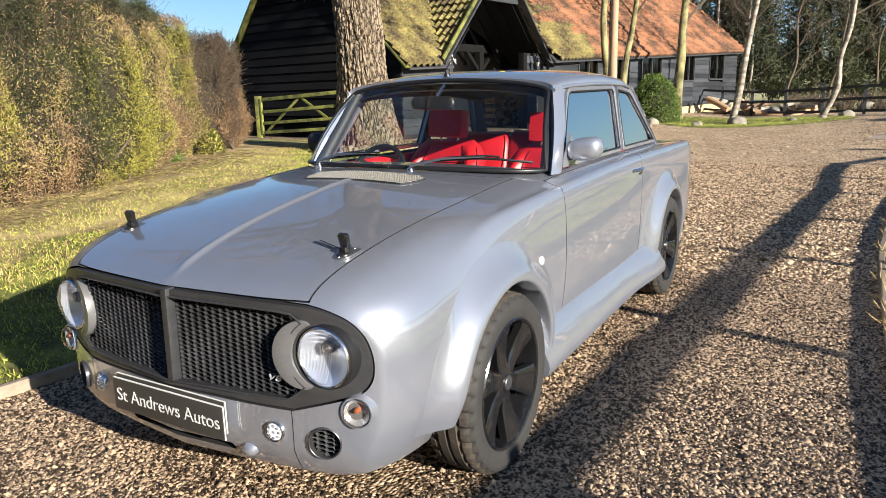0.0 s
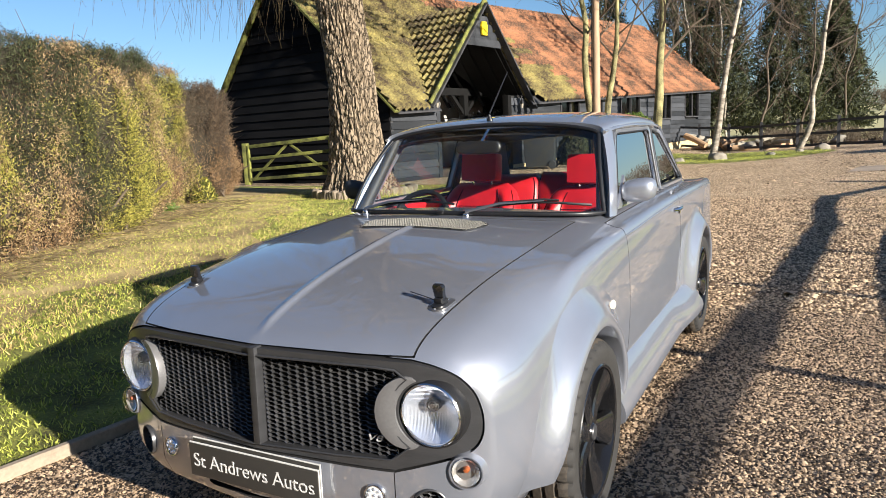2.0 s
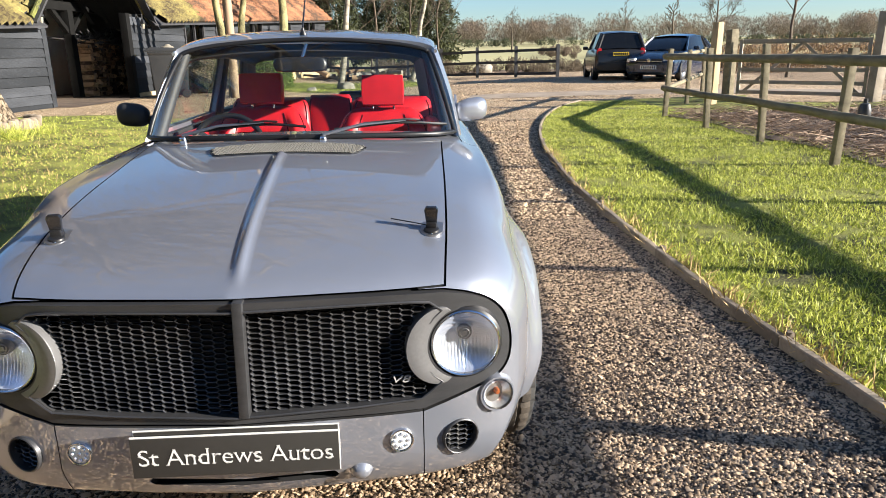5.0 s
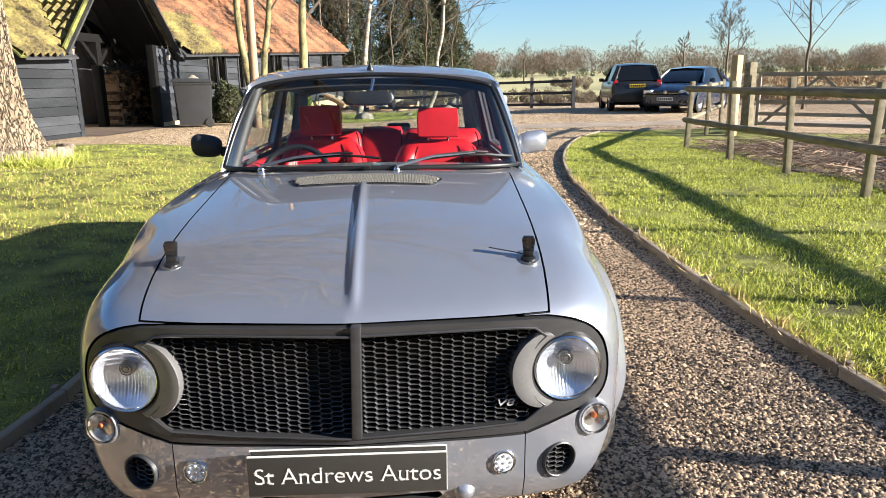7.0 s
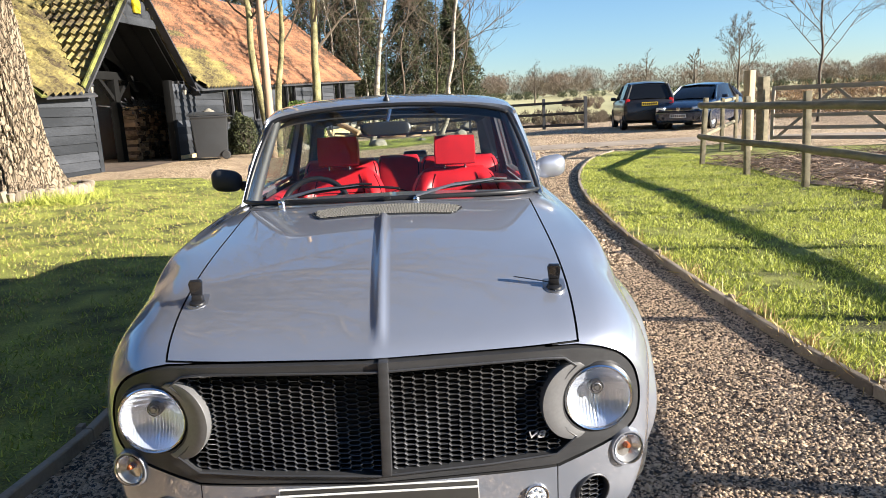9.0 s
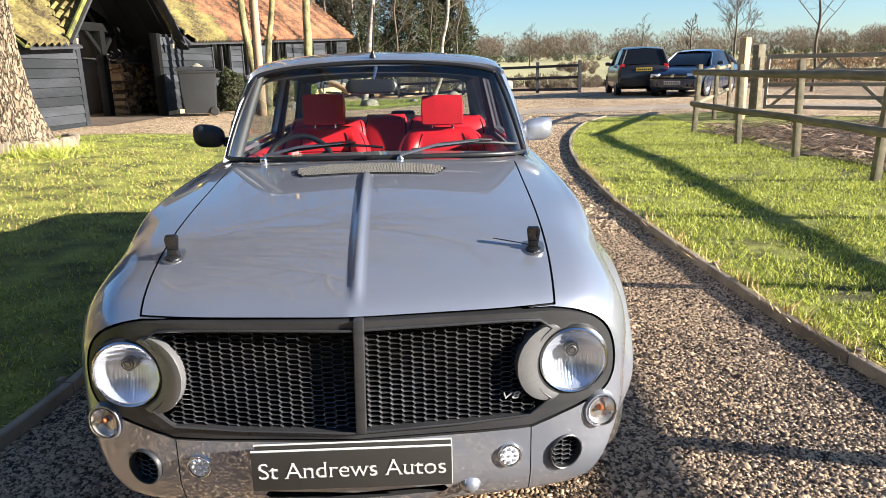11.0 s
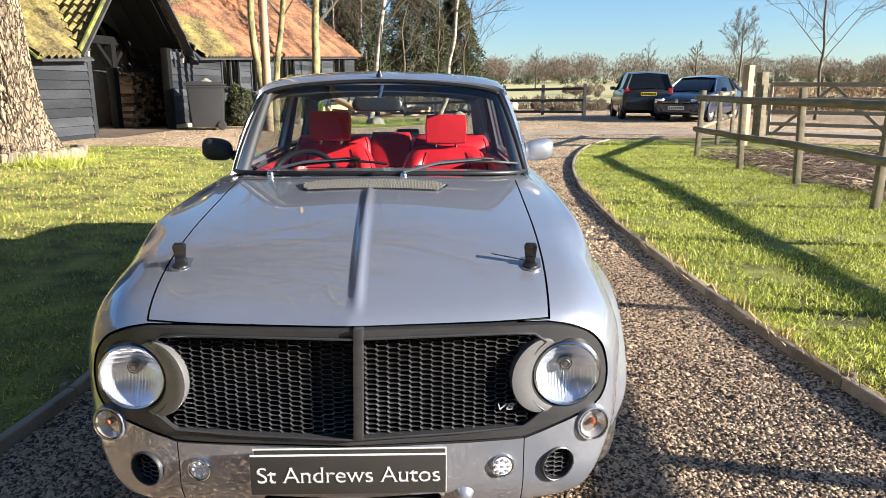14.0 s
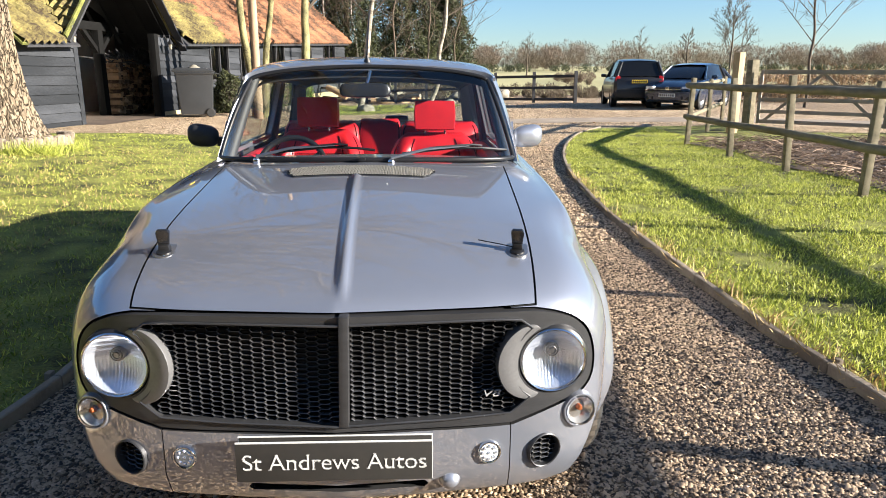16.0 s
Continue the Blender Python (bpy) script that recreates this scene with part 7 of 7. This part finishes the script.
def conifer(x, y, h, r, count, seed, label):
    root = thing("conifer_tree", label, "tree", group="conifers behind the yard")
    r2 = np.random.default_rng(seed)
    z0 = ground_z(x, y)
    part("trunk", Mesh().tube([(x, y, z0 - 0.1), (x, y, z0 + h * 0.97)], [0.28, 0.04], 9), M_TWIG, root)
    t = 0.12 + 0.88 * r2.uniform(0, 1, count) ** 1.15
    a = r2.uniform(0, 2 * math.pi, count)
    tier = 0.75 + 0.25 * np.sin(t * 46 + np.sin(a * 3) * 1.5)
    lobe = 1 + 0.25 * np.sin(a * 5 + t * 20) + 0.18 * np.sin(a * 2 + t * 9 + seed)
    rr = r * (1 - t) ** 0.75 * (0.45 + 0.55 * tier) * lobe * r2.uniform(0.35, 1.0, count) ** 0.5 + 0.1
    pts = np.stack([x + rr * np.cos(a), y + rr * np.sin(a), z0 + h * t - 0.25 * rr], 1)
    blades("needles", pts, 0.34, 0.075, M_DARKLEAF, "", "", up=-0.25, par=root)
    return root


conifer(-4.4, 45.0, 12.0, 3.2, 21000, 1, "tall dark green conifer behind the yard")
conifer(-0.6, 47.5, 11.0, 3.4, 21000, 2, "tall dark green conifer behind the yard")
conifer(2.0, 50.0, 9.0, 2.7, 18000, 3, "broad dark green conifer behind the yard")
conifer(-7.5, 49.0, 13.0, 3.8, 15000, 4, "tall dark green conifer behind the barn")
conifer(-12.5, 50.0, 12.0, 4.0, 12000, 5, "tall dark green conifer behind the barn")
for k, (x, y) in enumerate(((-1.6, 41.5), (-5.2, 42.5), (2.4, 46.5), (-9.0, 44.5), (0.4, 44.0), (-3.4, 43.0), (-6.8, 43.5))):
    bare_tree("yard_tree", x, y, 11.0, 0.075, "bare thin tree among the conifers", M_BIRCH if k % 2 else M_TWIG, 30 + k, lean=(0.8 * (-1) ** k, 0), crook=0.9, first=0.12, minr=0.010)

# grass island with stones
isl = [(-2.1 + 3.9 * math.cos(a) * (1 + 0.1 * math.sin(3 * a)), 27.4 + 3.6 * math.sin(a)) for a in np.linspace(0, 2 * math.pi, 33)[:-1]]
c0 = (-2.1, 27.4)
rows = [[(c0[0] + (x - c0[0]) * f, c0[1] + (y - c0[1]) * f, ground_z(c0[0] + (x - c0[0]) * f, c0[1] + (y - c0[1]) * f) + 0.05 - (0.045 if f > 0.97 else 0)) for x, y in isl + isl[:1]] for f in (0.02, 0.35, 0.7, 0.92, 1.0)]
solo("grass_island", Mesh().grid(rows), M_LAWN, "round island of green grass in the yard", "lawn", kind="structure", fix=False)


def boulder(x, y, r, label, category="stone", material=M_STONE, seed=0, group="", squash=0.65):
    bm = bmesh.new()
    bmesh.ops.create_icosphere(bm, subdivisions=3, radius=1.0)
    for v in bm.verts:
        f = 1 + 0.30 * noise.noise(v.co * 1.3 + Vector((seed * 3.1, 0, 0))) + 0.10 * noise.noise(v.co * 3.5 + Vector((0, seed, 0)))
        v.co = Vector((v.co.x * r * f, v.co.y * r * f, v.co.z * r * f * squash))
    me = bpy.data.meshes.new("stone")
    bm.to_mesh(me)
    bm.free()
    me.materials.append(material)
    me.shade_smooth()
    return thing("stone", label, category, pose(x, y, ground_z(x, y) + r * squash * 0.45, 0, 0, seed * 50), group, mesh=me)


for i, (x, y, r) in enumerate(((-4.5, 24.4, 0.24), (-1.85, 25.6, 0.32), (-0.2, 27.0, 0.17), (0.7, 28.3, 0.16), (1.45, 29.0, 0.28), (-3.0, 24.6, 0.19))):
    boulder(x, y, r, "pale rounded field stone at the grass edge", seed=i + 1, group="stones round the island")
rnd = random.Random(8)
for i in range(9):
    boulder(-1.5 + rnd.uniform(-2.0, 6.0), 37.5 + rnd.uniform(-1.5, 2.5), rnd.uniform(0.3, 0.65), "rough stone in the rubble heap", seed=20 + i, group="rubble beyond the fence")
for i in range(16):
    x, y, a = -2.8 + rnd.uniform(-1.6, 2.6), 35.0 + rnd.uniform(-0.8, 1.2), rnd.uniform(-40, 70)
    rr = rnd.uniform(0.08, 0.20)
    solo("log", Mesh().tube([(-rnd.uniform(0.4, 0.8), 0, 0), (0, 0.02, 0.02), (rnd.uniform(0.4, 0.8), 0, 0)], [rr, rr * 0.97, rr * 0.92], 10), M_FIREWOOD if i % 3 else M_STONE, "sawn brown tree log lying in a heap", "log", pose(x, y, ground_z(x, y) + rr * 0.9 + rnd.choice((0, 0, 0.22, 0.4)), 0, rnd.uniform(-30, 45), a), group="logs heaped in the yard")

# dark rail fence across the back of the yard
bf = thing("yard_fence", "dark timber post-and-rail fence across the back of the yard", "fence")
BFL = [Vector((6.5, 27.4, 0)).lerp(Vector((-7.0, 38.5, 0)), t) for t in np.linspace(0, 1, 10)]
for p in BFL:
    part("post", Mesh().box((0.12, 0.12, 1.35), Matrix.Translation(p + Vector((0, 0, ground_z(p.x, p.y) + 0.6)))), M_BEAM, bf)
for a, b in zip(BFL, BFL[1:]):
    for z in (0.15, 0.62, 1.08):
        part("rail", Mesh().span(a + Vector((0, 0, ground_z(a.x, a.y) + z)), b + Vector((0, 0, ground_z(b.x, b.y) + z)), 0.05, 0.11), M_BEAM, bf)

# ---------------------------------------------------------------- two parked cars
M_BLUE = mat("navy_paint", (0.012, 0.026, 0.060), 0.22, 0.3, 0.05, 2, 9, 0.0, coat=0.8)
M_DARKGREY = mat("charcoal_paint", (0.022, 0.021, 0.022), 0.28, 0.3, 0.05, 2, 9, 0.0, coat=0.6)
M_DARKGLASS = mat("dark_glass", (0.008, 0.009, 0.011), 0.10, 0, 0.05, 2, 9, 0.0, spec=0.35)
M_REDLAMP = mat("red_lamp", (0.45, 0.015, 0.02), 0.2, 0, 0.1, 20, 60, 0.0)
M_YPLATE = mat("yellow_plate", (0.75, 0.50, 0.03), 0.4, 0, 0.05)


def parked(name, label, m, sections, material, wheels, roof_from):
    """sections: (y, half width, floor z, waist z, roof z, half width at roof); y runs from nose to tail."""
    c = thing(name, label, "car", m)
    low, top = [], []
    for y, w, zf, zw, zr, wr in sections:
        low.append([(0, y, zf), (w * 0.88, y, zf), (w * 0.985, y, zf + 0.10), (w, y, zf + 0.30), (w * 1.0, y, (zf + zw) / 2 + 0.1), (w * 0.97, y, zw - 0.05), (w * 0.93, y, zw), (0, y, zw + 0.02)])
        top.append((y, w, zw, zr, wr))
    rows = [r + [(-x, y, z) for x, y, z in r[-2:0:-1]] for r in low]
    b = Mesh().grid(rows, wrap=True)
    n = len(rows[0])
    b.f += [tuple(range(n)), tuple(range((len(rows) - 1) * n, len(rows) * n))]
    part("body", b, material, c, smooth=40)
    gl, rf = [], []
    for y, w, zw, zr, wr in top:
        if zr > zw + 0.01:
            gl.append([(w * 0.92, y, zw - 0.02), (wr, y, zr), (0, y, zr + 0.03), (-wr, y, zr), (-w * 0.92, y, zw - 0.02)])
    part("glasshouse", Mesh().grid(gl), M_DARKGLASS, c, smooth=30)
    rf = [[(wr * 1.03, y, zr - 0.02), (wr * 0.9, y, zr + 0.025), (0, y, zr + 0.055), (-wr * 0.9, y, zr + 0.025), (-wr * 1.03, y, zr - 0.02)] for y, w, zw, zr, wr in top if zr > roof_from]
    part("roof", Mesh().grid(rf), material, c, smooth=50)
    for s in (-1, 1):
        gs = [t for t in top if t[3] > t[2] + 0.01]
        part("front_pillar", Mesh().tube([(s * gs[0][1] * 0.92, gs[0][0], gs[0][2]), (s * gs[1][4], gs[1][0], gs[1][3])], 0.035, 6), material, c)
        part("rear_pillar", Mesh().tube([(s * gs[-1][1] * 0.92, gs[-1][0], gs[-1][2]), (s * gs[-2][4], gs[-2][0], gs[-2][3])], 0.06, 6), material, c)
        mid = gs[len(gs) // 2]
        part("centre_pillar", Mesh().tube([(s * mid[1] * 0.93, mid[0], mid[2]), (s * mid[4] * 1.0, mid[0], mid[3])], 0.035, 6), M_BLACK, c)
        for y in wheels:
            w0 = sections[2][1]
            wh = new("wheel")
            wh.parent = c
            wh.matrix_local = pose(s * (w0 + 0.005), y, 0.32, 0, 90 * s, 0)
            part("tyre", Mesh().turn([(0.20, -0.01), (0.29, 0.0), (0.32, -0.03), (0.32, -0.17), (0.29, -0.2), (0.2, -0.2)], 28), M_RUBBER, wh)
            part("rim", Mesh().turn([(0, -0.03), (0.05, -0.02), (0.06, -0.04), (0.18, -0.03), (0.205, -0.012), (0.205, -0.06)], 28), M_STEEL, wh)
            part("arch", Mesh().turn([(0.33, -0.16), (0.36, 0.003), (0.385, 0.0)], 24), M_BLACK, wh)
        mr = part("door_mirror", put(cushion((0.2, 0.1, 0.13), 0.2, 4), pose(s * (sections[2][1] + 0.10), gs[0][0] + 0.55, gs[0][2] + 0.08)), material, c, smooth=60)
    return c


van_sec = [(-2.0, 0.60, 0.35, 0.62, 0.62, 0.5), (-1.85, 0.78, 0.25, 0.78, 0.78, 0.6), (-1.2, 0.85, 0.2, 0.93, 0.93, 0.6), (-0.75, 0.855, 0.2, 0.98, 1.0, 0.66), (0.0, 0.855, 0.2, 1.0, 1.50, 0.62), (0.7, 0.855, 0.2, 1.01, 1.58, 0.62), (1.5, 0.855, 0.2, 1.02, 1.55, 0.60), (1.80, 0.85, 0.25, 1.02, 1.50, 0.60), (1.96, 0.84, 0.3, 1.0, 1.02, 0.72), (2.05, 0.75, 0.35, 0.92, 0.92, 0.6)]
vz = ground_z(7.8, 24.7)
van = parked("mini_mpv", "dark charcoal small family car parked with its tail to the yard", Matrix.Translation((7.95, 24.75, vz)) @ pose(0, 0, 0, 0, 0, 172), van_sec, M_DARKGREY, (-1.28, 1.28), 1.3)
for s in (-1, 1):
    part("tail_lamp", put(cushion((0.16, 0.08, 0.20), 0.15, 4), pose(s * 0.72, 1.97, 0.95)), M_REDLAMP, van, "red tail lamp", smooth=60)
part("bumper", put(cushion((1.62, 0.16, 0.30), 0.12, 5), pose(0, 1.99, 0.46)), M_BLACK, van, smooth=60)
part("number_plate", Mesh().box((0.52, 0.012, 0.11), pose(0, 2.072, 0.86)), M_YPLATE, van, "yellow plate with dark bars")
for k in range(7):
    part("plate_bar", Mesh().box((0.045, 0.004, 0.07), pose(-0.21 + k * 0.07, 2.080, 0.86)), M_BLACK, van)
hat_sec = [(-2.12, 0.62, 0.30, 0.62, 0.62, 0.5), (-2.0, 0.80, 0.22, 0.72, 0.72, 0.6), (-1.5, 0.88, 0.18, 0.86, 0.86, 0.6), (-1.0, 0.89, 0.18, 0.94, 0.96, 0.68), (-0.2, 0.89, 0.18, 0.96, 1.38, 0.60), (0.5, 0.89, 0.18, 0.97, 1.45, 0.60), (1.3, 0.89, 0.18, 0.98, 1.42, 0.58), (1.75, 0.88, 0.2, 0.98, 1.30, 0.56), (2.05, 0.86, 0.25, 0.96, 0.98, 0.68), (2.13, 0.76, 0.32, 0.86, 0.86, 0.6)]
hz = ground_z(9.5, 23)
hat = parked("hatchback", "dark blue hatchback parked nose towards the drive", Matrix.Translation((9.55, 23.15, hz)) @ pose(0, 0, 0, 0, 0, -39), hat_sec, M_BLUE, (-1.32, 1.31), 1.2)
for s in (-1, 1):
    part("headlamp", put(cushion((0.34, 0.12, 0.12), 0.12, 4), pose(s * 0.60, -2.02, 0.66, 0, 0, s * 12)), M_REFLECT, hat, "clear headlamp", smooth=60)
    part("fog_vent", put(cushion((0.26, 0.08, 0.11), 0.1, 4), pose(s * 0.58, -2.07, 0.36, 0, 0, s * 10)), M_BLACK, hat, smooth=60)
part("grille", Mesh().box((0.86, 0.04, 0.07), pose(0, -2.12, 0.66)), M_BLACK, hat)
part("grille_bar", Mesh().box((0.9, 0.045, 0.012), pose(0, -2.125, 0.625)), M_CHROME, hat)
part("emblem", Mesh().turn([(0.0, 0.01), (0.06, 0.008), (0.065, 0.0)], 24, pose(0, -2.14, 0.66, 90, 0, 0)), M_CHROME, hat, "plain round chrome disc")
part("number_plate", Mesh().box((0.52, 0.014, 0.11), pose(0, -2.15, 0.44)), M_WHITE, hat, "white plate with dark bars")
for k in range(7):
    part("plate_bar", Mesh().box((0.045, 0.004, 0.07), pose(-0.21 + k * 0.07, -2.159, 0.44)), M_BLACK, hat)

# tarmac lane in front of the gates
rows = []
for t in np.linspace(0, 1, 24):
    x, y = 2.2 + 14 * t, 18.6 - 4.2 * t ** 1.3 + 0.6 * math.sin(t * 3)
    rows.append([(x + 0.15, y + 0.75, ground_z(x, y + 0.75) + 0.012), (x, y, ground_z(x, y) + 0.03), (x - 0.2, y - 0.75, ground_z(x, y - 0.75) + 0.012)])
solo("lane", Mesh().grid(rows), mat("worn_tarmac", (0.22, 0.175, 0.13), 0.9, 0, 0.2, 1.5, 60, 0.5, color2=(0.42, 0.34, 0.26)), "worn gravelled tarmac lane", "road", kind="structure", fix=False)

# ---------------------------------------------------------------- far hedgerow and wood
def far_z(y):
    return 0.14 + 0.0175 * (y - 38) if y > 20 else 0.0


r3 = np.random.default_rng(77)


def wood(name, n_tree, x0, x1, y0, y1, h0, h1, per, size, material, label, low=0.25):
    pts = []
    for _ in range(n_tree):
        x, y, h = r3.uniform(x0, x1), r3.uniform(y0, y1), r3.uniform(h0, h1)
        w = h * r3.uniform(0.32, 0.5)
        q = r3.normal(size=(per, 3))
        q /= np.linalg.norm(q, axis=1)[:, None]
        q *= r3.uniform(0.3, 1.0, per)[:, None] ** 0.5
        pts.append(np.stack([x + q[:, 0] * w, y + q[:, 1] * w, far_z(y) + h * (low + 0.375 + q[:, 2] * 0.375)], 1))
    return blades(name, np.concatenate(pts), size, size * 0.16, material, label, "wood", up=1.2)


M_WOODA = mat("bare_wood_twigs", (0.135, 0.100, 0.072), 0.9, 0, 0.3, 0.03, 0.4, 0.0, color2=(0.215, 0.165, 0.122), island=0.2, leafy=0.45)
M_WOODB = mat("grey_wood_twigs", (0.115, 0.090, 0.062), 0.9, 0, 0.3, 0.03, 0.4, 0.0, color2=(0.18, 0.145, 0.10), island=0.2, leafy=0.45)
# unseen trees added behind the camera to block sky light and darken reflections
wood("tree_belt", 46, -26, 13, -17, -11, 7.0, 10.5, 420, 0.9, M_WOODB, "bare brown trees added out of view behind the drive to cut sky light", 0.05)
wood("tree_belt", 40, -26, 13, -13, -10, 4.0, 6.5, 420, 0.6, M_DARKLEAF, "dark evergreen hedge added out of view behind the drive to cut sky light", 0.0)
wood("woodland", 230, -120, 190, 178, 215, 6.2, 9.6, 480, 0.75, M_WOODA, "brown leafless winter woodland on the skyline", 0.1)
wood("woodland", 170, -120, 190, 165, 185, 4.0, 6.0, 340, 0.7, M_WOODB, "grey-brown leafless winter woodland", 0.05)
wood("hedgerow", 200, -80, 130, 150, 156, 1.6, 2.6, 230, 0.4, M_DARKLEAF, "dark clipped field hedgerow", 0.0)
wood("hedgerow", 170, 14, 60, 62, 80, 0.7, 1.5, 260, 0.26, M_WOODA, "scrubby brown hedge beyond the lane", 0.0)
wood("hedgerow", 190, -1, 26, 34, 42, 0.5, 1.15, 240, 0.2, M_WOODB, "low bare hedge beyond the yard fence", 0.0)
wood("beech_hedge", 44, 13.5, 27, 26.5, 29, 1.8, 2.7, 300, 0.17, M_BROWNLEAF, "beech hedge holding brown winter leaves", 0.0)

# ---------------------------------------------------------------- loose gravel and grass
def keep_out(x, y):
    """True under the car's body, where no loose stones are laid."""
    return -0.62 < x < 0.6 and 0.6 < y < 4.4


def pebbles(name, n, box, size, seed, label, where=None, material=M_PEBBLE):
    r4 = np.random.default_rng(seed)
    x, y = r4.uniform(box[0], box[1], n), r4.uniform(box[2], box[3], n)
    ok = np.array([(where(a, b) if where else KERB_L(b) + 0.03 < a < KERB_R(b) - 0.01) and not keep_out(a, b) for a, b in zip(x, y)])
    x, y = x[ok], y[ok]
    n = len(x)
    z = np.array([ground_z(a, b) for a, b in zip(x, y)])
    base = np.array([(1, 0, -0.3), (0.3, 0.95, -0.2), (-0.8, 0.6, -0.3), (-0.8, -0.6, -0.4), (0.3, -0.95, -0.3), (0.1, 0.1, 1)], float)
    tri = np.array([(0, 1, 5), (1, 2, 5), (2, 3, 5), (3, 4, 5), (4, 0, 5)])
    v = base[None] * r4.uniform(0.75, 1.25, (n, 6, 1))
    v = v * np.stack([np.ones(n), r4.uniform(0.55, 0.9, n), r4.uniform(0.35, 0.65, n)], 1)[:, None]
    sz = size * np.exp(r4.normal(0, 0.35, n))
    a, t1 = r4.uniform(0, 2 * math.pi, n), r4.normal(0, 0.35, n)
    c, s = np.cos(a)[:, None], np.sin(a)[:, None]
    zt = v[:, :, 2] + v[:, :, 0] * t1[:, None]
    vx, vy = v[:, :, 0] * c - v[:, :, 1] * s, v[:, :, 0] * s + v[:, :, 1] * c
    out = np.stack([vx * sz[:, None] + x[:, None], vy * sz[:, None] + y[:, None], zt * sz[:, None] + (z + sz * 0.25 * r4.uniform(0.2, 1.3, n))[:, None]], 2).reshape(-1, 3)
    f = (tri[None] + 6 * np.arange(n)[:, None, None]).reshape(-1)
    me = bpy.data.meshes.new(name)
    me.vertices.add(6 * n)
    me.vertices.foreach_set("co", out.ravel())
    me.loops.add(15 * n)
    me.loops.foreach_set("vertex_index", f.astype(np.int32))
    me.polygons.add(5 * n)
    me.polygons.foreach_set("loop_start", np.arange(0, 15 * n, 3, dtype=np.int32))
    me.update(calc_edges=True)
    me.materials.append(material)
    return tagged(new(name, me), label, "gravel", "", "stuff")


pebbles("gravel", 230000, (-1.6, 2.2, -1.0, 4.2), 0.0068, 1, "loose brown and grey drive gravel")
pebbles("gravel", 80000, (-1.2, 3.4, 4.2, 13.0), 0.0110, 2, "loose golden-brown drive gravel", None, M_YARDPEBBLE)
pebbles("gravel", 50000, (-6.5, 6.5, 13.0, 27.0), 0.016, 3, "loose brown and grey yard gravel", lambda a, b: a < KERB_R(min(b, 16.1)) - 0.02 or b > 17.0, M_YARDPEBBLE)


def turf(name, n, box, test, length, seed, material, label, lift=0.025, up=1.1):
    r4 = np.random.default_rng(seed)
    x, y = r4.uniform(box[0], box[1], n), box[2] + (box[3] - box[2]) * r4.uniform(0, 1, n) ** 1.7
    ok = np.array([test(a, b) and noise.noise((a * 1.7, b * 1.7, 0)) + 0.9 * noise.noise((a * 9, b * 9, 2)) > -0.30 + r4.normal() * 0.2 for a, b in zip(x, y)])
    x, y = x[ok], y[ok]
    pts = np.stack([x, y, np.array([ground_z(a, b) + lift for a, b in zip(x, y)])], 1)
    return blades(name, pts, length, 0.0075, material, label, "grass", up=up)


turf("grass", 260000, (2.1, 6.0, 0.3, 15.5), lambda x, y: x > KERB_R(y) + 0.05 and x < 5.9, 0.042, 5, M_GRASSBLADE, "short sunlit lawn grass")
turf("grass", 130000, (-8.5, -1.4, 0.0, 13.2), lambda x, y: x < KERB_L(min(y, 13)) - 0.05, 0.038, 6, M_GRASSBLADE, "short patchy lawn grass")
M_LITTER = mat("dry_litter", (0.14, 0.090, 0.042), 0.8, 0, 0.4, 1.2, 12, 0.0, color2=(0.62, 0.46, 0.22), island=1.0, leafy=0.2)
turf("dead_leaves", 45000, (-9.8, -2.6, 0.0, 12.5), lambda x, y: x < HEDGE_X(y) + 2.9 + 0.5 * math.sin(y * 1.3), 0.045, 12, M_LITTER, "brown dead leaves and clippings under the hedge", 0.037, 0.3)
turf("grass", 45000, (-9.8, -2.6, 0.0, 12.8), lambda x, y: HEDGE_X(y) + 0.7 < x < HEDGE_X(y) + 3.2, 0.036, 14, M_GRASSBLADE, "sparse lawn grass between dry litter", 0.037)
turf("dry_grass", 20000, (-9.5, -2.0, 1.0, 11.0), lambda x, y: x < -2.2 - 0.25 * abs(y - 6), 0.06, 7, M_STRAW, "dry straw and litter on the lawn")
turf("grass", 22000, (-6.0, 1.9, 23.6, 31.2), lambda x, y: ((x + 2.1) / 3.8) ** 2 + ((y - 27.4) / 3.5) ** 2 < 1, 0.06, 15, M_GRASSBLADE, "short grass of the island in the yard", 0.05)
turf("tall_grass", 5000, (2.05, 2.35, -0.5, 9.0), lambda x, y: 0.0 < x - KERB_R(y) < 0.10, 0.12, 8, M_STRAW, "long dry grass along the edging")
turf("tall_grass", 1600, (-6.2, -5.2, 9.2, 10.4), lambda x, y: True, 0.22, 9, M_GRASSBLADE, "tufts of long grass by the trunk")
